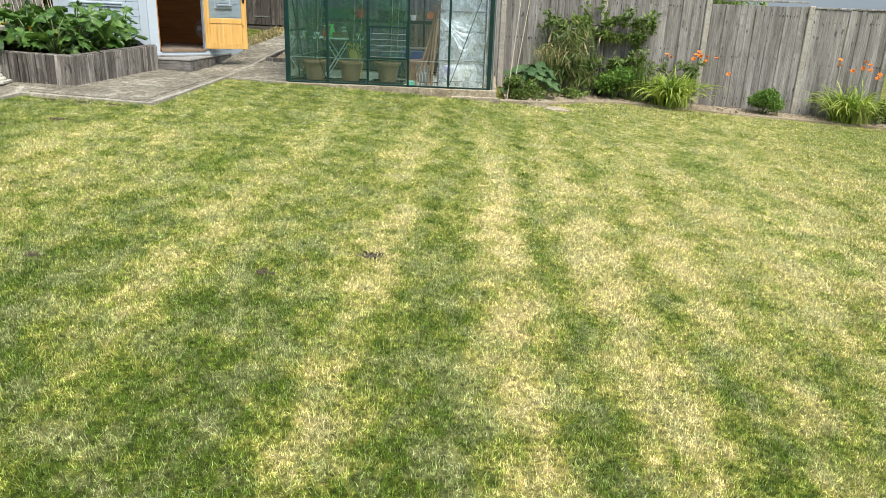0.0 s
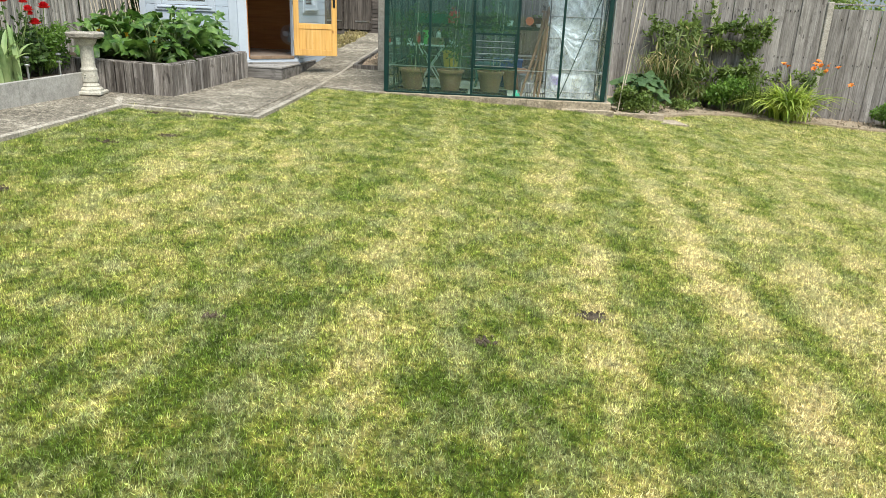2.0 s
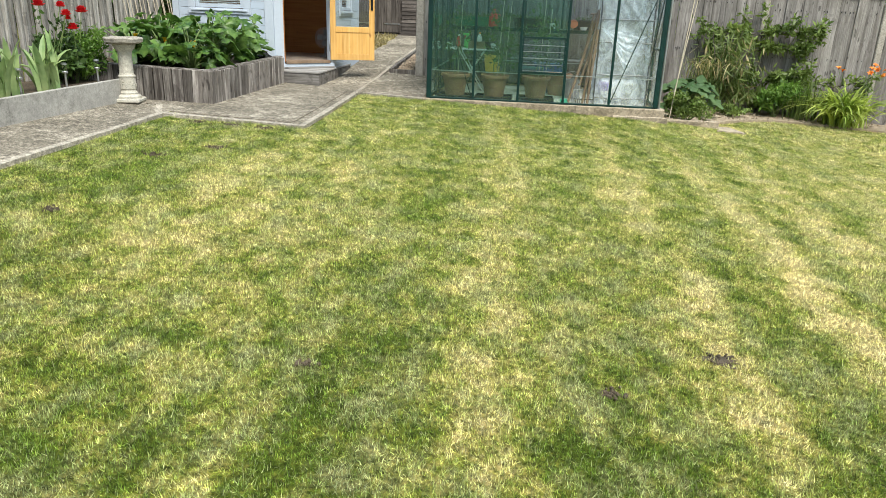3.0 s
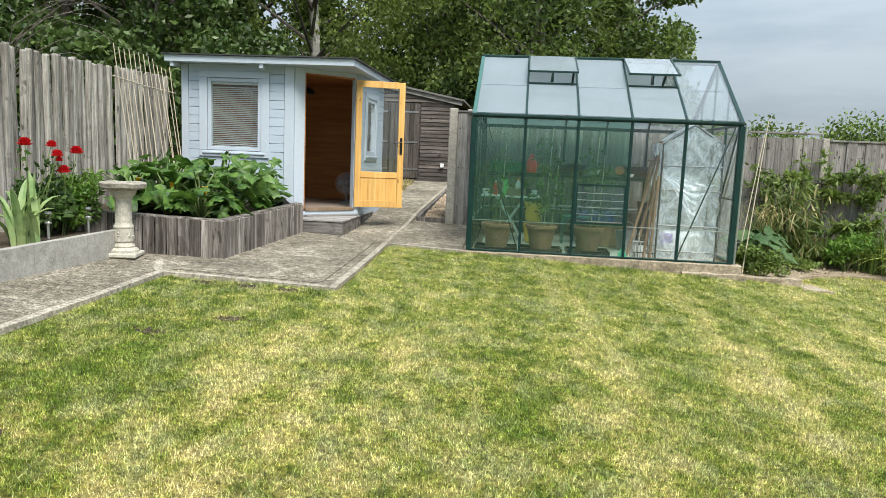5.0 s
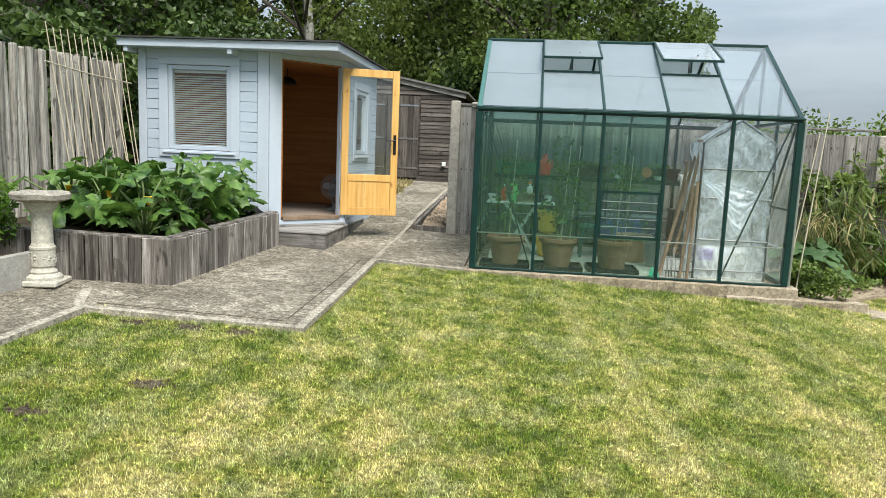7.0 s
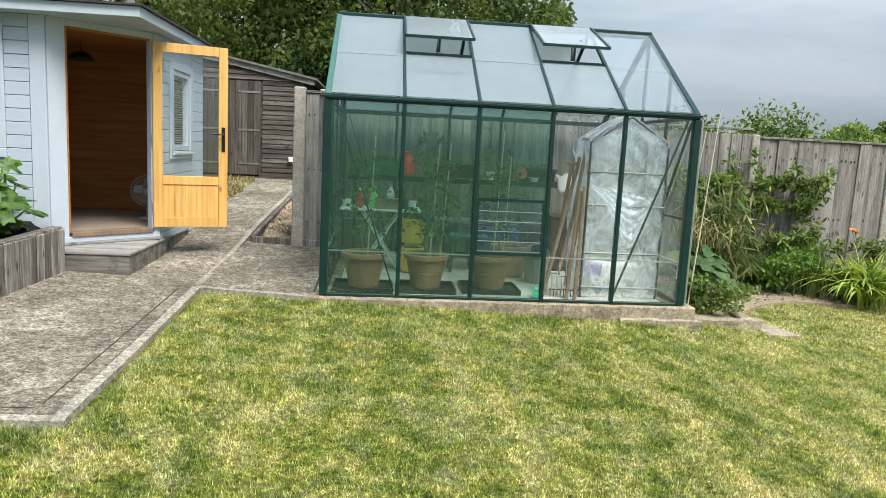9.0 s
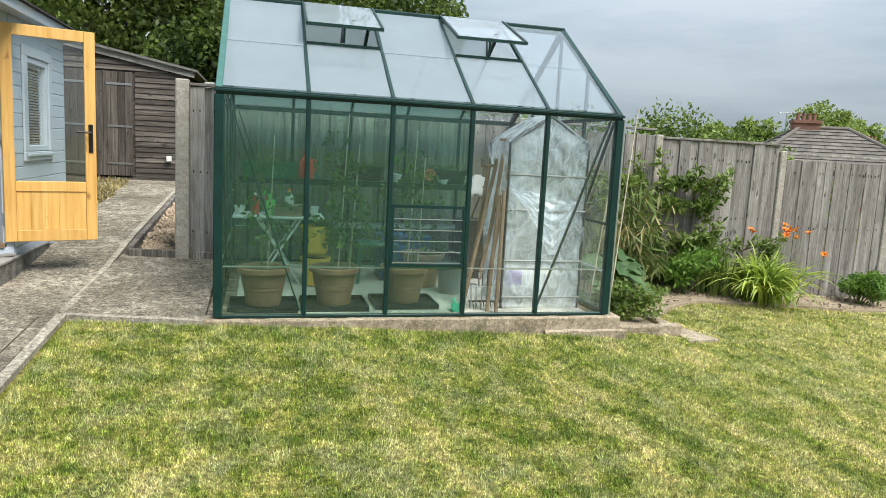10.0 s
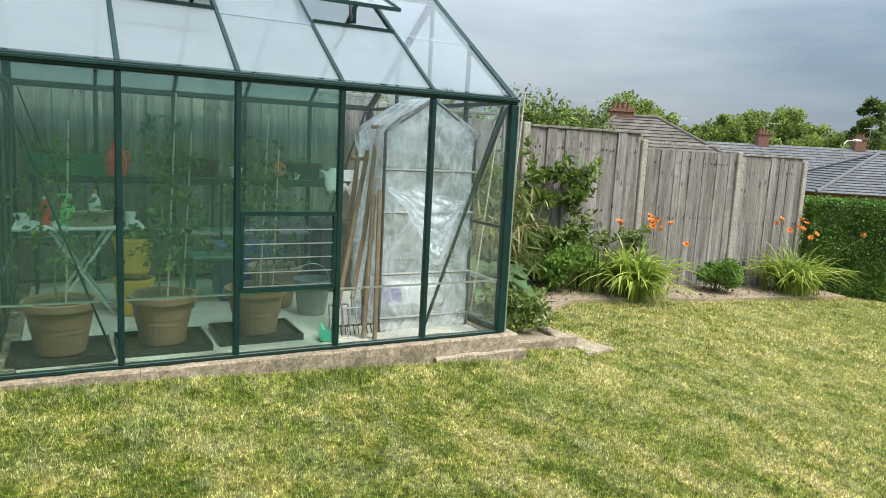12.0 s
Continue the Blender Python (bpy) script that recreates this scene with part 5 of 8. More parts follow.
def raised_bed():
    t = thing("raised_bed", (0, 0, 0), 0, "raised vegetable bed of weathered upright boards", "planter")
    corner, left, back = Vector((-4.785, 9.03)), Vector((-6.5, 8.62)), Vector((-4.69, 11.27))
    boards = [mesh_of("board", box(-w / 2, w / 2, -0.018, 0.018, 0, 0.395, 0.006), M_SLEEPER) for w in (0.098, 0.106, 0.114)]
    for a, b, off in ((left, corner, 0), (corner, back, 0)):
        d = b - a
        n = round(d.length / 0.113)
        ang = math.degrees(math.atan2(d.y, d.x))
        for i in range(n):
            p = a + d * ((i + 0.5) / n)
            ob = part("board", boards[int(RNG.integers(3))], M_SLEEPER, t)
            ob.matrix_basis = pose(p.x, p.y, lawn_z(p.x, p.y) - 0.0 + RNG.uniform(-0.004, 0.004), RNG.uniform(-0.6, 0.6), RNG.uniform(-0.5, 0.5), ang + RNG.uniform(-1.5, 1.5))
    for a, b in ((left, corner), (corner, back)):
        d = (b - a).normalized()
        s = Vector((-d.y, d.x))
        zt = 0.392
        p, q = a + s * 0.045, b + s * 0.045
        part("capping", bar((p.x, p.y, lawn_z(p.x, p.y) + zt), (q.x, q.y, lawn_z(q.x, q.y) + zt), 0.10, 0.028, 0.006), M_SLEEPER, t)
    part("corner_post", worn_block(corner.x - 0.05, corner.x + 0.012, corner.y - 0.014, corner.y + 0.05, lawn_z(corner.x, corner.y), lawn_z(corner.x, corner.y) + 0.394, 0.004), M_SLEEPER, t)
    soil = part("bed_soil", prism([(-4.84, 9.07), (-4.75, 11.25), (-6.5, 11.25), (-6.5, 8.72)], 0.1, lambda x, y: lawn_z(x, y) + 0.33), M_SOIL)
    tagged(soil, "dark compost inside the raised bed", "soil", kind="structure")


raised_bed()


def bird_bath(x, y):
    t = thing("bird_bath", (x, y, lawn_z(x, y) + 0.018), 12, "pale carved stone bird bath on the path", "bird bath")
    t.scale = (1.0, 1.0, 0.9)
    bm = box(-0.15, 0.15, -0.15, 0.15, 0, 0.05, 0.012)
    part("plinth", bm, M_STONE, t)
    bm = lathe([(0.135, 0.05), (0.135, 0.075), (0.12, 0.09), (0.095, 0.10), (0.10, 0.115), (0.088, 0.135), (0.08, 0.15), (0.088, 0.165), (0.088, 0.30), (0.092, 0.31), (0.092, 0.325), (0.083, 0.335),
                (0.076, 0.36), (0.073, 0.58), (0.080, 0.62), (0.105, 0.655), (0.12, 0.69), (0.125, 0.71)], 20)
    part("pedestal", bm, M_STONE, t, smooth=False)
    rel = bmesh.new()
    for k in range(26):
        a, z = RNG.uniform(0, 6.283), RNG.uniform(0.18, 0.29)
        bmesh.ops.create_icosphere(rel, subdivisions=1, radius=RNG.uniform(0.007, 0.014), matrix=Matrix.Translation((0.086 * math.cos(a), 0.086 * math.sin(a), z)))
    part("carved_relief", rel, M_STONE, t, smooth=True)["kind"] = "stuff"
    bm = bmesh.new()
    prof = [(0.10, 0.70), (0.17, 0.715), (0.205, 0.735), (0.212, 0.775), (0.20, 0.79), (0.175, 0.785), (0.15, 0.755), (0.05, 0.745)]
    rings = []
    for r, z in prof:
        rings.append([bm.verts.new((r * (1 + 0.035 * math.cos(8 * a)) * math.cos(a), r * (1 + 0.035 * math.cos(8 * a)) * math.sin(a), z + 0.004 * math.sin(5 * a + 9 * r))) for a in np.linspace(0, 2 * math.pi, 32, endpoint=False)])
    for r0, r1 in zip(rings, rings[1:]):
        for j in range(32):
            bm.faces.new((r0[j], r0[(j + 1) % 32], r1[(j + 1) % 32], r1[j]))
    bm.faces.new(rings[0][::-1])
    bm.faces.new(rings[-1])
    part("bowl", bm, concrete_material("lichened_stone_bowl", (0.16, 0.145, 0.12), (0.32, 0.30, 0.26), (0.46, 0.44, 0.38), 0.4), t, "lichen-darkened scalloped bowl")


bird_bath(-5.60, 8.62)


def courgette(x, y, n, size, seed):
    """A sprawling courgette: hollow stalks that carry broad lobed leaves."""
    rng = np.random.default_rng(seed)
    z = lawn_z(x, y) + 0.33
    t = thing("courgette_plant", (x, y, z), 0, "leafy courgette plant with large lobed leaves", "plant", "courgettes in the raised bed")
    for i in range(n):
        a = i * 2.399 + rng.uniform(-0.3, 0.3)
        f = i / n
        ln = rng.uniform(0.32, 0.56) * (0.85 + 0.2 * (1 - f))
        lift = 0.12 + 1.05 * f
        tip = Vector((math.cos(a) * ln * (1.05 - 0.75 * f), math.sin(a) * ln * (1.05 - 0.75 * f), ln * lift * 1.12 + 0.05))
        lx, ly = x + tip.x, y + tip.y
        tip.x += max(0.0, -6.45 - lx) - max(0.0, lx + 4.98)
        tip.y += max(0.0, 9.08 - ly) - max(0.0, ly - 11.3)
        mid = Vector((tip.x * 0.45, tip.y * 0.45, tip.z * 0.72))
        bm = rod([(0, 0, 0), mid, tip], [0.014, 0.011, 0.007], 6)
        stalk = part("stalk", bm, M_STEM, t, smooth=True)
        bm = bmesh.new()
        out = Vector((math.cos(a), math.sin(a), rng.uniform(-0.8, 0.5)))
        up = Vector((-math.cos(a) * rng.uniform(-0.3, 0.9) + rng.normal() * 0.4, -math.sin(a) * rng.uniform(-0.3, 0.9) + rng.normal() * 0.4, 0.9))
        lobed_leaf(bm, tip, out, up, size * rng.uniform(0.75, 1.25) * (1.1 - 0.3 * f), rng)
        part("leaf", bm, L_COURG, stalk, smooth=True)
    if seed % 2:
        bm = bmesh.new()
        for k in range(5):
            a = k * 1.257
            strap(bm, (0.12, -0.16, 0.30), a, 0.11, 0.045, 0.45, 0.9, 4)
        part("flower", bm, M_PETALY, t, "yellow trumpet flower")


for i, (cx, cy, n, s) in enumerate(((-5.55, 9.40, 28, 0.22), (-5.15, 9.85, 28, 0.21), (-5.85, 10.0, 28, 0.22), (-5.25, 10.55, 28, 0.22), (-5.95, 9.45, 14, 0.16), (-4.98, 10.95, 15, 0.16), (-5.15, 9.3, 18, 0.15))):
    courgette(cx, cy, n, s, 31 + i)


def rose_bush(x, y, heads, seed):
    rng = np.random.default_rng(seed)
    z = lawn_z(-5.7, y) + 0.22
    t = thing("rose_bush", (x, y, z), 0, "rose bush with deep red double flowers", "plant", "planter roses")
    pts = []
    for hx, hy, hz, hs in heads:
        hs *= 1.2
        tip = Vector((hx - x, hy - y, hz - z))
        mid = Vector((tip.x * 0.6 + rng.uniform(-0.05, 0.05), tip.y * 0.6, tip.z * 0.5))
        part("stem", rod([(tip.x * 0.15, tip.y * 0.15, 0), mid, tip], [0.007, 0.006, 0.004], 6), M_STEM, t)
        bm = bmesh.new()
        for ring, (nn, r, sz, lift) in enumerate(((6, 0.005, 0.020, 1.2), (7, 0.013, 0.026, 1.1), (8, 0.020, 0.030, 0.9), (8, 0.022, 0.030, 0.5))):
            for k in range(nn):
                a = k * 2 * math.pi / nn + ring * 0.4
                o = Vector((math.cos(a), math.sin(a), 0))
                s = Vector((-o.y, o.x, 0))
                b = tip + o * r * hs + Vector((0, 0, (0.012, 0.004, -0.008, -0.02)[ring] * hs))
                u = (o * (1 - abs(lift) * 0.6) + Vector((0, 0, lift))).normalized()
                e = sz * hs
                q = [bm.verts.new(b - s * e * 0.5), bm.verts.new(b + s * e * 0.5), bm.verts.new(b + s * e * 0.6 + u * e * 0.7), bm.verts.new(b + u * e + o * e * 0.15), bm.verts.new(b - s * e * 0.6 + u * e * 0.7)]
                bm.faces.new(q)
        part("flower", bm, M_PETALR, t, "deep red double rose")
        for k in range(38):
            f = rng.uniform(0.15, 0.93)
            pts.append(Vector((0, 0, 0)).lerp(tip, f) + Vector(rng.normal(size=3) * 0.055 * (1.3 - f)))
    me = leaves_mesh("foliage", np.array([tuple(p) for p in pts]), 0.038, L_ROSE, 1.6, rng=rng)
    part("foliage", me, L_ROSE, t, "dark green rose leaves")


rose_bush(-6.12, 7.95, [(-6.12, 8.0, 1.16, 1.15), (-6.05, 8.25, 1.15, 0.95), (-5.95, 8.2, 1.02, 0.7), (-5.93, 8.15, 1.07, 1.0)], 5)
rose_bush(-6.05, 8.35, [(-5.98, 8.5, 1.10, 1.2), (-5.92, 8.22, 0.93, 1.1)], 6)


def leafy_shrub(name, x, y, z, rx, ry, h, n, leaf, mat, label, seed, long=1.7, category="shrub", group="", clumps=9, stems=7):
    """A shrub: branching stems and a crown of leaf clumps."""
    rng = np.random.default_rng(seed)
    t = thing(name, (x, y, z), 0, label, category, group)
    cen, rad = [], []
    for k in range(clumps):
        a, r = rng.uniform(0, 6.283), math.sqrt(rng.random()) * 0.65
        cen.append((rx * r * math.cos(a), ry * r * math.sin(a), h * rng.uniform(0.3, 0.78)))
        rad.append((rx * rng.uniform(0.3, 0.5), ry * rng.uniform(0.3, 0.5), h * rng.uniform(0.18, 0.3)))
    bm = bmesh.new()
    for k in range(stems):
        c = Vector(cen[k % clumps])
        rod([(c.x * 0.15, c.y * 0.15, 0), (c.x * 0.6, c.y * 0.6, c.z * 0.5), tuple(c)], [0.009, 0.006, 0.003], 5, bm)
    part("branchwork", bm, M_STEM, t)
    pts = blob_points(n, cen, rad, rng, 0.35)
    pts[:, 2] = np.maximum(pts[:, 2], 0.01)
    part("foliage", leaves_mesh("foliage", pts, leaf, mat, long, rng=rng), mat, t)
    return t


leafy_shrub("peony_bush", -6.12, 8.25, lawn_z(-5.7, 8.2) + 0.2, 0.30, 0.34, 0.55, 900, 0.05, L_ROSE, "dark-leaved bushy plant in the planter", 8)
leafy_shrub("feathery_shrub", -6.15, 8.62, lawn_z(-5.7, 8.6) + 0.2, 0.34, 0.26, 0.62, 2600, 0.022, L_BUSH, "fine-leaved bright green shrub by the fence", 9, 2.6)
leafy_shrub("peony_bush", -6.25, 7.2, lawn_z(-5.7, 7.2) + 0.2, 0.25, 0.35, 0.5, 600, 0.05, L_ROSE, "dark-leaved bushy plant in the planter", 10)


def strap_clump(name, x, y, z, n, length, width, mat, label, seed, arch=(0.35, 1.0), category="plant", group="", spread=0.06):
    rng = np.random.default_rng(seed)
    t = thing(name, (x, y, z), 0, label, category, group)
    groups = 6
    for g in range(groups):
        bm = bmesh.new()
        for k in range(n // groups):
            a = rng.uniform(0, 6.283)
            strap(bm, (rng.normal() * spread, rng.normal() * spread, 0), a, length * rng.uniform(0.6, 1.1), width * rng.uniform(0.7, 1.2), rng.uniform(*arch), rng.uniform(0.8, 1.05))
        part("leaf_fan", bm, mat, t)
    return t


strap_clump("iris_clump", -5.93, 7.70, lawn_z(-5.7, 7.7) + 0.215, 24, 0.72, 0.075, L_IRIS, "broad sword-leaved iris clump in the planter", 12, (0.1, 0.75), spread=0.05)
strap_clump("iris_clump", -6.0, 7.2, lawn_z(-5.7, 7.2) + 0.215, 24, 0.68, 0.07, L_IRIS, "broad sword-leaved iris clump in the planter", 13, (0.1, 0.6), spread=0.05)
strap_clump("lily_clump", -5.95, 6.7, lawn_z(-5.7, 6.7) + 0.215, 36, 0.4, 0.025, L_STRAP, "low strap-leaved clump spilling over the wall", 14, (0.4, 1.0))


def solar_light(x, y):
    z = lawn_z(-5.7, y) + 0.2
    t = thing("solar_light", (x, y, z), 0, "small steel solar stake light in the soil", "garden light", "planter lights")
    part("stake", rod([(0, 0, 0), (0, 0, 0.2)], 0.011, 8), M_STEEL, t)
    part("lantern", lathe([(0.02, 0.2), (0.026, 0.205), (0.026, 0.275), (0.022, 0.28)], 12), G_CLEAR, t)
    part("collar", lathe([(0.027, 0.196), (0.029, 0.2), (0.029, 0.212), (0.0265, 0.216)], 12), M_STEEL, t)
    part("cap", lathe([(0.028, 0.28), (0.03, 0.285), (0.028, 0.30), (0.01, 0.303)], 12), M_STEEL, t)


for x, y in ((-5.83, 7.86), (-5.77, 8.33), (-5.90, 7.26)):
    solar_light(x, y)


def cane_frame():
    """Bamboo canes leaning on the fence beside the summerhouse."""
    t = thing("cane_trellis", (0, 0, 0), 0, "row of bamboo canes tied to a cross cane", "cane trellis")
    n = 13
    for i in range(n):
        f = i / (n - 1)
        y = 10.0 + 1.28 * f
        xb, xt = -6.32 + 0.04 * f, -6.50
        top = 2.26 - 0.08 * f + RNG.uniform(-0.05, 0.05)
        part("cane", rod([(xb + RNG.uniform(-0.03, 0.03), y + 0.12 + RNG.uniform(-0.06, 0.06), 0.42), (xt, y, top)], [0.0075, 0.005], 6), M_CANE, t)
    part("cross_cane", rod([(-6.47, 9.93, 1.93), (-6.45, 10.6, 1.88), (-6.44, 11.34, 1.86)], 0.007, 6), M_CANE, t)


cane_frame()

def plastic_sheet(x, y):
    """A crumpled scrap of black sheeting at the back of the bed."""
    bm = bmesh.new()
    g = 9
    z0 = lawn_z(x, y) + 0.335
    rows = [[bm.verts.new((x + 0.30 * i / g, y + 0.30 * j / g, z0 + 0.11 * max(0.0, math.sin(math.pi * i / g) * math.sin(math.pi * j / g)) + 0.05 * abs(noise.noise((i * 0.6, j * 0.6, 2.0))))) for i in range(g + 1)] for j in range(g + 1)]
    for j in range(g):
        for i in range(g):
            bm.faces.new((rows[j][i], rows[j][i + 1], rows[j + 1][i + 1], rows[j + 1][i]))
    bmesh.ops.solidify(bm, geom=bm.faces[:], thickness=0.003)
    ob = part("plastic_sheet", bm, M_BLACKP, None, smooth=False)
    tagged(ob, "crumpled black plastic sheet in the raised bed", "plastic sheet")


plastic_sheet(-5.06, 10.92)

# gravel between the kerb and the side fence, dry grass verge by the drive
gv = bmesh.new()
gpos = [(x, y) for x, y in zip(RNG.uniform(-3.34, -2.72, 1500), RNG.uniform(13.02, 16.5, 1500))]
for x, y in gpos:
    bmesh.ops.create_icosphere(gv, subdivisions=1, radius=RNG.uniform(0.012, 0.024), matrix=pose(x, y, drive_z(x, y) - 0.01, RNG.uniform(0, 90), RNG.uniform(0, 90), 0) @ Matrix.Diagonal((1.3, 1, 0.6, 1)))
tagged(part("gravel", gv, M_GRAVEL), "brown gravel strip beside the side fence", "gravel", kind="stuff")
tagged(part("gravel_bed", strip_of(lambda y: -3.44 + 0.02 * (y - 11.15), lambda y: -2.7, [12.99, 13.8, 14.6, 16.0, 18.0], lambda x, y: drive_z(x, y) - 0.015), M_SOIL), "earth under the gravel strip", "soil", kind="structure")
tagged(part("verge", strip_of(lambda y: -4.72, lambda y: -4.26, [13.95, 14.6, 16.0, 18.1], lambda x, y: drive_z(x, y) + 0.01), M_BARK), "dry stony verge beside the drive", "verge", kind="structure")
dg = np.column_stack([RNG.uniform(-4.7, -4.2, 1500), RNG.uniform(14, 18, 1500), np.zeros(1500)])
dg[:, 2] = [drive_z(x, y) for x, y, _ in dg]
tagged(new("dry_grass", leaves_mesh("dry_grass", dg, 0.03, L_DRY, 2.5, droop=(0, 0, 0.8))), "dry grass tufts beside the drive", "grass", kind="stuff")


# ---- inside the greenhouse ----
FL = 0.026


def plant_pot(x, y, z, r=0.20, h=0.31, mat=M_TERRA, label="large brown ribbed plant pot filled with compost", tray=True, group="tomato pots"):
    t = thing("plant_pot", (x, y, z + (0.03 if tray else 0.0)), 0, label, "pot", group)
    k = r / 0.20
    part("body", lathe([(0.135 * k, 0.0), (0.138 * k, 0.012), (0.155 * k, h * 0.4), (0.16 * k, h * 0.41), (0.162 * k, h * 0.5), (0.166 * k, h * 0.51), (0.182 * k, h - 0.05)], 28), mat, t, smooth=False)
    part("rim", lathe([(0.183 * k, h - 0.05), (0.205 * k, h - 0.045), (0.208 * k, h - 0.005), (0.20 * k, h), (0.186 * k, h - 0.004), (0.180 * k, h - 0.04)], 28), mat, t, smooth=False)
    part("compost", lathe([(0.17 * k, h - 0.06), (0.179 * k, h - 0.035), (0.08 * k, h - 0.03)], 20), M_SOIL, t)
    if tray:
        s = thing("drip_tray", (x, y, z), 0, "shallow black plastic tray under a pot", "tray", "pot trays")
        bm = box(-0.27, 0.27, -0.22, 0.22, 0, 0.012)
        for b in ((-0.27, 0.27, -0.22, -0.21, 0.0125, 0.045), (-0.27, 0.27, 0.21, 0.22, 0.0125, 0.045), (-0.27, -0.26, -0.209, 0.209, 0.0125, 0.045), (0.26, 0.27, -0.209, 0.209, 0.0125, 0.045)):
            box(*b, bm=bm)
        part("tray_body", bm, M_BLACKP, s)


def tomato(x, y, z, h, seed):
    rng = np.random.default_rng(seed)
    t = thing("tomato_plant", (x, y, z), 0, "tall staked tomato plant with sparse leaves", "plant", "tomato plants")
    part("cane", rod([(0.03, 0.02, -0.05), (0.05 + rng.uniform(-0.04, 0.04), 0.02, h + 0.12)], [0.007, 0.005], 6), M_CANE, t)
    pts = [(0, 0, -0.04)]
    for i in range(1, 9):
        pts.append((0.03 * math.sin(i * 1.7 + seed), 0.02 * math.cos(i * 2.1), h * i / 8))
    part("stem", rod(pts, [0.008 - 0.0007 * i for i in range(9)], 6), M_STEM, t)
    leaf, twig = [], bmesh.new()
    for i in range(20):
        f = 0.18 + 0.8 * i / 20
        a = i * 2.4 + rng.uniform(-0.4, 0.4)
        ln = rng.uniform(0.16, 0.38) * (1.1 - 0.35 * f)
        p0 = Vector((0.02 * math.sin(f * 14 + seed), 0, h * f))
        p1 = p0 + Vector((math.cos(a) * ln * 0.6, math.sin(a) * ln * 0.6, 0.05))
        p2 = p0 + Vector((math.cos(a) * ln, math.sin(a) * ln, -0.02))
        rod([p0, p1, p2], [0.003, 0.0025, 0.0015], 4, twig)
        for k in range(11):
            g = rng.uniform(0.3, 1.05)
            q = p0.lerp(p1, min(1, g * 1.6)) if g < 0.6 else p1.lerp(p2, (g - 0.6) / 0.45)
            leaf.append(tuple(q + Vector(rng.normal(size=3) * 0.02)))
    part("stalk_growth", twig, M_STEM, t)
    part("foliage", leaves_mesh("foliage", np.array(leaf), 0.03, L_TOM, 1.8, rng=rng), L_TOM, t)


for i, (x, y, h) in enumerate(((-2.14, 11.42, 0.95), (-1.57, 11.46, 1.15), (-0.97, 11.52, 1.05))):
    plant_pot(x, y, FL)
    tomato(x, y, FL + 0.03 + 0.28, h, 40 + i)
    if i:
        tomato(x + 0.1, y + 0.05, FL + 0.03 + 0.28, h * 0.8, 50 + i)
plant_pot(-0.62, 12.35, FL, 0.21, 0.33, plain("faded_terracotta", (0.36, 0.20, 0.13), (0.46, 0.28, 0.19), 6, 0.8), "faded terracotta pot on the greenhouse floor", False)


def white_table(x, y):
    t = thing("folding_table", (x, y, FL), 0, "white folding table crowded with pots and bottles", "table")
    part("tabletop", box(-0.42, 0.42, -0.22, 0.22, 0.62, 0.645, 0.008), M_WHITEP, t)
    for s in (-1, 1):
        part("leg", rod([(-0.2, s * 0.18, 0), (0.2, s * 0.18, 0.62)], 0.011, 8), M_WHITEP, t)
        part("leg", rod([(0.2, s * 0.16, 0), (-0.2, s * 0.16, 0.62)], 0.011, 8), M_WHITEP, t)


white_table(-2.0, 12.55)


def bottle(name, x, y, z, r, h, mat, label, cap=M_WHITEP):
    t = thing(name, (x, y, z), 0, label, "bottle")
    part("body", lathe([(r * 0.95, 0), (r, 0.01), (r, h * 0.6), (r * 0.85, h * 0.72), (r * 0.36, h * 0.86), (r * 0.36, h * 0.9)], 16), mat, t, smooth=True)
    part("cap", lathe([(r * 0.42, h * 0.9), (r * 0.42, h), (r * 0.3, h + 0.003)], 12), cap, t)


def spray_bottle(x, y, z):
    t = thing("spray_bottle", (x, y, z), 0, "lime green trigger spray bottle", "bottle")
    part("body", lathe([(0.045, 0), (0.048, 0.01), (0.045, 0.13), (0.02, 0.17), (0.018, 0.19)], 14), M_LIME, t, smooth=True)
    part("trigger", box(-0.065, 0.03, -0.014, 0.014, 0.19, 0.225, 0.006), M_LIME, t)
    part("lever", bar((-0.03, 0, 0.19), (-0.05, 0, 0.14), 0.012, 0.012), M_RED, t)


TT = FL + 0.646
spray_bottle(-2.08, 12.45, TT)
bottle("red_bottle", -2.22, 12.5, TT, 0.035, 0.2, M_RED, "red feed bottle on the white table")
bottle("white_bottle", -1.9, 12.62, TT, 0.04, 0.24, M_WHITEP, "white bottle with an orange cap on the table", M_PETALO)


def small_pot(x, y, z, r, h, mat, label, rx=0):
    t = thing("small_pot", (x, y, z), 0, label, "pot", "small pots")
    m = pose(0, 0, r if rx else 0, rx)
    part("body", lathe([(r * 0.7, 0), (r * 0.95, h * 0.8)], 16), mat, t).matrix_basis = m
    part("rim", lathe([(r * 0.96, h * 0.8), (r * 1.05, h * 0.81), (r * 1.05, h), (r * 0.9, h), (r * 0.85, h * 0.6)], 16), mat, t).matrix_basis = m


for k, (dx, dy, m, lab) in enumerate(((-0.36, -0.05, M_WHITEP, "white plastic tub on the table"), (0.14, 0.02, M_WHITEP, "white plastic tub on the table"), (0.24, -0.08, M_BLACKP, "black seedling pot on the table"), (0.33, 0.05, M_WHITEP, "white plastic tub on the table"), (-0.02, 0.12, M_BLACKP, "black seedling pot on the table"))):
    small_pot(-2.0 + dx, 12.55 + dy, TT, 0.05, 0.08 + 0.012 * (k % 3), m, lab)
leafy_shrub("seedlings", -1.78, 12.5, TT + 0.06, 0.12, 0.1, 0.16, 220, 0.02, L_TOM, "small green seedlings on the table", 71, category="plant", clumps=4, stems=4)


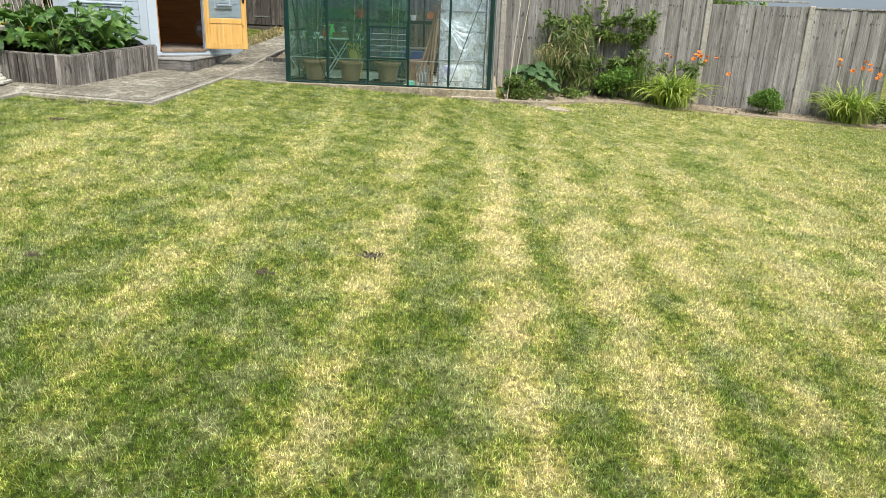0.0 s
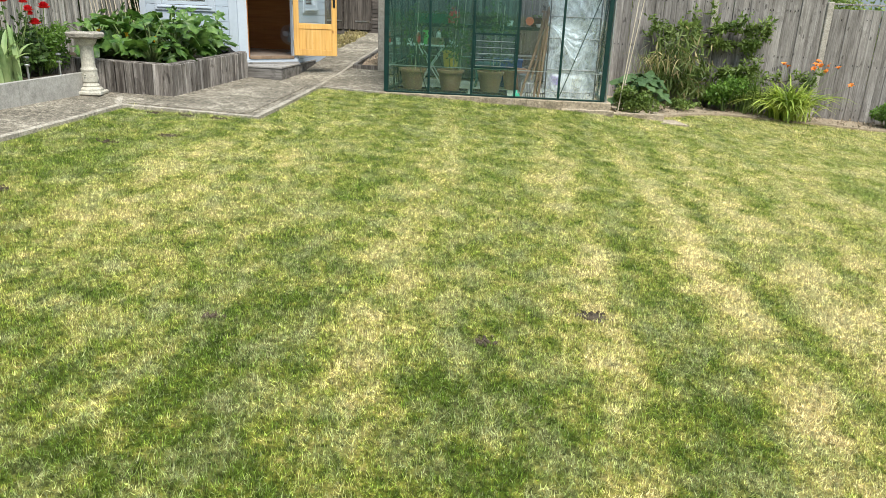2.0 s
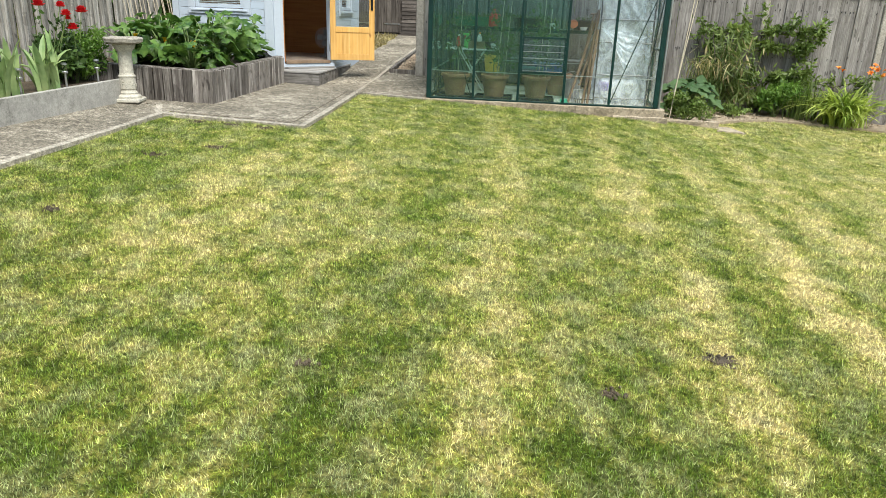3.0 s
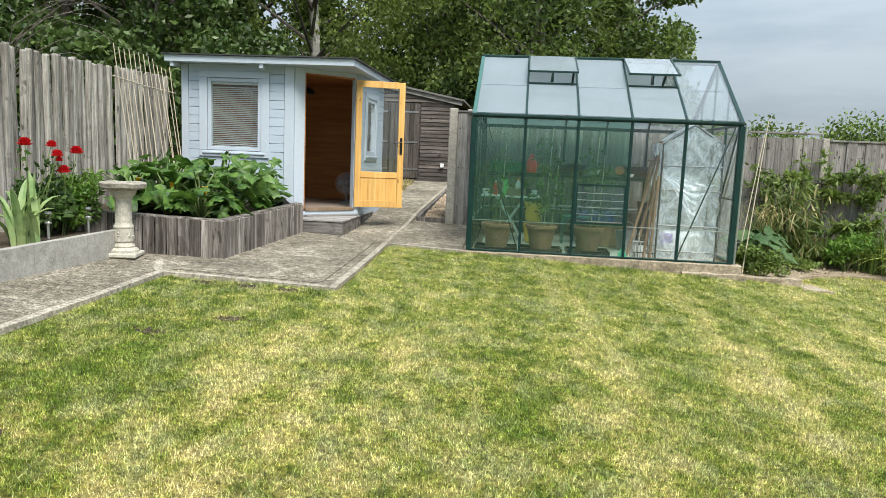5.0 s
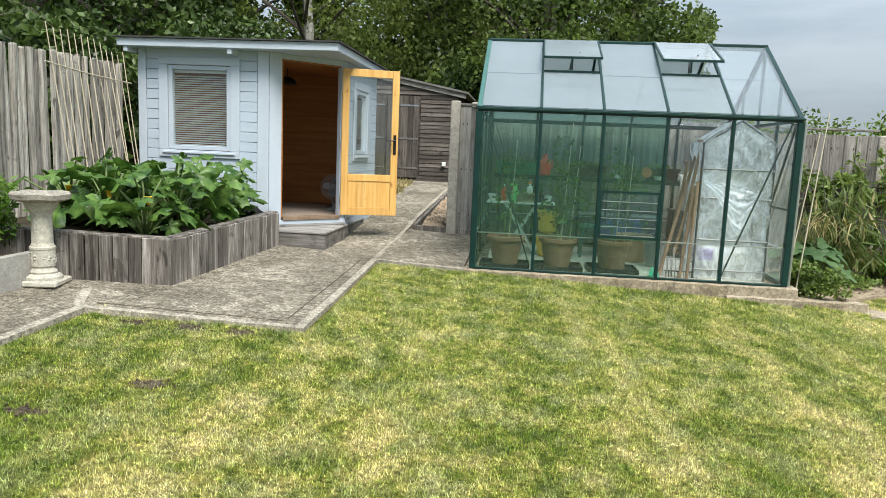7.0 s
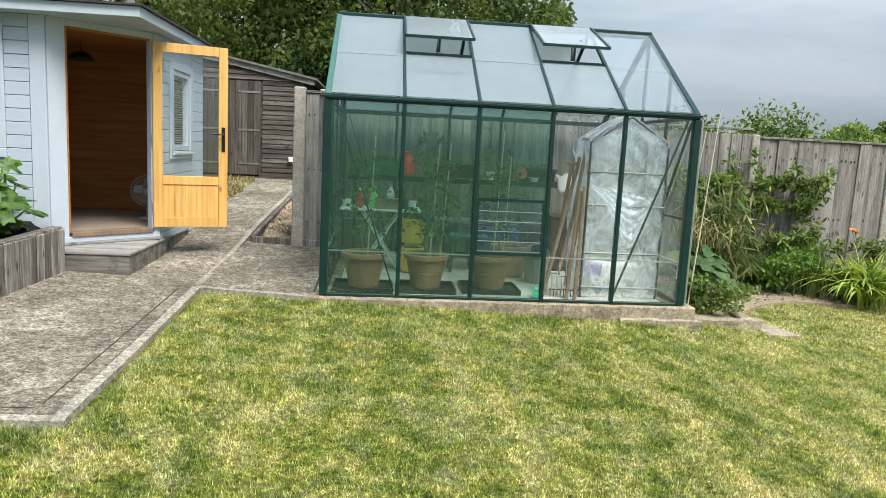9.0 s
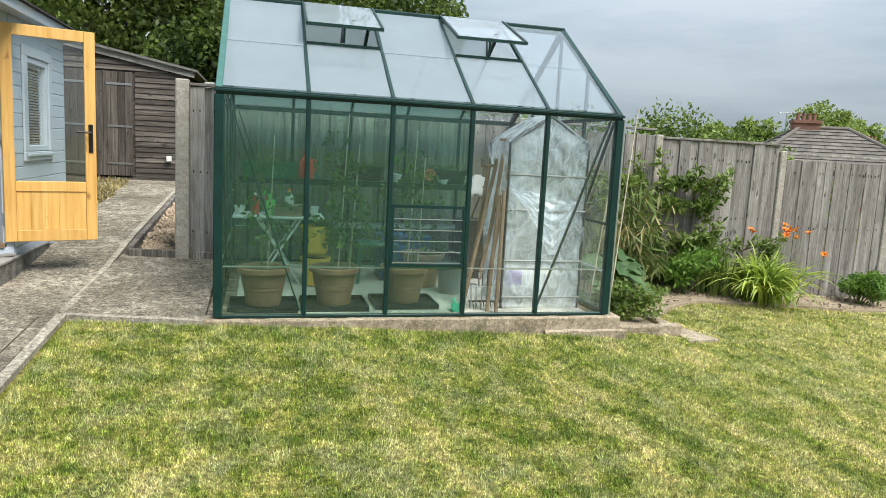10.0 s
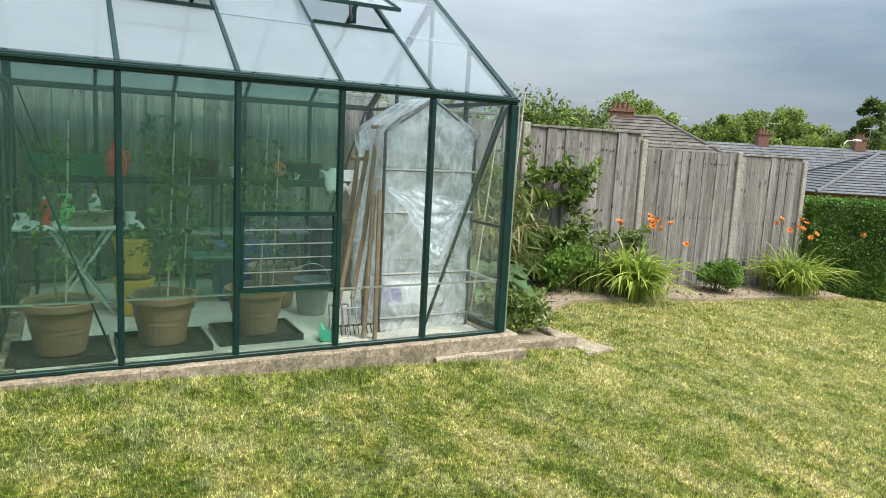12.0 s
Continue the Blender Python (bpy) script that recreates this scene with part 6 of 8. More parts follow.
def cardboard_box(x, y, z):
    t = thing("cardboard_box", (x, y, z), 8, "small open brown cardboard box on the table", "box")
    w, d, h = 0.13, 0.08, 0.1
    part("bottom", box(-w, w, -d, d, 0, 0.004), M_CARD, t)
    for b in ((-w, w, -d, -d + 0.004, 0.0045, h), (-w, w, d - 0.004, d, 0.0045, h), (-w, -w + 0.004, -d + 0.0045, d - 0.0045, 0.0045, h), (w - 0.004, w, -d + 0.0045, d - 0.0045, 0.0045, h)):
        part("side", box(*b), M_CARD, t)
    part("flap", bar((-w * 0.96, -d - 0.03, h + 0.015), (w * 0.96, -d - 0.03, h + 0.015), 0.06, 0.003), M_CARD, t)


cardboard_box(-1.93, 12.44, TT)


def staging():
    """Slatted green staging along the back glass."""
    t = thing("staging_bench", (0, 0, 0), 0, "dark green slatted staging along the back", "bench")
    for i in range(6):
        y = 13.06 + i * 0.075
        part("slat", box(-2.38, 0.55, y, y + 0.05, 0.975, 0.99), M_GREEN, t)
    part("front_rail", box(-2.38, 0.55, 13.035, 13.052, 0.935, 0.992), M_GREEN, t)
    for x in (-2.3, -0.9, 0.5):
        for y in (13.07, 13.47):
            part("leg", box(x - 0.012, x + 0.012, y - 0.012, y + 0.012, FL, 0.974), M_GREEN, t)
    part("lower_shelf", box(-1.4, 0.5, 13.07, 13.47, 0.5, 0.515), M_GREYP, t)


staging()
ST = 0.991


def trough(x, y, z, ln, mat, label):
    t = thing("seed_trough", (x, y, z), 0, label, "trough", "seed troughs")
    bm = bmesh.new()
    lo = [(-ln / 2 + 0.03, -0.07), (ln / 2 - 0.03, -0.07), (ln / 2 - 0.03, 0.07), (-ln / 2 + 0.03, 0.07)]
    hi = [(-ln / 2, -0.095), (ln / 2, -0.095), (ln / 2, 0.095), (-ln / 2, 0.095)]
    a, b = [bm.verts.new((*p, 0)) for p in lo], [bm.verts.new((*p, 0.15)) for p in hi]
    c = [bm.verts.new((p[0] * 0.97, p[1] * 0.85, 0.15)) for p in hi]
    d = [bm.verts.new((p[0] * 0.96, p[1] * 0.82, 0.11)) for p in hi]
    bm.faces.new(a[::-1])
    for r0, r1 in ((a, b), (b, c), (c, d)):
        for j in range(4):
            bm.faces.new((r0[j], r0[(j + 1) % 4], r1[(j + 1) % 4], r1[j]))
    bm.faces.new(d)
    part("trough_body", bm, mat, t)
    rim = part("rim", box(-ln / 2 - 0.008, ln / 2 + 0.008, -0.103, -0.0955, 0.13, 0.155), mat, t)
    rng = np.random.default_rng(int(abs(x * 100)))
    p = np.column_stack([rng.uniform(-ln / 2 + 0.05, ln / 2 - 0.05, 130), rng.uniform(-0.06, 0.06, 130), rng.uniform(0.12, 0.2, 130)])
    part("seedlings", leaves_mesh("seedlings", p, 0.02, L_TOM, rng=rng), L_TOM, t)


trough(-2.05, 13.2, ST, 0.62, M_GREENP, "green plastic trough of seedlings on the staging")
trough(-1.15, 13.28, ST, 0.5, M_BLACKP, "black plastic seed tray on the staging")
trough(-0.2, 13.25, ST, 0.45, M_BLACKP, "black plastic seed tray on the staging")


def watering_bottle(x, y, z):
    t = thing("red_container", (x, y, z), 0, "red plastic feed container with a handle", "container")
    part("body", lathe([(0.075, 0), (0.08, 0.01), (0.08, 0.15), (0.06, 0.2), (0.03, 0.225), (0.03, 0.25)], 16), M_RED, t, smooth=True)
    part("cap", lathe([(0.034, 0.25), (0.034, 0.275), (0.02, 0.28)], 12), M_RED, t)
    part("handle", rod([(0.05, 0, 0.2), (0.1, 0, 0.19), (0.1, 0, 0.1), (0.078, 0, 0.08)], 0.01, 8), M_RED, t)


watering_bottle(-1.72, 13.12, ST)
small_pot(-0.42, 13.12, ST, 0.065, 0.10, M_TERRAO, "orange clay pot lying on the staging", 70)
small_pot(-0.75, 13.2, ST, 0.055, 0.09, M_WHITEP, "white plastic tub on the staging")
small_pot(-0.25, 13.14, ST, 0.06, 0.05, M_WHITEP, "white plastic dish on the staging")
small_pot(0.3, 13.2, ST, 0.08, 0.1, M_BLACKP, "black seedling pot on the staging")


def stacked_planter(x, y):
    t = thing("stacked_planter", (x, y, FL), 0, "yellow stacking planter tubs, two tiers", "planter")
    for k, z in enumerate((0.0, 0.30)):
        part("tub", lathe([(0.09, z), (0.11, z + 0.02), (0.135, z + 0.24), (0.145, z + 0.245), (0.145, z + 0.27), (0.13, z + 0.27), (0.125, z + 0.24)], 18), M_YELLOW, t, smooth=False)
        part("compost", lathe([(0.1, z + 0.22), (0.126, z + 0.25), (0.05, z + 0.255)], 14), M_SOIL, t)
    part("stand", lathe([(0.05, 0.27), (0.05, 0.30)], 12), M_YELLOW, t)
    rng = np.random.default_rng(3)
    part("trailing_leaves", leaves_mesh("trailing_leaves", blob_points(160, [(0, 0, 0.6), (0.1, -0.08, 0.5)], [(0.14, 0.14, 0.06), (0.06, 0.06, 0.14)], rng), 0.03, L_TOM, rng=rng), L_TOM, t)


stacked_planter(-1.66, 12.35)


def stool(x, y):
    t = thing("step_stool", (x, y, FL), 0, "mint green plastic stool on the floor", "stool")
    part("seat", box(-0.2, 0.2, -0.15, 0.15, 0.36, 0.40, 0.012), M_GREENL, t)
    for sx in (-0.17, 0.17):
        for sy in (-0.12, 0.12):
            part("leg", bar((sx * 1.15, sy * 1.15, 0), (sx, sy, 0.36), 0.03, 0.03), M_GREENL, t)


stool(-1.05, 12.55)


def bucket(x, y):
    t = thing("bucket", (x, y, FL), 0, "grey plastic bucket with a wire handle", "bucket")
    part("body", lathe([(0.1, 0), (0.105, 0.01), (0.14, 0.26), (0.147, 0.262), (0.147, 0.275), (0.135, 0.275), (0.1, 0.02)], 20), M_GREYP, t)
    part("handle", rod([(0.14 * math.cos(a), 0.02, 0.26 + 0.13 * math.sin(a)) for a in np.linspace(0, math.pi, 12)], 0.004, 6), M_STEEL, t)


bucket(-0.42, 12.0)


def crate(x, y, w, d, h, mat, label):
    t = thing("storage_crate", (x, y, FL), 0, label, "crate")
    part("crate_body", box(-w / 2, w / 2, -d / 2, d / 2, 0, h, 0.01), mat, t)
    part("rim", box(-w / 2 - 0.012, w / 2 + 0.012, -d / 2 - 0.012, d / 2 + 0.012, h - 0.03, h + 0.002, 0.004), mat, t)


crate(-0.75, 12.75, 0.5, 0.35, 0.45, M_BLUEP, "blue plastic crate under the staging")
crate(0.05, 12.85, 0.35, 0.3, 0.62, M_BLACKP, "stack of black plastic trays")


def mint_trowel():
    t = thing("plastic_scoop", (-0.56, 11.2, FL), 0, "mint green plastic scoop on the floor", "scoop")
    t.scale = (1.0, 0.8, 0.5)
    bm = bmesh.new()
    r0 = [bm.verts.new((0.06 * math.sin(a), 0.0, 0.065 - 0.06 * math.cos(a))) for a in np.linspace(-1.2, 1.2, 9)]
    r1 = [bm.verts.new((0.045 * math.sin(a), 0.12, 0.15 - 0.045 * math.cos(a))) for a in np.linspace(-1.2, 1.2, 9)]
    for j in range(8):
        bm.faces.new((r0[j], r0[j + 1], r1[j + 1], r1[j]))
    bmesh.ops.solidify(bm, geom=bm.faces[:], thickness=0.004)
    part("blade", bm, M_TEAL, t)
    part("handle", rod([(0, 0.12, 0.11), (0, 0.2, 0.17)], 0.012, 8), M_TEAL, t)


mint_trowel()


def crumpled_sheet():
    """White cloth thrown over the end of the staging."""
    bm = bmesh.new()
    g = 14
    rows = []
    for j in range(g + 1):
        row = []
        for i in range(g + 1):
            u, v = i / g, j / g
            x, y = 0.0 + 0.42 * u, 12.98 + 0.3 * v
            z = 1.06 + 0.09 * noise.noise((u * 4, v * 4, 1.0)) + 0.05 * noise.noise((u * 9, v * 9, 4.0)) - 0.25 * max(0.0, 0.22 - v) * 3
            row.append(bm.verts.new((x, y - 0.03 * math.sin(9 * u), z)))
        rows.append(row)
    for j in range(g):
        for i in range(g):
            bm.faces.new((rows[j][i], rows[j][i + 1], rows[j + 1][i + 1], rows[j + 1][i]))
    bmesh.ops.solidify(bm, geom=bm.faces[:], thickness=0.004)
    ob = part("crumpled_cloth", bm, M_WHITEP, None, smooth=True)
    tagged(ob, "crumpled white cloth thrown over the staging", "cloth")


crumpled_sheet()


M_DARKG = plain("dark_grey_piping", (0.05, 0.06, 0.065), (0.10, 0.11, 0.12), 9, 0.5)


def mini_greenhouse(x0, x1, y0, y1):
    """Tubular shelf rack under a zipped clear cover, its flap hanging loose."""
    t = thing("plastic_mini_greenhouse", (x0, y0, FL), 0, "tubular plant rack under a crumpled clear cover", "plant rack")
    w, d, h, ap = x1 - x0, y1 - y0, 1.42, 1.66
    for px in (0, w):
        for py in (0, d):
            part("upright", rod([(px, py, 0), (px, py, h)], 0.011, 8), M_DARKG, t)
    for py in (0, d):
        part("top_arch", rod([(0, py, h), (w * 0.16, py, h + 0.10), (w / 2, py, ap), (w * 0.84, py, h + 0.10), (w, py, h)], 0.011, 8), M_DARKG, t)
    for z in (0.10, 0.42, 0.86, 1.16):
        sh = part("shelf", rod([(0, -0.02, z), (w, -0.02, z)], 0.011, 6), M_GREYP, t)
        part("shelf_bar", rod([(0, d, z), (w, d, z)], 0.007, 6), M_GREENL, sh)
        for k in range(9):
            part("shelf_wire", rod([(w * (k + 0.5) / 9, 0, z), (w * (k + 0.5) / 9, d, z)], 0.003, 5), M_GREENL, sh)

    def film(fn, gu, gv, name, lab=""):
        bm = bmesh.new()
        rows = [[bm.verts.new(fn(i / gu, j / gv)) for i in range(gu + 1)] for j in range(gv + 1)]
        for j in range(gv):
            for i in range(gu):
                bm.faces.new((rows[j][i], rows[j][i + 1], rows[j + 1][i + 1], rows[j + 1][i]))
        ob = part(name, bm, G_FLAP if name == "loose_flap" else G_FILM, t, lab, smooth=True)
        ob.visible_shadow = False

    def wob(a, b, k):
        return 0.03 * noise.noise((a * 3.2, b * 5.5, k)) + 0.02 * noise.noise((a * 7 + b * 5, b * 12, k + 3)) + 0.010 * abs(noise.noise((a * 16 - b * 14, b * 22, k + 6)))

    def topz(u):
        return h + (ap - h) * (1 - abs(u - 0.5) * 2) ** 0.8
    film(lambda u, v: (w * u, -0.014 + wob(u, v, 1), 0.01 + v * (topz(u) - 0.0)), 40, 70, "front_cover", "crumpled clear plastic front")
    film(lambda u, v: (w * u, d + 0.014 + wob(u, v, 5), 0.01 + v * topz(u)), 14, 20, "back_cover")
    for s, px in ((-1, 0.0), (1, w)):
        film(lambda u, v: (px + s * 0.014 + wob(u, v, 7 + s), d * u, 0.01 + v * h), 20, 44, "side_cover")
    film(lambda u, v: (w * u, d * v, topz(u) + 0.012 + wob(u, v, 11) * 0.5), 20, 8, "top_cover")
    film(lambda u, v: (w * (0.03 + 0.86 * u + 0.06 * v * math.sin(5 * u)), -0.03 - 0.06 * math.sin(math.pi * u) * v + 1.6 * wob(u * 2, v * 2, 13), 1.05 - 0.10 * u - v * (0.04 + 0.46 * math.sin(math.pi * u ** 1.4)) + 0.5 * wob(u * 1.5, v, 15)), 36, 30, "loose_flap", "loose crumpled flap of clear plastic")
    for px in (0.0, w):
        part("zip", rod([(px, -0.018, 0.02), (px, -0.018, h)], 0.008, 6), M_DARKG, t)
    part("zip", rod([(0, -0.018, h), (w / 2, -0.018, ap), (w, -0.018, h)], 0.009, 6), M_DARKG, t)


mini_greenhouse(-0.14, 0.58, 11.34, 11.86)
t_box = thing("compost_bag", (0.2, 11.6, FL + 0.11), 0, "white and purple compost bag on the rack", "bag")
bmx = box(-0.27, 0.27, -0.16, 0.16, 0, 0.22, 0.05)
part("bag_body", bmx, M_WHITEP, t_box)
part("printed_band", box(-0.272, -0.1, -0.162, 0.162, 0.06, 0.2, 0.02), plain("purple_print", (0.25, 0.18, 0.45), (0.32, 0.24, 0.52), 5, 0.5), t_box, "purple printed band")


def garden_tool(x, y, top, lean, head, label):
    """A long-handled tool leaning on the rack: fork, rake, spade or cane."""
    t = thing("garden_" + head, (x, y, FL), 0, label, "tool", "leaning tools")
    dx, dy, h = lean
    part("shaft", rod([(0, 0, 0.26 if head != "stake" else 0.0), (dx * 0.5, dy * 0.5, h * 0.5), (dx, dy, h)], 0.018, 8), M_ASH, t)
    if head == "fork":
        part("grip", rod([(dx - 0.05, dy, h), (dx + 0.05, dy, h)], 0.014, 8), M_ASH, t)
        bm = bmesh.new()
        rod([(-0.07, -0.01, 0.2), (0.07, -0.01, 0.2)], 0.008, 6, bm)
        for k in range(4):
            rod([(-0.07 + 0.047 * k, -0.01, 0.2), (-0.07 + 0.047 * k, -0.04, 0.1), (-0.07 + 0.047 * k, -0.02, 0.0)], [0.007, 0.006, 0.003], 6, bm)
        rod([(0, -0.01, 0.2), (0, 0, 0.32)], 0.01, 6, bm)
        part("tines", bm, M_GREYP, t)
    elif head == "spade":
        part("grip", rod([(dx - 0.05, dy, h), (dx + 0.05, dy, h)], 0.014, 8), M_ASH, t)
        part("blade", bar((0, 0, 0.0), (0.0, 0.01, 0.27), 0.15, 0.006, 0.002, up=(0, 1, 0)), M_DARKSTEEL, t)
    elif head == "rake":
        bm = rod([(-0.17, 0, 0.06), (0.17, 0, 0.06)], 0.008, 6)
        for k in range(11):
            rod([(-0.16 + 0.032 * k, 0, 0.06), (-0.16 + 0.032 * k, -0.03, 0.0)], 0.004, 5, bm)
        rod([(0, 0, 0.06), (0, 0, 0.28)], 0.01, 6, bm)
        part("tines", bm, M_DARKSTEEL, t)


garden_tool(-0.36, 11.30, 1.5, (0.24, 0.22, 1.45), "fork", "garden fork with a worn ash handle")
garden_tool(-0.30, 11.22, 1.0, (0.10, 0.14, 0.98), "stake", "brown wooden stake leaning on the rack")
garden_tool(-0.26, 11.35, 1.4, (0.18, 0.2, 1.32), "rake", "garden rake leaning against the rack")
garden_tool(-0.42, 11.42, 1.2, (0.20, 0.22, 1.22), "fork", "garden fork with a worn ash handle")
garden_tool(-0.24, 11.16, 1.0, (0.07, 0.17, 1.02), "stake", "brown wooden stake leaning on the rack")
garden_tool(-0.50, 11.30, 1.3, (0.34, 0.3, 1.28), "stake", "brown wooden stake leaning on the rack")


# ---- right border ----
def border_bed():
    pts = [(0.95, 11.35), (1.35, 11.25), (1.75, 11.9), (2.3, 12.5), (2.9, 12.92), (4.5, 13.0), (5.2, 12.93), (6.3, 13.05), (7.3, 13.05), (8.3, 13.1), (8.3, 13.79), (0.9, 13.79)]
    ob = part("border_soil", prism(pts, lambda x, y: lawn_z(x, y) - 0.05, lambda x, y: lawn_z(x, y) + 0.025), M_BARK)
    tagged(ob, "bare soil and bark in the border", "soil", kind="structure")
    n = 2600
    xs, ys = RNG.uniform(1.5, 8.2, n), RNG.uniform(12.4, 13.76, n)
    keep = ys > np.interp(xs, [p[0] for p in pts[:10]], [p[1] for p in pts[:10]]) + 0.03
    p = np.column_stack([xs, ys, np.zeros(n)])[keep]
    p[:, 2] = [lawn_z(x, y) + 0.028 for x, y, _ in p]
    tagged(new("bark_chips", leaves_mesh("bark_chips", p, 0.03, M_BARK, 1.5, up=2.0, fold=0.1)), "bark chippings and dead leaves in the border", "mulch", kind="stuff")


border_bed()


def edging_blocks():
    t = thing("edging_blocks", (0, 0, 0), 0, "low weathered concrete blocks edging the bed", "edging")
    for a, b, y in ((0.86, 1.40, 11.13), (1.41, 1.62, 11.16)):
        ob = part("block", worn_block(a, b, y, y + 0.10, -0.34, -0.125), M_PLINTH, t)
        ob.matrix_basis = pose(0, 0.09, 0)
    ob = part("block", worn_block(1.52, 1.62, 11.27, 11.75, -0.36, -0.15), M_PLINTH, t)
    ob.matrix_basis = pose(0, 0.09, 0)
    s = part("paving_stone", prism([(1.55, 11.02), (1.98, 11.18), (1.84, 11.55), (1.62, 11.42)], lambda x, y: lawn_z(x, y) - 0.03, lambda x, y: lawn_z(x, y) + 0.010), M_PLINTH)
    tagged(s, "pale irregular paving stone in the lawn", "paving stone")


edging_blocks()


def lily_stems(x, y, z, heads, seed):
    rng = np.random.default_rng(seed)
    t = thing("daylily_flowers", (x, y, z), 0, "orange daylily flowers on tall thin stems", "flowers", "daylilies")
    for hx, hy, hz in heads:
        tip = Vector((hx - x, hy - y, hz - z))
        part("stem", rod([(tip.x * 0.2, tip.y * 0.2, 0), (tip.x * 0.5, tip.y * 0.5, tip.z * 0.6), tip], [0.005, 0.004, 0.003], 5), M_STEM, t)
        bm = bmesh.new()
        a0 = rng.uniform(0, 6.28)
        tilt = Matrix.Rotation(rng.uniform(0.3, 1.2), 4, "X") @ Matrix.Rotation(a0, 4, "Z")
        for k in range(6):
            a = a0 + k * math.pi / 3
            strap(bm, (0, 0, 0), a, 0.088, 0.032, 0.85, 0.85, 4)
        bmesh.ops.transform(bm, matrix=Matrix.Translation(tip) @ Matrix.Rotation(rng.uniform(0.2, 1.3), 4, Vector((math.cos(a0), math.sin(a0), 0))), verts=bm.verts[:])
        part("flower", bm, M_PETALO, t, "orange trumpet flower")


def zs(x, y):
    return lawn_z(x, y) + 0.025


strap_clump("daylily_clump", 4.0, 13.12, zs(4.0, 13.12), 390, 0.92, 0.033, L_STRAP, "bright strap-leaved daylily clump in the border", 61, (0.4, 1.3), group="daylilies", spread=0.13)
strap_clump("daylily_clump", 3.45, 13.4, zs(3.45, 13.4), 110, 0.85, 0.02, L_SHRUB, "tall strap-leaved clump against the fence", 62, (0.15, 0.7), group="daylilies", spread=0.12)
strap_clump("daylily_clump", 7.25, 13.3, zs(7.25, 13.3), 300, 1.0, 0.03, L_STRAP, "large strap-leaved daylily clump by the hedge", 63, (0.45, 1.2), group="daylilies", spread=0.14)
lily_stems(4.15, 13.3, zs(4.15, 13.3), [(4.45 + a, 13.35 + b, c) for a, b, c in ((-0.56, 0.0, 0.54), (-0.48, 0.05, 0.50), (-0.05, 0.0, 0.55), (0.03, 0.05, 0.53), (0.08, 0.0, 0.57), (0.14, -0.05, 0.46), (0.2, 0.05, 0.54), (0.33, 0.0, 0.51), (0.57, -0.05, 0.24), (0.02, 0.1, 0.6), (-0.1, -0.1, 0.49))], 64)
lily_stems(7.4, 13.4, zs(7.4, 13.4), [(7.4 + a, 13.38 + b, c) for a, b, c in ((-0.44, 0.0, 0.56), (-0.4, 0.1, 0.48), (0.02, 0.0, 0.54), (0.08, -0.05, 0.49), (0.15, 0.05, 0.40), (0.3, 0.0, 0.27), (-0.15, 0.05, 0.38), (0.25, -0.1, 0.34), (0.9, -0.45, 0.36), (0.0, 0.05, 0.44))], 65)
leafy_shrub("rounded_bush", 5.75, 13.38, zs(5.75, 13.38), 0.40, 0.34, 0.52, 4200, 0.022, L_BUSH, "small rounded bright green bush in the border", 66, 2.2, clumps=14, stems=9)
leafy_shrub("leafy_shrub", 3.0, 13.3, zs(3.0, 13.3), 0.48, 0.36, 0.62, 1500, 0.04, L_BUSH, "broad-leaved green shrub below the fence", 67)
leafy_shrub("leafy_shrub", 2.15, 13.42, zs(2.15, 13.42), 0.42, 0.30, 0.85, 1500, 0.04, L_SHRUB, "dense green shrub against the fence", 68)
leafy_shrub("low_shrub", 1.25, 11.62, zs(1.25, 11.6), 0.36, 0.30, 0.42, 1500, 0.034, L_SHRUB, "low green shrub behind the edging blocks", 69)
leafy_shrub("low_shrub", 2.15, 12.8, zs(2.15, 12.8), 0.5, 0.25, 0.20, 700, 0.03, L_SHRUB, "low weedy ground cover in the border", 70)
leafy_shrub("low_shrub", 7.9, 13.5, zs(7.9, 13.5), 0.35, 0.25, 0.45, 700, 0.035, L_SHRUB, "dark shrub between the fence and hedge", 72)


def rhubarb(x, y):
    """A squash with very large leaves beside the greenhouse."""
    rng = np.random.default_rng(81)
    z = zs(x, y)
    t = thing("squash_plant", (x, y, z), 0, "squash plant with very large green leaves", "plant")
    for i in range(30):
        a = i * 2.399
        ln = 0.12 + 0.5 * ((i + 1) / 30) ** 0.7
        tip = Vector((math.cos(a) * ln * 0.62, math.sin(a) * ln * 0.55, 0.68 - 0.75 * ln * rng.uniform(0.6, 1.2)))
        stalk = part("stalk", rod([(0, 0, 0), (tip.x * 0.4, tip.y * 0.4, tip.z * 0.7), tip], [0.016, 0.012, 0.008], 6), M_STEM, t, smooth=True)
        bm = bmesh.new()
        lobed_leaf(bm, tip, (math.cos(a), math.sin(a) - 0.3, rng.uniform(-0.7, -0.1)), (0.5 * math.cos(a), 0.5 * math.sin(a) - 0.4, 1), rng.uniform(0.15, 0.22), rng, 3, 0.2)
        part("leaf", bm, L_SQUASH, stalk, smooth=True)


rhubarb(1.42, 12.35)


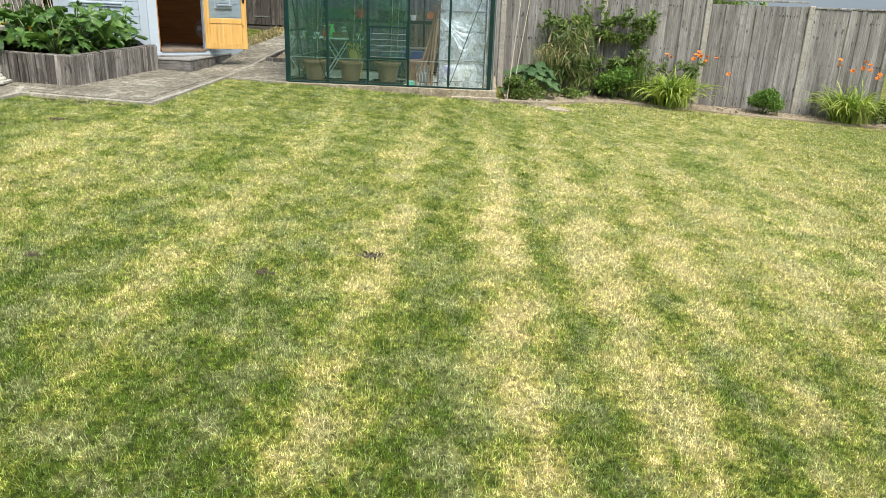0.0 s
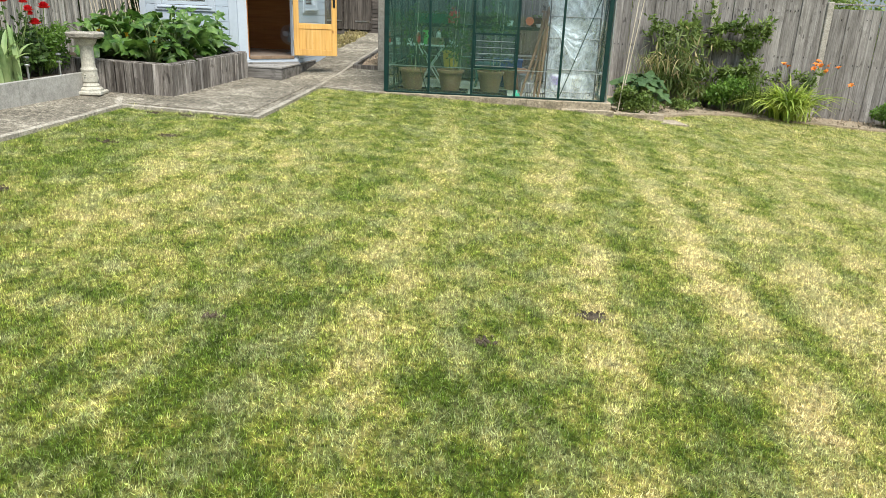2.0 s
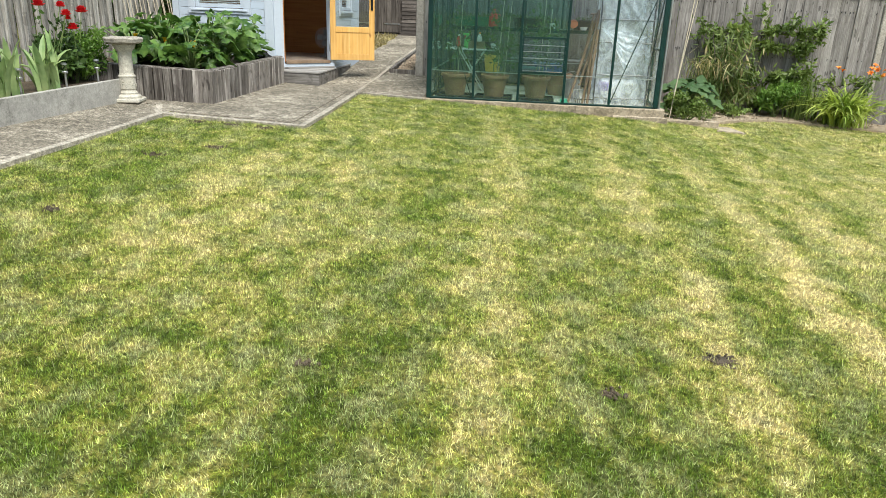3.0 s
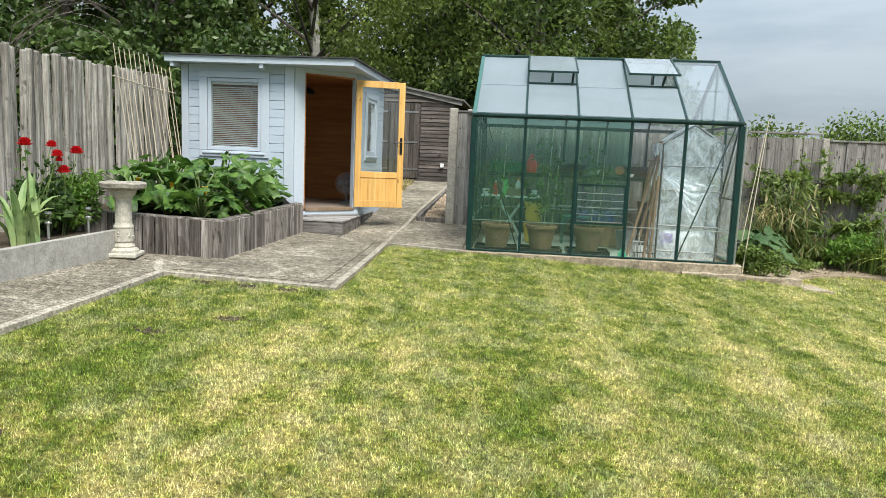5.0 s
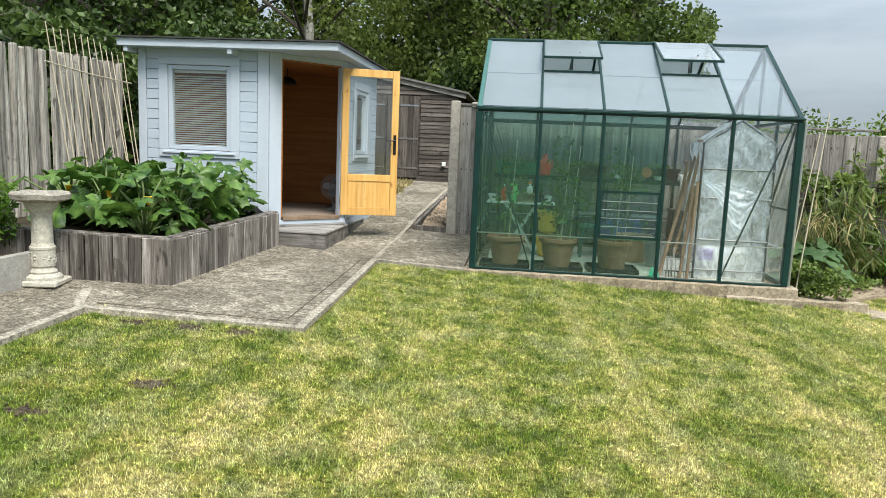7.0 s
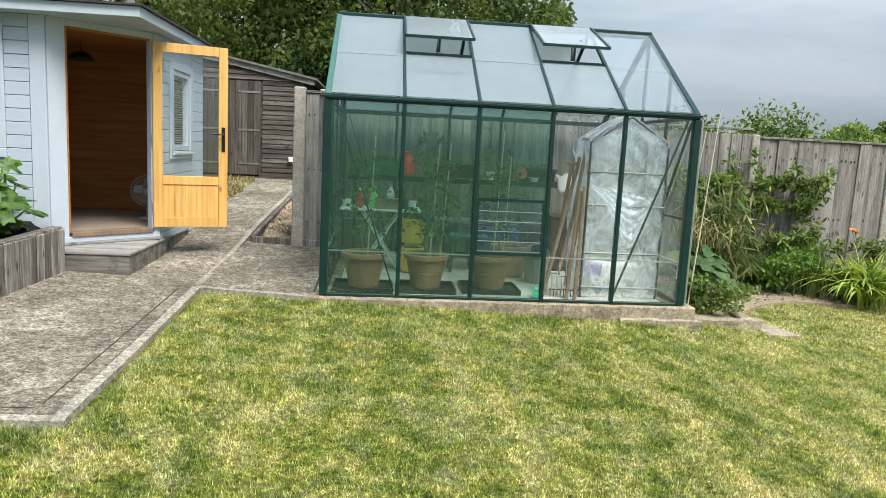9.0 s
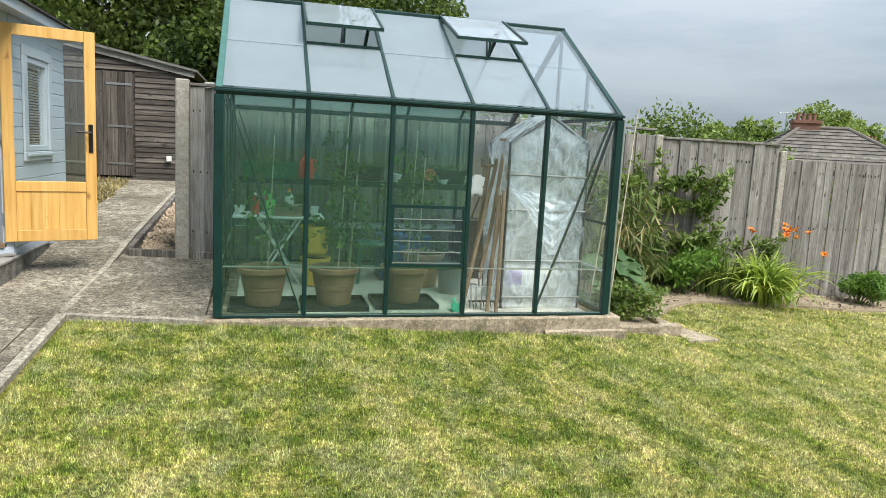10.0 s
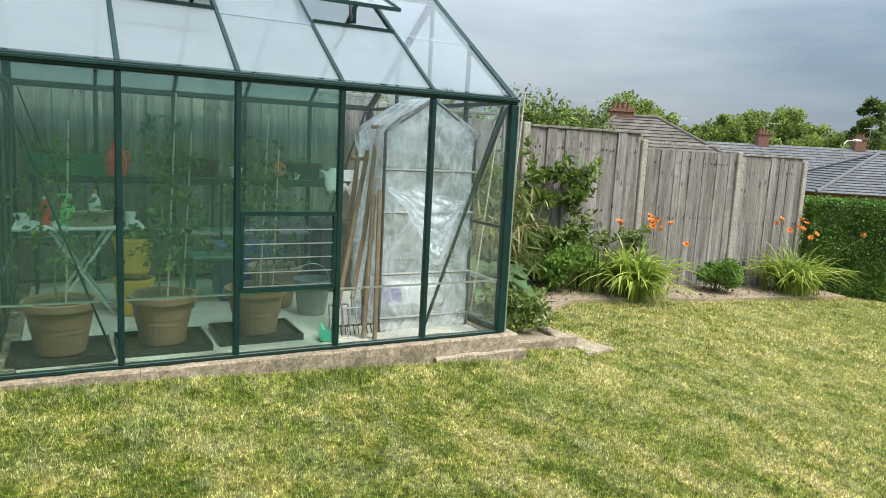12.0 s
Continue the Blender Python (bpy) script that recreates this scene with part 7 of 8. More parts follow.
def espalier(name, x0, x1, y, tiers, seed, mat, leaf, label, per=420):
    """A wall shrub trained in tiers on the fence."""
    rng = np.random.default_rng(seed)
    zb = zs((x0 + x1) / 2, y)
    t = thing(name, ((x0 + x1) / 2, y, zb), 0, label, "shrub")
    w = (x1 - x0) / 2
    part("trunk", rod([(0, 0, 0), (0.03, 0, 0.5), (-0.02, 0.02, max(tiers))], [0.028, 0.022, 0.012], 8), M_BARKT, t)
    for z in tiers:
        for s in (-1, 1):
            ends = w * rng.uniform(0.75, 1.0)
            part("branch", rod([(0, 0, z - 0.06), (s * ends * 0.5, 0.02, z), (s * ends, -0.02, z + rng.uniform(-0.05, 0.05))], [0.014, 0.009, 0.004], 6), M_BARKT, t)
            # leafy side shoots with gaps between them
            m = max(5, int(ends * 15))
            su = rng.random(m) ** 0.85 * ends
            sd = np.column_stack([rng.normal(0, 0.5, m) + 0.4 * s, rng.uniform(-0.9, 0.1, m), rng.normal(0.25, 0.75, m)])
            sl = rng.uniform(0.1, 0.3, m)
            k = rng.integers(0, m, per)
            f = rng.random(per)
            p = np.column_stack([s * su[k], np.full(per, -0.02), np.full(per, z)]) + sd[k] * (sl[k] * f)[:, None] + rng.normal(size=(per, 3)) * 0.028
            p[:, 1] = np.minimum(p[:, 1], 0.02)
            part("foliage", leaves_mesh("foliage", p, leaf, mat, 2.6, rng=rng), mat, t)
    return t


espalier("trained_shrub", 1.7, 3.75, 13.68, (1.07, 1.31), 91, L_SHRUB, 0.038, "shrub with narrow leaves trained along the fence", 700)
espalier("trained_shrub", 1.95, 3.6, 13.6, (0.27, 0.57), 92, L_SHRUB, 0.039, "shrub with narrow leaves trained along the fence", 680)
espalier("trained_shrub", 3.35, 4.6, 13.68, (0.60,), 93, L_SHRUB, 0.034, "thin trained shrub on the grey fence", 260)


def tall_grass(x, y, n, h, seed):
    rng = np.random.default_rng(seed)
    t = thing("tall_grass", (x, y, zs(x, y)), 0, "tall seeding grass with arching pale stems", "grass")
    bm = bmesh.new()
    for k in range(n):
        strap(bm, (rng.normal() * 0.13, rng.normal() * 0.1, 0), rng.uniform(0, 6.28), h * rng.uniform(0.6, 1.1), 0.010, rng.uniform(0.2, 0.8), 1.0, 6)
    part("stems", bm, L_WILLOW, t)
    bm = bmesh.new()
    for k in range(n // 2):
        strap(bm, (rng.normal() * 0.15, rng.normal() * 0.1, h * 0.45), rng.uniform(0, 6.28), h * 0.6 * rng.uniform(0.7, 1.1), 0.014, rng.uniform(0.6, 1.1), 0.9, 6)
    part("seed_heads", bm, L_DRY, t)


tall_grass(1.66, 12.75, 70, 1.2, 101)


def weeping_shrub(x, y, w, h, n, seed):
    """A shrub with long hanging leaves."""
    rng = np.random.default_rng(seed)
    t = thing("weeping_shrub", (x, y, zs(x, y)), 0, "shrub with long narrow drooping leaves by the fence", "shrub")
    tips = []
    for k in range(9):
        a = rng.uniform(0, 6.28)
        r = w * rng.uniform(0.2, 0.8)
        tip = (r * math.cos(a), 0.6 * r * math.sin(a), h * rng.uniform(0.7, 1.0))
        tips.append(tip)
        part("stem", rod([(0.1 * tip[0], 0.1 * tip[1], 0), (0.5 * tip[0], 0.5 * tip[1], 0.6 * tip[2]), tip], [0.012, 0.009, 0.004], 6), M_BARKT, t)
    tips = np.array(tips)
    k = rng.integers(0, 9, n)
    p = tips[k] * np.column_stack([np.ones(n), np.ones(n), rng.uniform(0.3, 1.0, n)]) + rng.normal(size=(n, 3)) * np.array([0.13, 0.08, 0.06])
    p[:, 2] = np.maximum(p[:, 2], 0.28)
    part("foliage", leaves_mesh("foliage", p, 0.03, L_WILLOW, 8.0, droop=(0, -0.15, -0.9), rng=rng), L_WILLOW, t)
    part("dry_leaves", leaves_mesh("dry_leaves", p[: n // 6], 0.028, L_DRY, 8.0, droop=(0, -0.15, -0.9), rng=rng), L_DRY, t)


weeping_shrub(2.05, 13.25, 0.48, 1.3, 720, 102)


def lone_cane(x, y, h, dx):
    t = thing("bamboo_cane", (x, y, zs(x, y)), 0, "tall bamboo cane stuck in the border soil", "cane", "border canes")
    part("cane_rod", rod([(0, 0, 0), (dx, 0.05, h)], [0.008, 0.006], 6), M_CANE, t)


lone_cane(0.98, 11.5, 1.95, 0.16)
lone_cane(1.08, 12.1, 1.8, 0.22)


# ---- hedge ----
def hedge():
    a, b = Vector((8.06, 13.62)), Vector((12.2, 10.0))
    d = (b - a)
    ang = math.degrees(math.atan2(d.y, d.x))
    z = lawn_z(9.5, 13.0)
    t = thing("clipped_hedge", (a.x, a.y, z - 0.02), ang, "neatly clipped green boundary hedge", "hedge")
    ln, w, h = d.length, 0.75, 1.52
    # added solid core in a darker leaf colour fills the gaps between leaves
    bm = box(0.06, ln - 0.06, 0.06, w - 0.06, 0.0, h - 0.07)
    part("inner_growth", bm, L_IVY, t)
    rng = np.random.default_rng(5)
    pts = []
    for n, f in ((30000, lambda m: np.column_stack([rng.uniform(0, ln, m), rng.normal(0.03, 0.028, m), rng.uniform(0.02, h, m)])), (12000, lambda m: np.column_stack([rng.uniform(0, ln, m), rng.uniform(0, w, m), rng.normal(h, 0.022, m)])),
                 (2500, lambda m: np.column_stack([rng.normal(0.03, 0.02, m), rng.uniform(0, w, m), rng.uniform(0, h, m)]))):
        pts.append(f(n))
    p = np.concatenate(pts)
    p[:, 1] += 0.025 * np.sin(p[:, 0] * 5.1) * np.sin(p[:, 2] * 6.0)
    part("foliage", leaves_mesh("foliage", p, 0.026, L_HEDGE, 1.5, rng=rng), L_HEDGE, t)


hedge()


# ---- trees and houses beyond ----
def tree(name, x, y, z, h, spread, n, leaf, mat, label, seed, low=0.12, long=1.6, droop=None, clumps=46, group="trees behind the garden", stem=M_BARKT, trunk=None):
    """A tapered trunk with limbs that end in leaf clumps."""
    rng = np.random.default_rng(seed)
    t = thing(name, (x, y, z), 0, label, "tree", group)
    tr = trunk or 0.02 * h
    part("trunk", rod([(0, 0, 0), (0.1, 0.05, h * 0.3), (-0.1, 0.1, h * 0.6), (0.05, 0, h * 0.9)], [tr, tr * 0.8, tr * 0.5, tr * 0.1], 10), stem, t)
    cen, rad = [], []
    limbs = bmesh.new()
    for k in range(clumps):
        f = low + (1 - low) * (k + 0.5) / clumps
        prof = math.sin(math.pi * min(1.0, 0.16 + 0.80 * f)) ** 0.7
        a = k * 2.399 + rng.uniform(-0.5, 0.5)
        r = spread * prof * rng.uniform(0.45, 1.0)
        c = Vector((math.cos(a) * r, math.sin(a) * r, h * f + rng.uniform(-0.4, 0.4)))
        cen.append(tuple(c))
        s = spread * rng.uniform(0.20, 0.38)
        rad.append((s, s, s * rng.uniform(0.6, 0.95)))
        b = Vector((0, 0, max(0.3, c.z - r * 0.6)))
        rod([b, b.lerp(c, 0.5) + Vector((0, 0, 0.15)), c], [tr * 0.35, tr * 0.2, tr * 0.06], 5, limbs)
    part("branchwork", limbs, M_BARKT, t)
    pts = blob_points(n, cen, rad, rng, 0.3)
    pts[:, 2] = np.maximum(pts[:, 2], 0.1)
    part("crown", leaves_mesh("crown", pts, leaf, mat, long, droop=droop, rng=rng), mat, t)
    return t


M_BIRCH = plain("silver_birch_bark", (0.25, 0.24, 0.22), (0.62, 0.60, 0.56), 4, 0.8, stretch=(1, 1, 3), bump=0.3)
TREES = [("tree", -13.5, 19.5, 9.5, 3.6, 26250, 0.096, L_TREE, "dark leafy tree behind the fence"), ("tree", -10.2, 17.6, 9.0, 3.0, 24500, 0.089, L_IVY, "dark ivy-clad tree behind the fence"),
         ("birch_tree", -8.0, 22.5, 11.0, 3.3, 26250, 0.074, L_TREE2, "silver birch with hanging light green leaves"), ("birch_tree", -4.6, 24.5, 11.5, 3.4, 29750, 0.074, L_TREE2, "silver birch with hanging light green leaves"),
         ("tree", -1.6, 23.0, 10.5, 3.4, 33250, 0.089, L_TREE, "tall broad-leaved tree behind the shed"), ("tree", 0.9, 25.5, 9.6, 2.9, 29750, 0.096, L_TREE, "rounded broad-leaved tree beyond the greenhouse"),
         ("tree", -11.5, 26.5, 12.0, 4.0, 26250, 0.118, L_TREE, "dark leafy tree behind the birches"), ("tree", -6.0, 29.0, 12.0, 4.2, 26250, 0.126, L_TREE, "dark leafy tree behind the birches"),
         ("tree", -1.5, 29.5, 10.5, 4.0, 22750, 0.126, L_TREE, "dark leafy tree behind the shed"), ("tree", -17.5, 24.0, 11.0, 4.5, 22750, 0.126, L_TREE, "dark leafy tree at the far edge"), ("tree", -14.5, 13.5, 8.0, 3.4, 19250, 0.096, L_TREE, "dark leafy tree behind the fence")]
for i, (nm, x, y, h, s, n, lf, m, lab) in enumerate(TREES):
    b = nm.startswith("birch")
    tree(nm, x, y, drive_z(x, y), h, s, n, lf, m, lab, 200 + i, low=0.10 if not b else 0.14, droop=(0, 0, -0.55) if b else None, stem=M_BIRCH if b else M_BARKT, trunk=0.16 if b else None)
# undergrowth that fills below the crowns
for i, (x, y, rx, h, m) in enumerate(((-8.3, 16.8, 1.7, 3.0, L_IVY), (-10.3, 14.8, 1.7, 2.9, L_IVY), (-6.2, 21.8, 1.6, 2.6, L_SHRUB), (-3.4, 21.9, 1.6, 3.2, L_TREE), (-0.9, 19.6, 1.6, 2.6, L_TREE), (-8.4, 13.2, 1.1, 2.6, L_IVY), (1.0, 21.5, 1.7, 2.4, L_TREE))):
    leafy_shrub("undergrowth", x, y, drive_z(x, y), rx, rx, h, 9000, 0.085, m, "dense dark undergrowth below the trees", 300 + i, clumps=20, stems=8)
for i, (x, y, rx, h, n) in enumerate(((2.5, 15.2, 1.0, 2.25, 3600), (3.8, 15.4, 1.1, 2.55, 4600), (5.0, 15.3, 1.0, 2.45, 3800), (6.1, 15.7, 0.8, 2.1, 1800), (1.0, 15.3, 1.0, 2.2, 2600), (7.2, 16.0, 0.7, 1.95, 1200))):
    leafy_shrub("neighbour_shrub", x, y, lawn_z(x, y), rx, 0.7, h, int(n * 3.0), 0.042, L_SHRUB if i % 2 else L_TREE2, "straggly light green shrub over the fence", 320 + i, 1.9, clumps=26, stems=14)


def dead_branches():
    t = thing("bare_branches", (-8.0, 10.0, lawn_z(-8.0, 10.0)), 0, "tangle of bare twigs above the fence", "branches")
    rng = np.random.default_rng(9)
    part("stem", rod([(0, 0, 0), (0.1, 0.1, 2.0)], [0.03, 0.015], 6), M_BARKT, t)
    for k in range(15):
        a = rng.uniform(-0.9, 0.9) + (math.pi if k % 3 == 0 else 0)
        p = [Vector((0.1, 0.1, 2.0 - rng.uniform(0, 0.5)))]
        for j in range(5):
            p.append(p[-1] + Vector((math.cos(a) * 0.28, rng.normal() * 0.12, 0.30 - 0.10 * j + rng.normal() * 0.06)))
        part("twig", rod(p, [0.008, 0.006, 0.005, 0.004, 0.003, 0.002], 5), plain("bare_twig", (0.10, 0.085, 0.07), (0.18, 0.155, 0.13), 8, 0.9) if k == 0 else bpy.data.materials["bare_twig"], t)


dead_branches()


def chimney(parent, x, y, z, s=1.0, pots=3, w=0.9):
    c = part("chimney", box(x - w * s / 2, x + w * s / 2, y - 0.35 * s, y + 0.35 * s, z - 1.2 * s, z, 0.0), M_BRICK, parent, "red brick chimney stack")
    part("cornice", box(x - w * s / 2 - 0.07, x + w * s / 2 + 0.07, y - 0.42 * s, y + 0.42 * s, z - 0.16 * s, z - 0.02 * s), M_BRICK, c)
    for k in range(pots):
        part("chimney_pot", lathe([(0.11 * s, 0), (0.09 * s, 0.3 * s), (0.11 * s, 0.31 * s), (0.11 * s, 0.35 * s)], 10, at=(x + (k - (pots - 1) / 2) * 0.26 * s, y, z)), M_BRICK, c)
    return c


def aerial(parent, x, y, z, h):
    bm = rod([(x, y, z), (x, y, z + h)], 0.025, 5)
    rod([(x - 0.5, y, z + h), (x + 0.5, y, z + h)], 0.018, 4, bm)
    for k in range(6):
        rod([(x - 0.45 + 0.18 * k, y - 0.25, z + h), (x - 0.45 + 0.18 * k, y + 0.25, z + h)], 0.012, 4, bm)
    part("aerial", bm, M_STEEL, parent, "thin television aerial")


def roof_slopes(parent, faces, mat, rows):
    """Tiled courses laid over each roof slope, given as (eave left, eave right, top right, top left)."""
    for el, er, tr, tl in faces:
        el, er, tr, tl = map(Vector, (el, er, tr, tl))
        n = (er - el).cross(tl - el).normalized() if (tl - tr).length > 0.01 else (er - el).cross(tr - el).normalized()
        bm = bmesh.new()
        for r in range(rows):
            f0, f1 = r / rows, (r + 1.25) / rows
            f1 = min(f1, 1.0)
            a, b, c, d = el.lerp(tl, f0), er.lerp(tr, f0), er.lerp(tr, f1), el.lerp(tl, f1)
            cols = max(2, int((b - a).length / 0.62))
            for k in range(cols):
                g0, g1 = k / cols, (k + 0.97) / cols
                q = [a.lerp(b, g0) + n * 0.07, a.lerp(b, g1) + n * 0.07, d.lerp(c, g1) + n * 0.015, d.lerp(c, g0) + n * 0.015]
                vs = [bm.verts.new(v) for v in q]
                lo = [bm.verts.new(q[0] - n * 0.05), bm.verts.new(q[1] - n * 0.05)]
                bm.faces.new(vs)
                bm.faces.new((lo[0], lo[1], vs[1], vs[0]))
        ob = part("roof_tiles", bm, mat, parent)
        ob["kind"] = "stuff"


def hip_house(x, y, w, d, zb, ze, zr, ridge, rz, mat, label):
    t = thing("house", (x, y, zb), rz, label, "house", "houses beyond the fence")
    e, r = ze - zb, zr - zb
    part("wall", box(-w / 2 + 0.4, w / 2 - 0.4, -d / 2 + 0.4, d / 2 - 0.4, 0, e), M_BRICK, t)
    k = ridge / 2
    A, B, C, D = (-w / 2, -d / 2, e), (w / 2, -d / 2, e), (w / 2, d / 2, e), (-w / 2, d / 2, e)
    P, Q = (-k, 0, r), (k, 0, r)
    bm = bmesh.new()
    v = [bm.verts.new(p) for p in (A, B, C, D, P, Q)]
    for f in ((0, 1, 5, 4), (1, 2, 5), (2, 3, 4, 5), (3, 0, 4), (3, 2, 1, 0)):
        bm.faces.new([v[i] for i in f])
    part("roof", bm, mat, t)
    roof_slopes(t, [(A, B, Q, P), (B, C, Q, Q), (D, A, P, P)], mat, 16)
    for p, q in ((P, Q), (A, P), (B, Q), (C, Q), (D, P)):
        part("ridge_tile", rod([Vector(p) + Vector((0, 0, 0.06)), Vector(q) + Vector((0, 0, 0.06))], 0.11, 8), mat, t)
    for sx in (-w * 0.22, w * 0.22):
        win = part("window", box(sx - 0.6, sx + 0.6, -d / 2 + 0.36, -d / 2 + 0.399, e - 1.6, e - 0.4), M_WHITEP, t)
        part("pane", box(sx - 0.52, sx + 0.52, -d / 2 + 0.352, -d / 2 + 0.358, e - 1.52, e - 0.48), G_DOOR, win)
    return t


h1 = hip_house(27.2, 38.0, 11.6, 8.6, -1.8, 0.5, 3.5, 2.4, -25, M_ROOFT, "brick house with a brown hipped tile roof")
chimney(h1, -0.9, 0.2, 5.75, 1.05, 4, 1.25)
aerial(h1, -1.9, 0.2, 5.1, 1.0)
h2 = hip_house(41.0, 31.0, 12.0, 9.5, -2.5, -0.15, 2.1, 2.0, -35, M_SLATE, "house with a grey slate hipped roof")
t3 = thing("terrace_row", (55.0, 47.0, -2.5), -28, "long terrace of houses under a grey slate roof", "houses", "houses beyond the fence")
part("wall", box(-19, 19, -3.2, 3.2, 0, 2.6), M_BRICK, t3)
A, B, P, Q = (-19.5, -3.8, 2.6), (19.5, -3.8, 2.6), (-19.5, 0, 5.35), (19.5, 0, 5.35)
bm = bmesh.new()
vv = [bm.verts.new(p) for p in (A, B, Q, P, (-19.5, 3.8, 2.6), (19.5, 3.8, 2.6))]
for f in ((0, 1, 2, 3), (3, 2, 5, 4), (0, 3, 4), (1, 5, 2), (0, 4, 5, 1)):
    bm.faces.new([vv[i] for i in f])
part("roof", bm, M_SLATE, t3)
roof_slopes(t3, [(A, B, Q, P)], M_SLATE, 12)
for x in (-11.5, -3.5, 5.0, 13.5):
    chimney(t3, x, 0, 6.35, 1.0, 3, 0.95)
    aerial(t3, x + 1.0, 0.2, 5.6, 1.6)
part("skylight", box(-7.5, -6.7, -1.9, -1.2, 4.1, 4.45), M_DARKSTEEL, t3)
for x in (-14.0, -8.0, 0.0, 8.0):
    win = part("window", box(x - 0.6, x + 0.6, -3.25, -3.201, 0.9, 2.2), M_WHITEP, t3)
    part("pane", box(x - 0.52, x + 0.52, -3.262, -3.252, 0.98, 2.12), G_DOOR, win)
FAR = [(56, 70, 10.5, 6.0), (64, 74, 8.8, 5.5), (72, 70, 9.3, 5.0), (78, 71, 10.6, 5.5), (84, 70, 11.2, 6.0), (90, 72, 9.8, 5.0), (97, 70, 8.4, 5.0), (105, 70, 8.8, 6.0), (86, 60, 12.6, 3.6), (113, 66, 9.5, 6.0), (124, 62, 10.0, 7.0), (66, 76, 8.5, 5.0)]
FAR += [(50 + 5.2 * k, 80, 8.6 + 1.3 * math.sin(k * 1.9), 5.0) for k in range(17)]
for i, (x, y, h, s) in enumerate(FAR):
    tree("far_tree", x, y, -2.5, h * 0.94, s * 0.8, 9500 if i < 12 else 4200, 0.235 if i < 12 else 0.34, L_TREE if i in (8,) else L_TREE2, "rounded leafy tree beyond the rooftops", 400 + i, clumps=26, group="far trees")


def street_lamp(x, y, zb, h):
    t = thing("street_lamp", (x, y, zb), 0, "grey street lamp standing beyond the roofs", "street lamp")
    part("pole", rod([(0, 0, 0), (0, 0, h)], [0.08, 0.05], 8), M_ALU, t)
    part("arm", rod([(0, 0, h), (0.35, 0, h + 0.25), (1.3, 0, h + 0.32)], 0.04, 6), M_ALU, t)
    part("lantern", box(1.2, 2.0, -0.14, 0.14, h + 0.25, h + 0.40, 0.04), M_WHITEP, t)


street_lamp(50.0, 40.0, -2.5, 5.5)


# ---- grass of the lawn ----
def in_lawn(x, y):
    """True where mown grass grows."""
    ok = (x > -4.94) & (y > 0.4) & (x < 9.4)
    ok &= ~((x < -3.40) & (y > 8.27 + 0.11 * (x + 4.94)))
    ok &= ~((y > 10.90) & (x < 0.86))
    bed = np.interp(x, [0.86, 1.35, 1.75, 2.3, 2.9, 4.5, 5.2, 6.3, 7.3, 8.3, 9.4], [11.10, 11.08, 11.85, 12.5, 12.95, 13.04, 12.97, 13.1, 13.1, 13.15, 12.5])
    ok &= y < bed
    ok &= ~((x > 1.55) & (x < 1.95) & (y > 11.1) & (y < 11.5))
    return ok


BARE = [(-4.55, 8.08, 0.09), (-4.2, 8.13, 0.12), (-3.85, 8.17, 0.10), (-4.25, 6.6, 0.08), (-0.04, 4.13, 0.10), (-0.62, 3.66, 0.05), (-1.95, 3.55, 0.04), (-3.9, 7.1, 0.10), (-4.1, 5.0, 0.07)]


def bare_patches():
    """Worn spots where soil shows through the turf."""
    rng = np.random.default_rng(12)
    for x, y, r in BARE:
        bm = bmesh.new()
        c = bm.verts.new((x, y, lawn_z(x, y) - 0.002))
        ring = []
        for k in range(18):
            a = 2 * math.pi * k / 18
            q = 0.85 * r * rng.uniform(0.4, 1.2)
            px, py = x + 1.3 * q * math.cos(a), y + 0.8 * q * math.sin(a)
            ring.append(bm.verts.new((px, py, lawn_z(px, py) - 0.009)))
        for k in range(18):
            bm.faces.new((c, ring[k], ring[(k + 1) % 18]))
        for k in range(26):
            px, py = x + rng.normal() * r * 0.6, y + rng.normal() * r * 0.4
            bmesh.ops.create_icosphere(bm, subdivisions=1, radius=rng.uniform(0.004, 0.011), matrix=Matrix.Translation((px, py, lawn_z(px, py) - 0.002)))
        ob = part("bare_soil", bm, M_SOIL)
        tagged(ob, "small bare soil patch in the turf", "soil", kind="stuff")


bare_patches()


def lawn_heights(x, y):
    base = -0.03 - 0.057 * (np.clip(x, -12, 14) + 2.5) + 0.022 * (np.clip(y, -8, 20) - 11.0)
    return base + lift_z(x, y)


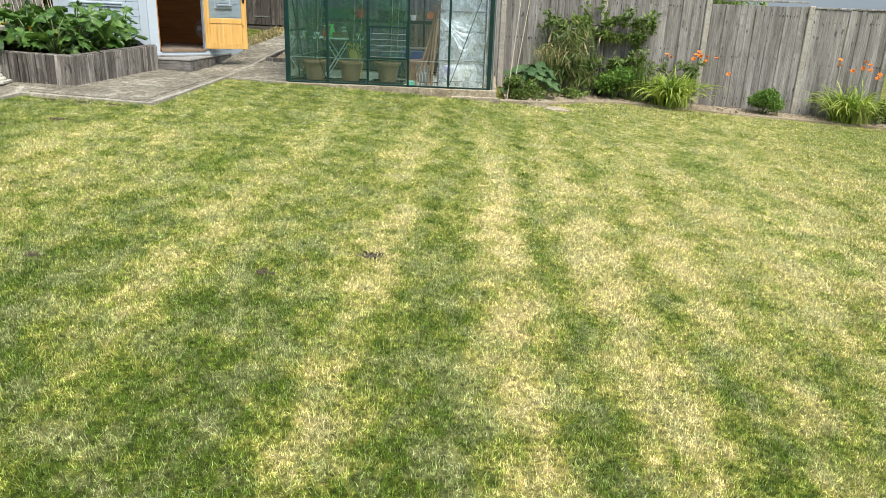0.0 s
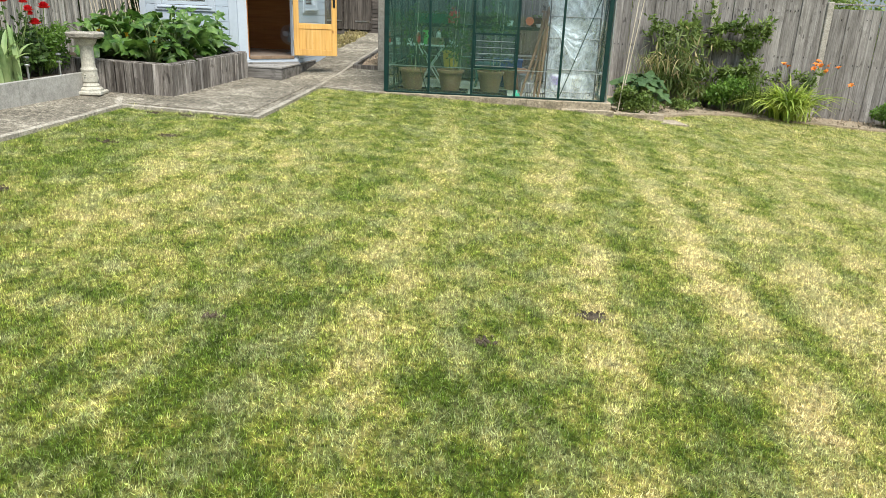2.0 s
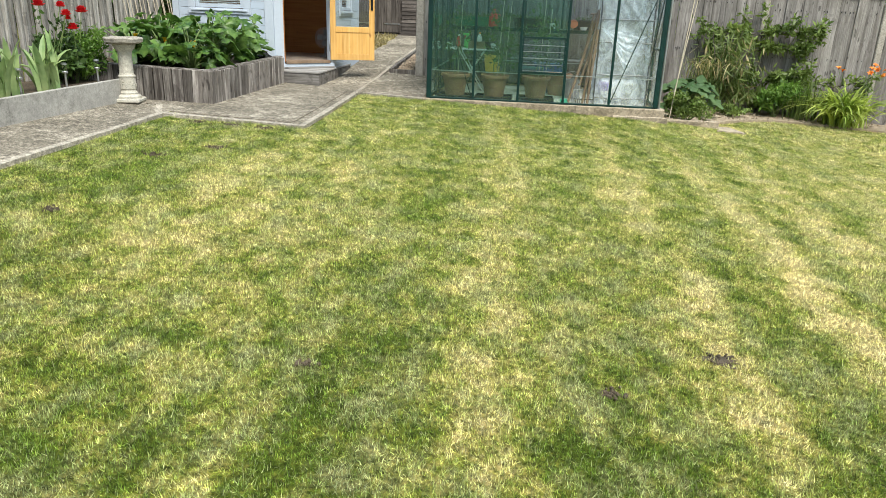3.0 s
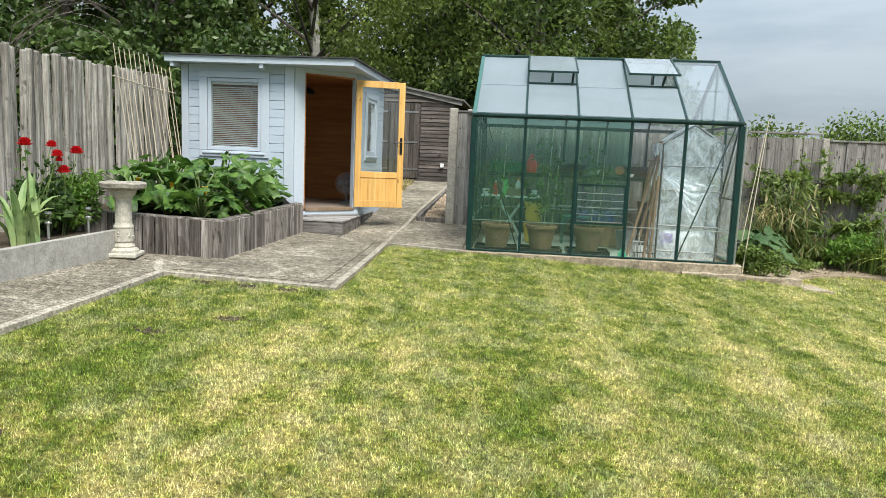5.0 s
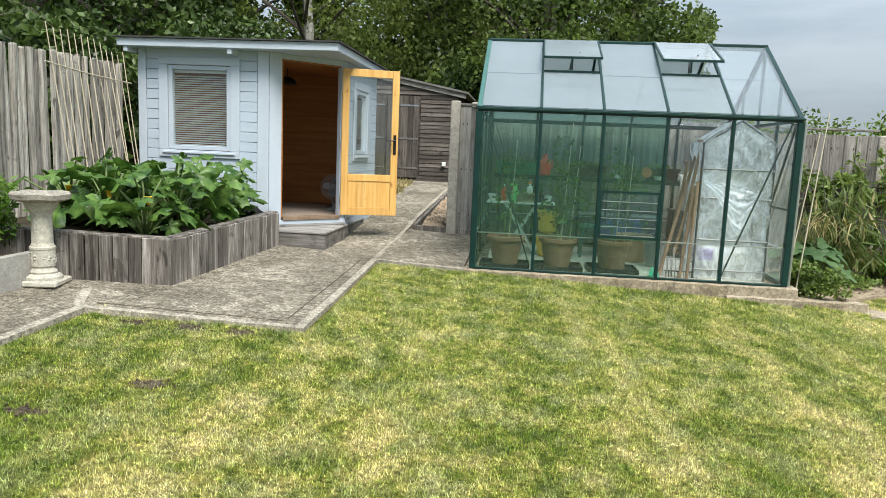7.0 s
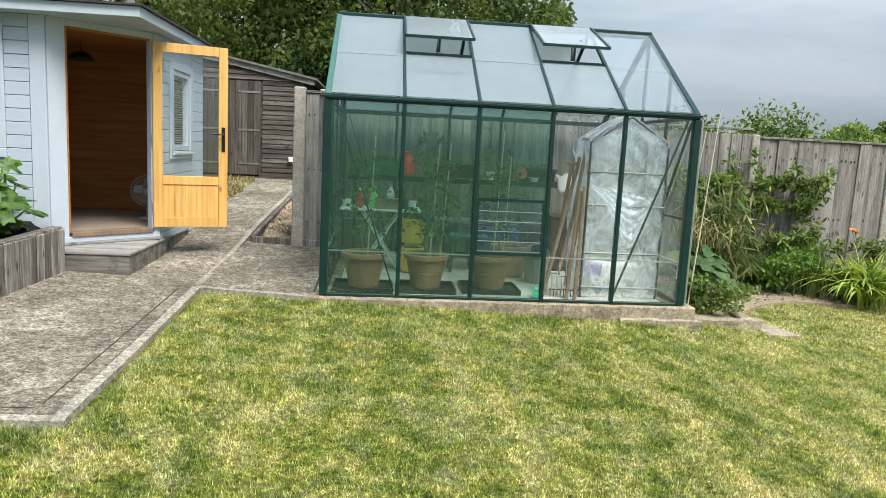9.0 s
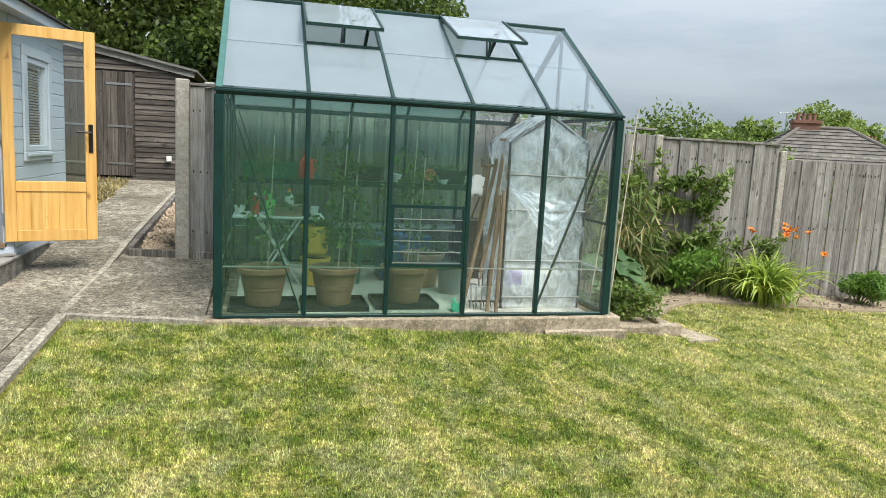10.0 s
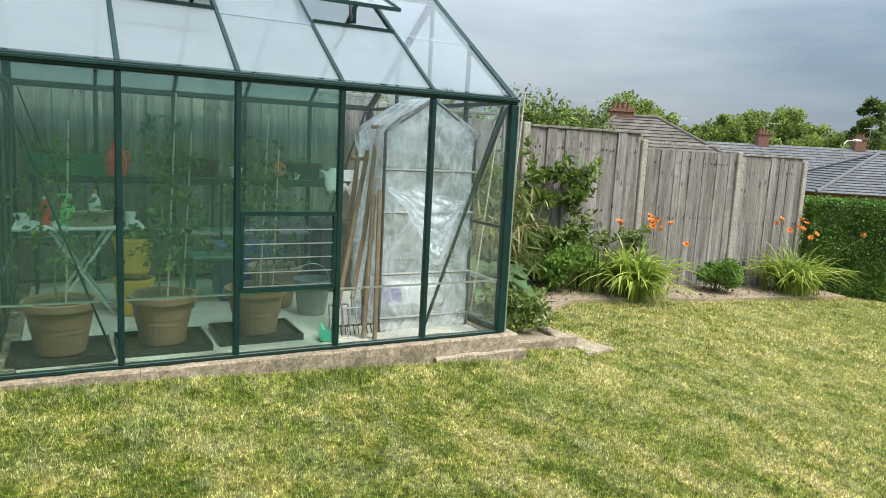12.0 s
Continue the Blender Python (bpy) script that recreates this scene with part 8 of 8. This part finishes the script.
def grass_blades():
    rng = np.random.default_rng(77)
    sets = []
    for x0, x1, y0, y1, dens, w, h in ((-3.4, 2.9, 1.3, 4.6, 15000, 0.0042, 0.017), (-4.95, 3.6, 4.6, 7.5, 12500, 0.0046, 0.017), (-4.95, 4.5, 7.5, 10.95, 13500, 0.0046, 0.017), (2.9, 6.5, 3.0, 7.5, 4200, 0.007, 0.022), (-4.95, -3.4, 2.0, 4.6, 8000, 0.005, 0.018),
                                       (0.8, 9.4, 10.95, 13.5, 4600, 0.008, 0.024), (4.5, 9.4, 7.5, 10.95, 3000, 0.009, 0.024)):
        n = int((x1 - x0) * (y1 - y0) * dens)
        x, y = rng.uniform(x0, x1, n), rng.uniform(y0, y1, n)
        # tufts: pull some blades towards clump centres
        k = in_lawn(x, y)
        x, y = x[k], y[k]
        sets.append((x, y, np.full(len(x), w), np.full(len(x), h)))
    for i, (x, y, w, h) in enumerate(sets):
        keep = np.ones(len(x), bool)
        for bx, by, r in BARE:
            keep &= ((x - bx) / 1.2) ** 2 + ((y - by) / 0.8) ** 2 > (r * rng.uniform(0.1, 1.05, len(x))) ** 2
        sets[i] = (x[keep], y[keep], w[keep], h[keep])
    # longer unmown fringe against the paving and plinth
    for (ax, ay), (bx, by), m in (((-4.93, 0.5), (-4.90, 8.20), 9000), ((-4.95, 8.24), (-3.42, 8.27), 3500), ((-3.39, 8.35), (-3.45, 10.98), 5000), ((-3.45, 10.97), (-2.5, 10.87), 2500), ((-2.5, 10.88), (0.85, 10.86), 9000), ((0.85, 11.1), (1.6, 11.12), 1500)):
        f = rng.random(m)
        x, y = ax + (bx - ax) * f + np.abs(rng.normal(0, 0.035, m)), ay + (by - ay) * f - np.abs(rng.normal(0, 0.03, m))
        tall = 0.5 + 0.5 * np.sin(f * 40) * np.sin(f * 17 + 1)
        sets.append((x, y, np.full(m, 0.005), 0.028 + 0.035 * tall * rng.random(m)))
    # a few lusher tufts
    for _ in range(120):
        cx, cy = rng.uniform(-4.5, 5.0), rng.uniform(1.5, 10.8)
        if _ > 80:
            cx, cy = rng.uniform(-2.5, 1.5), rng.uniform(10.3, 10.85)
        m = 110
        x, y = rng.normal(cx, 0.06, m), rng.normal(cy, 0.05, m)
        k = in_lawn(x, y)
        sets.append((x[k], y[k], np.full(k.sum(), 0.005), np.full(k.sum(), 0.038)))
    x, y, w, h = (np.concatenate([s[i] for s in sets]) for i in range(4))
    n = len(x)
    z = lawn_heights(x, y) - 0.013
    a = rng.uniform(0, 2 * np.pi, n)
    lean = np.clip(np.abs(rng.normal(0.55, 0.5, n)), 0.05, 1.45)
    la = rng.uniform(0, 2 * np.pi, n)
    hh = h * rng.uniform(0.55, 1.25, n) + 0.01
    v = np.empty((n, 3, 3), dtype=np.float32)
    v[:, 0] = np.column_stack([x - np.cos(a) * w / 2, y - np.sin(a) * w / 2, z])
    v[:, 1] = np.column_stack([x + np.cos(a) * w / 2, y + np.sin(a) * w / 2, z])
    v[:, 2] = np.column_stack([x + np.cos(la) * hh * np.sin(lean), y + np.sin(la) * hh * np.sin(lean), z + hh * np.cos(lean) * 0.9])
    me = bpy.data.meshes.new("lawn_grass")
    me.vertices.add(n * 3)
    me.vertices.foreach_set("co", v.ravel())
    me.loops.add(n * 3)
    me.loops.foreach_set("vertex_index", np.arange(n * 3, dtype=np.int32))
    me.polygons.add(n)
    me.polygons.foreach_set("loop_start", np.arange(0, n * 3, 3, dtype=np.int32))
    me.update(calc_edges=True)
    me.materials.append(M_BLADE)
    tagged(new("lawn_grass", me), "short dry mown grass in pale and green stripes", "grass", kind="stuff")


grass_blades()
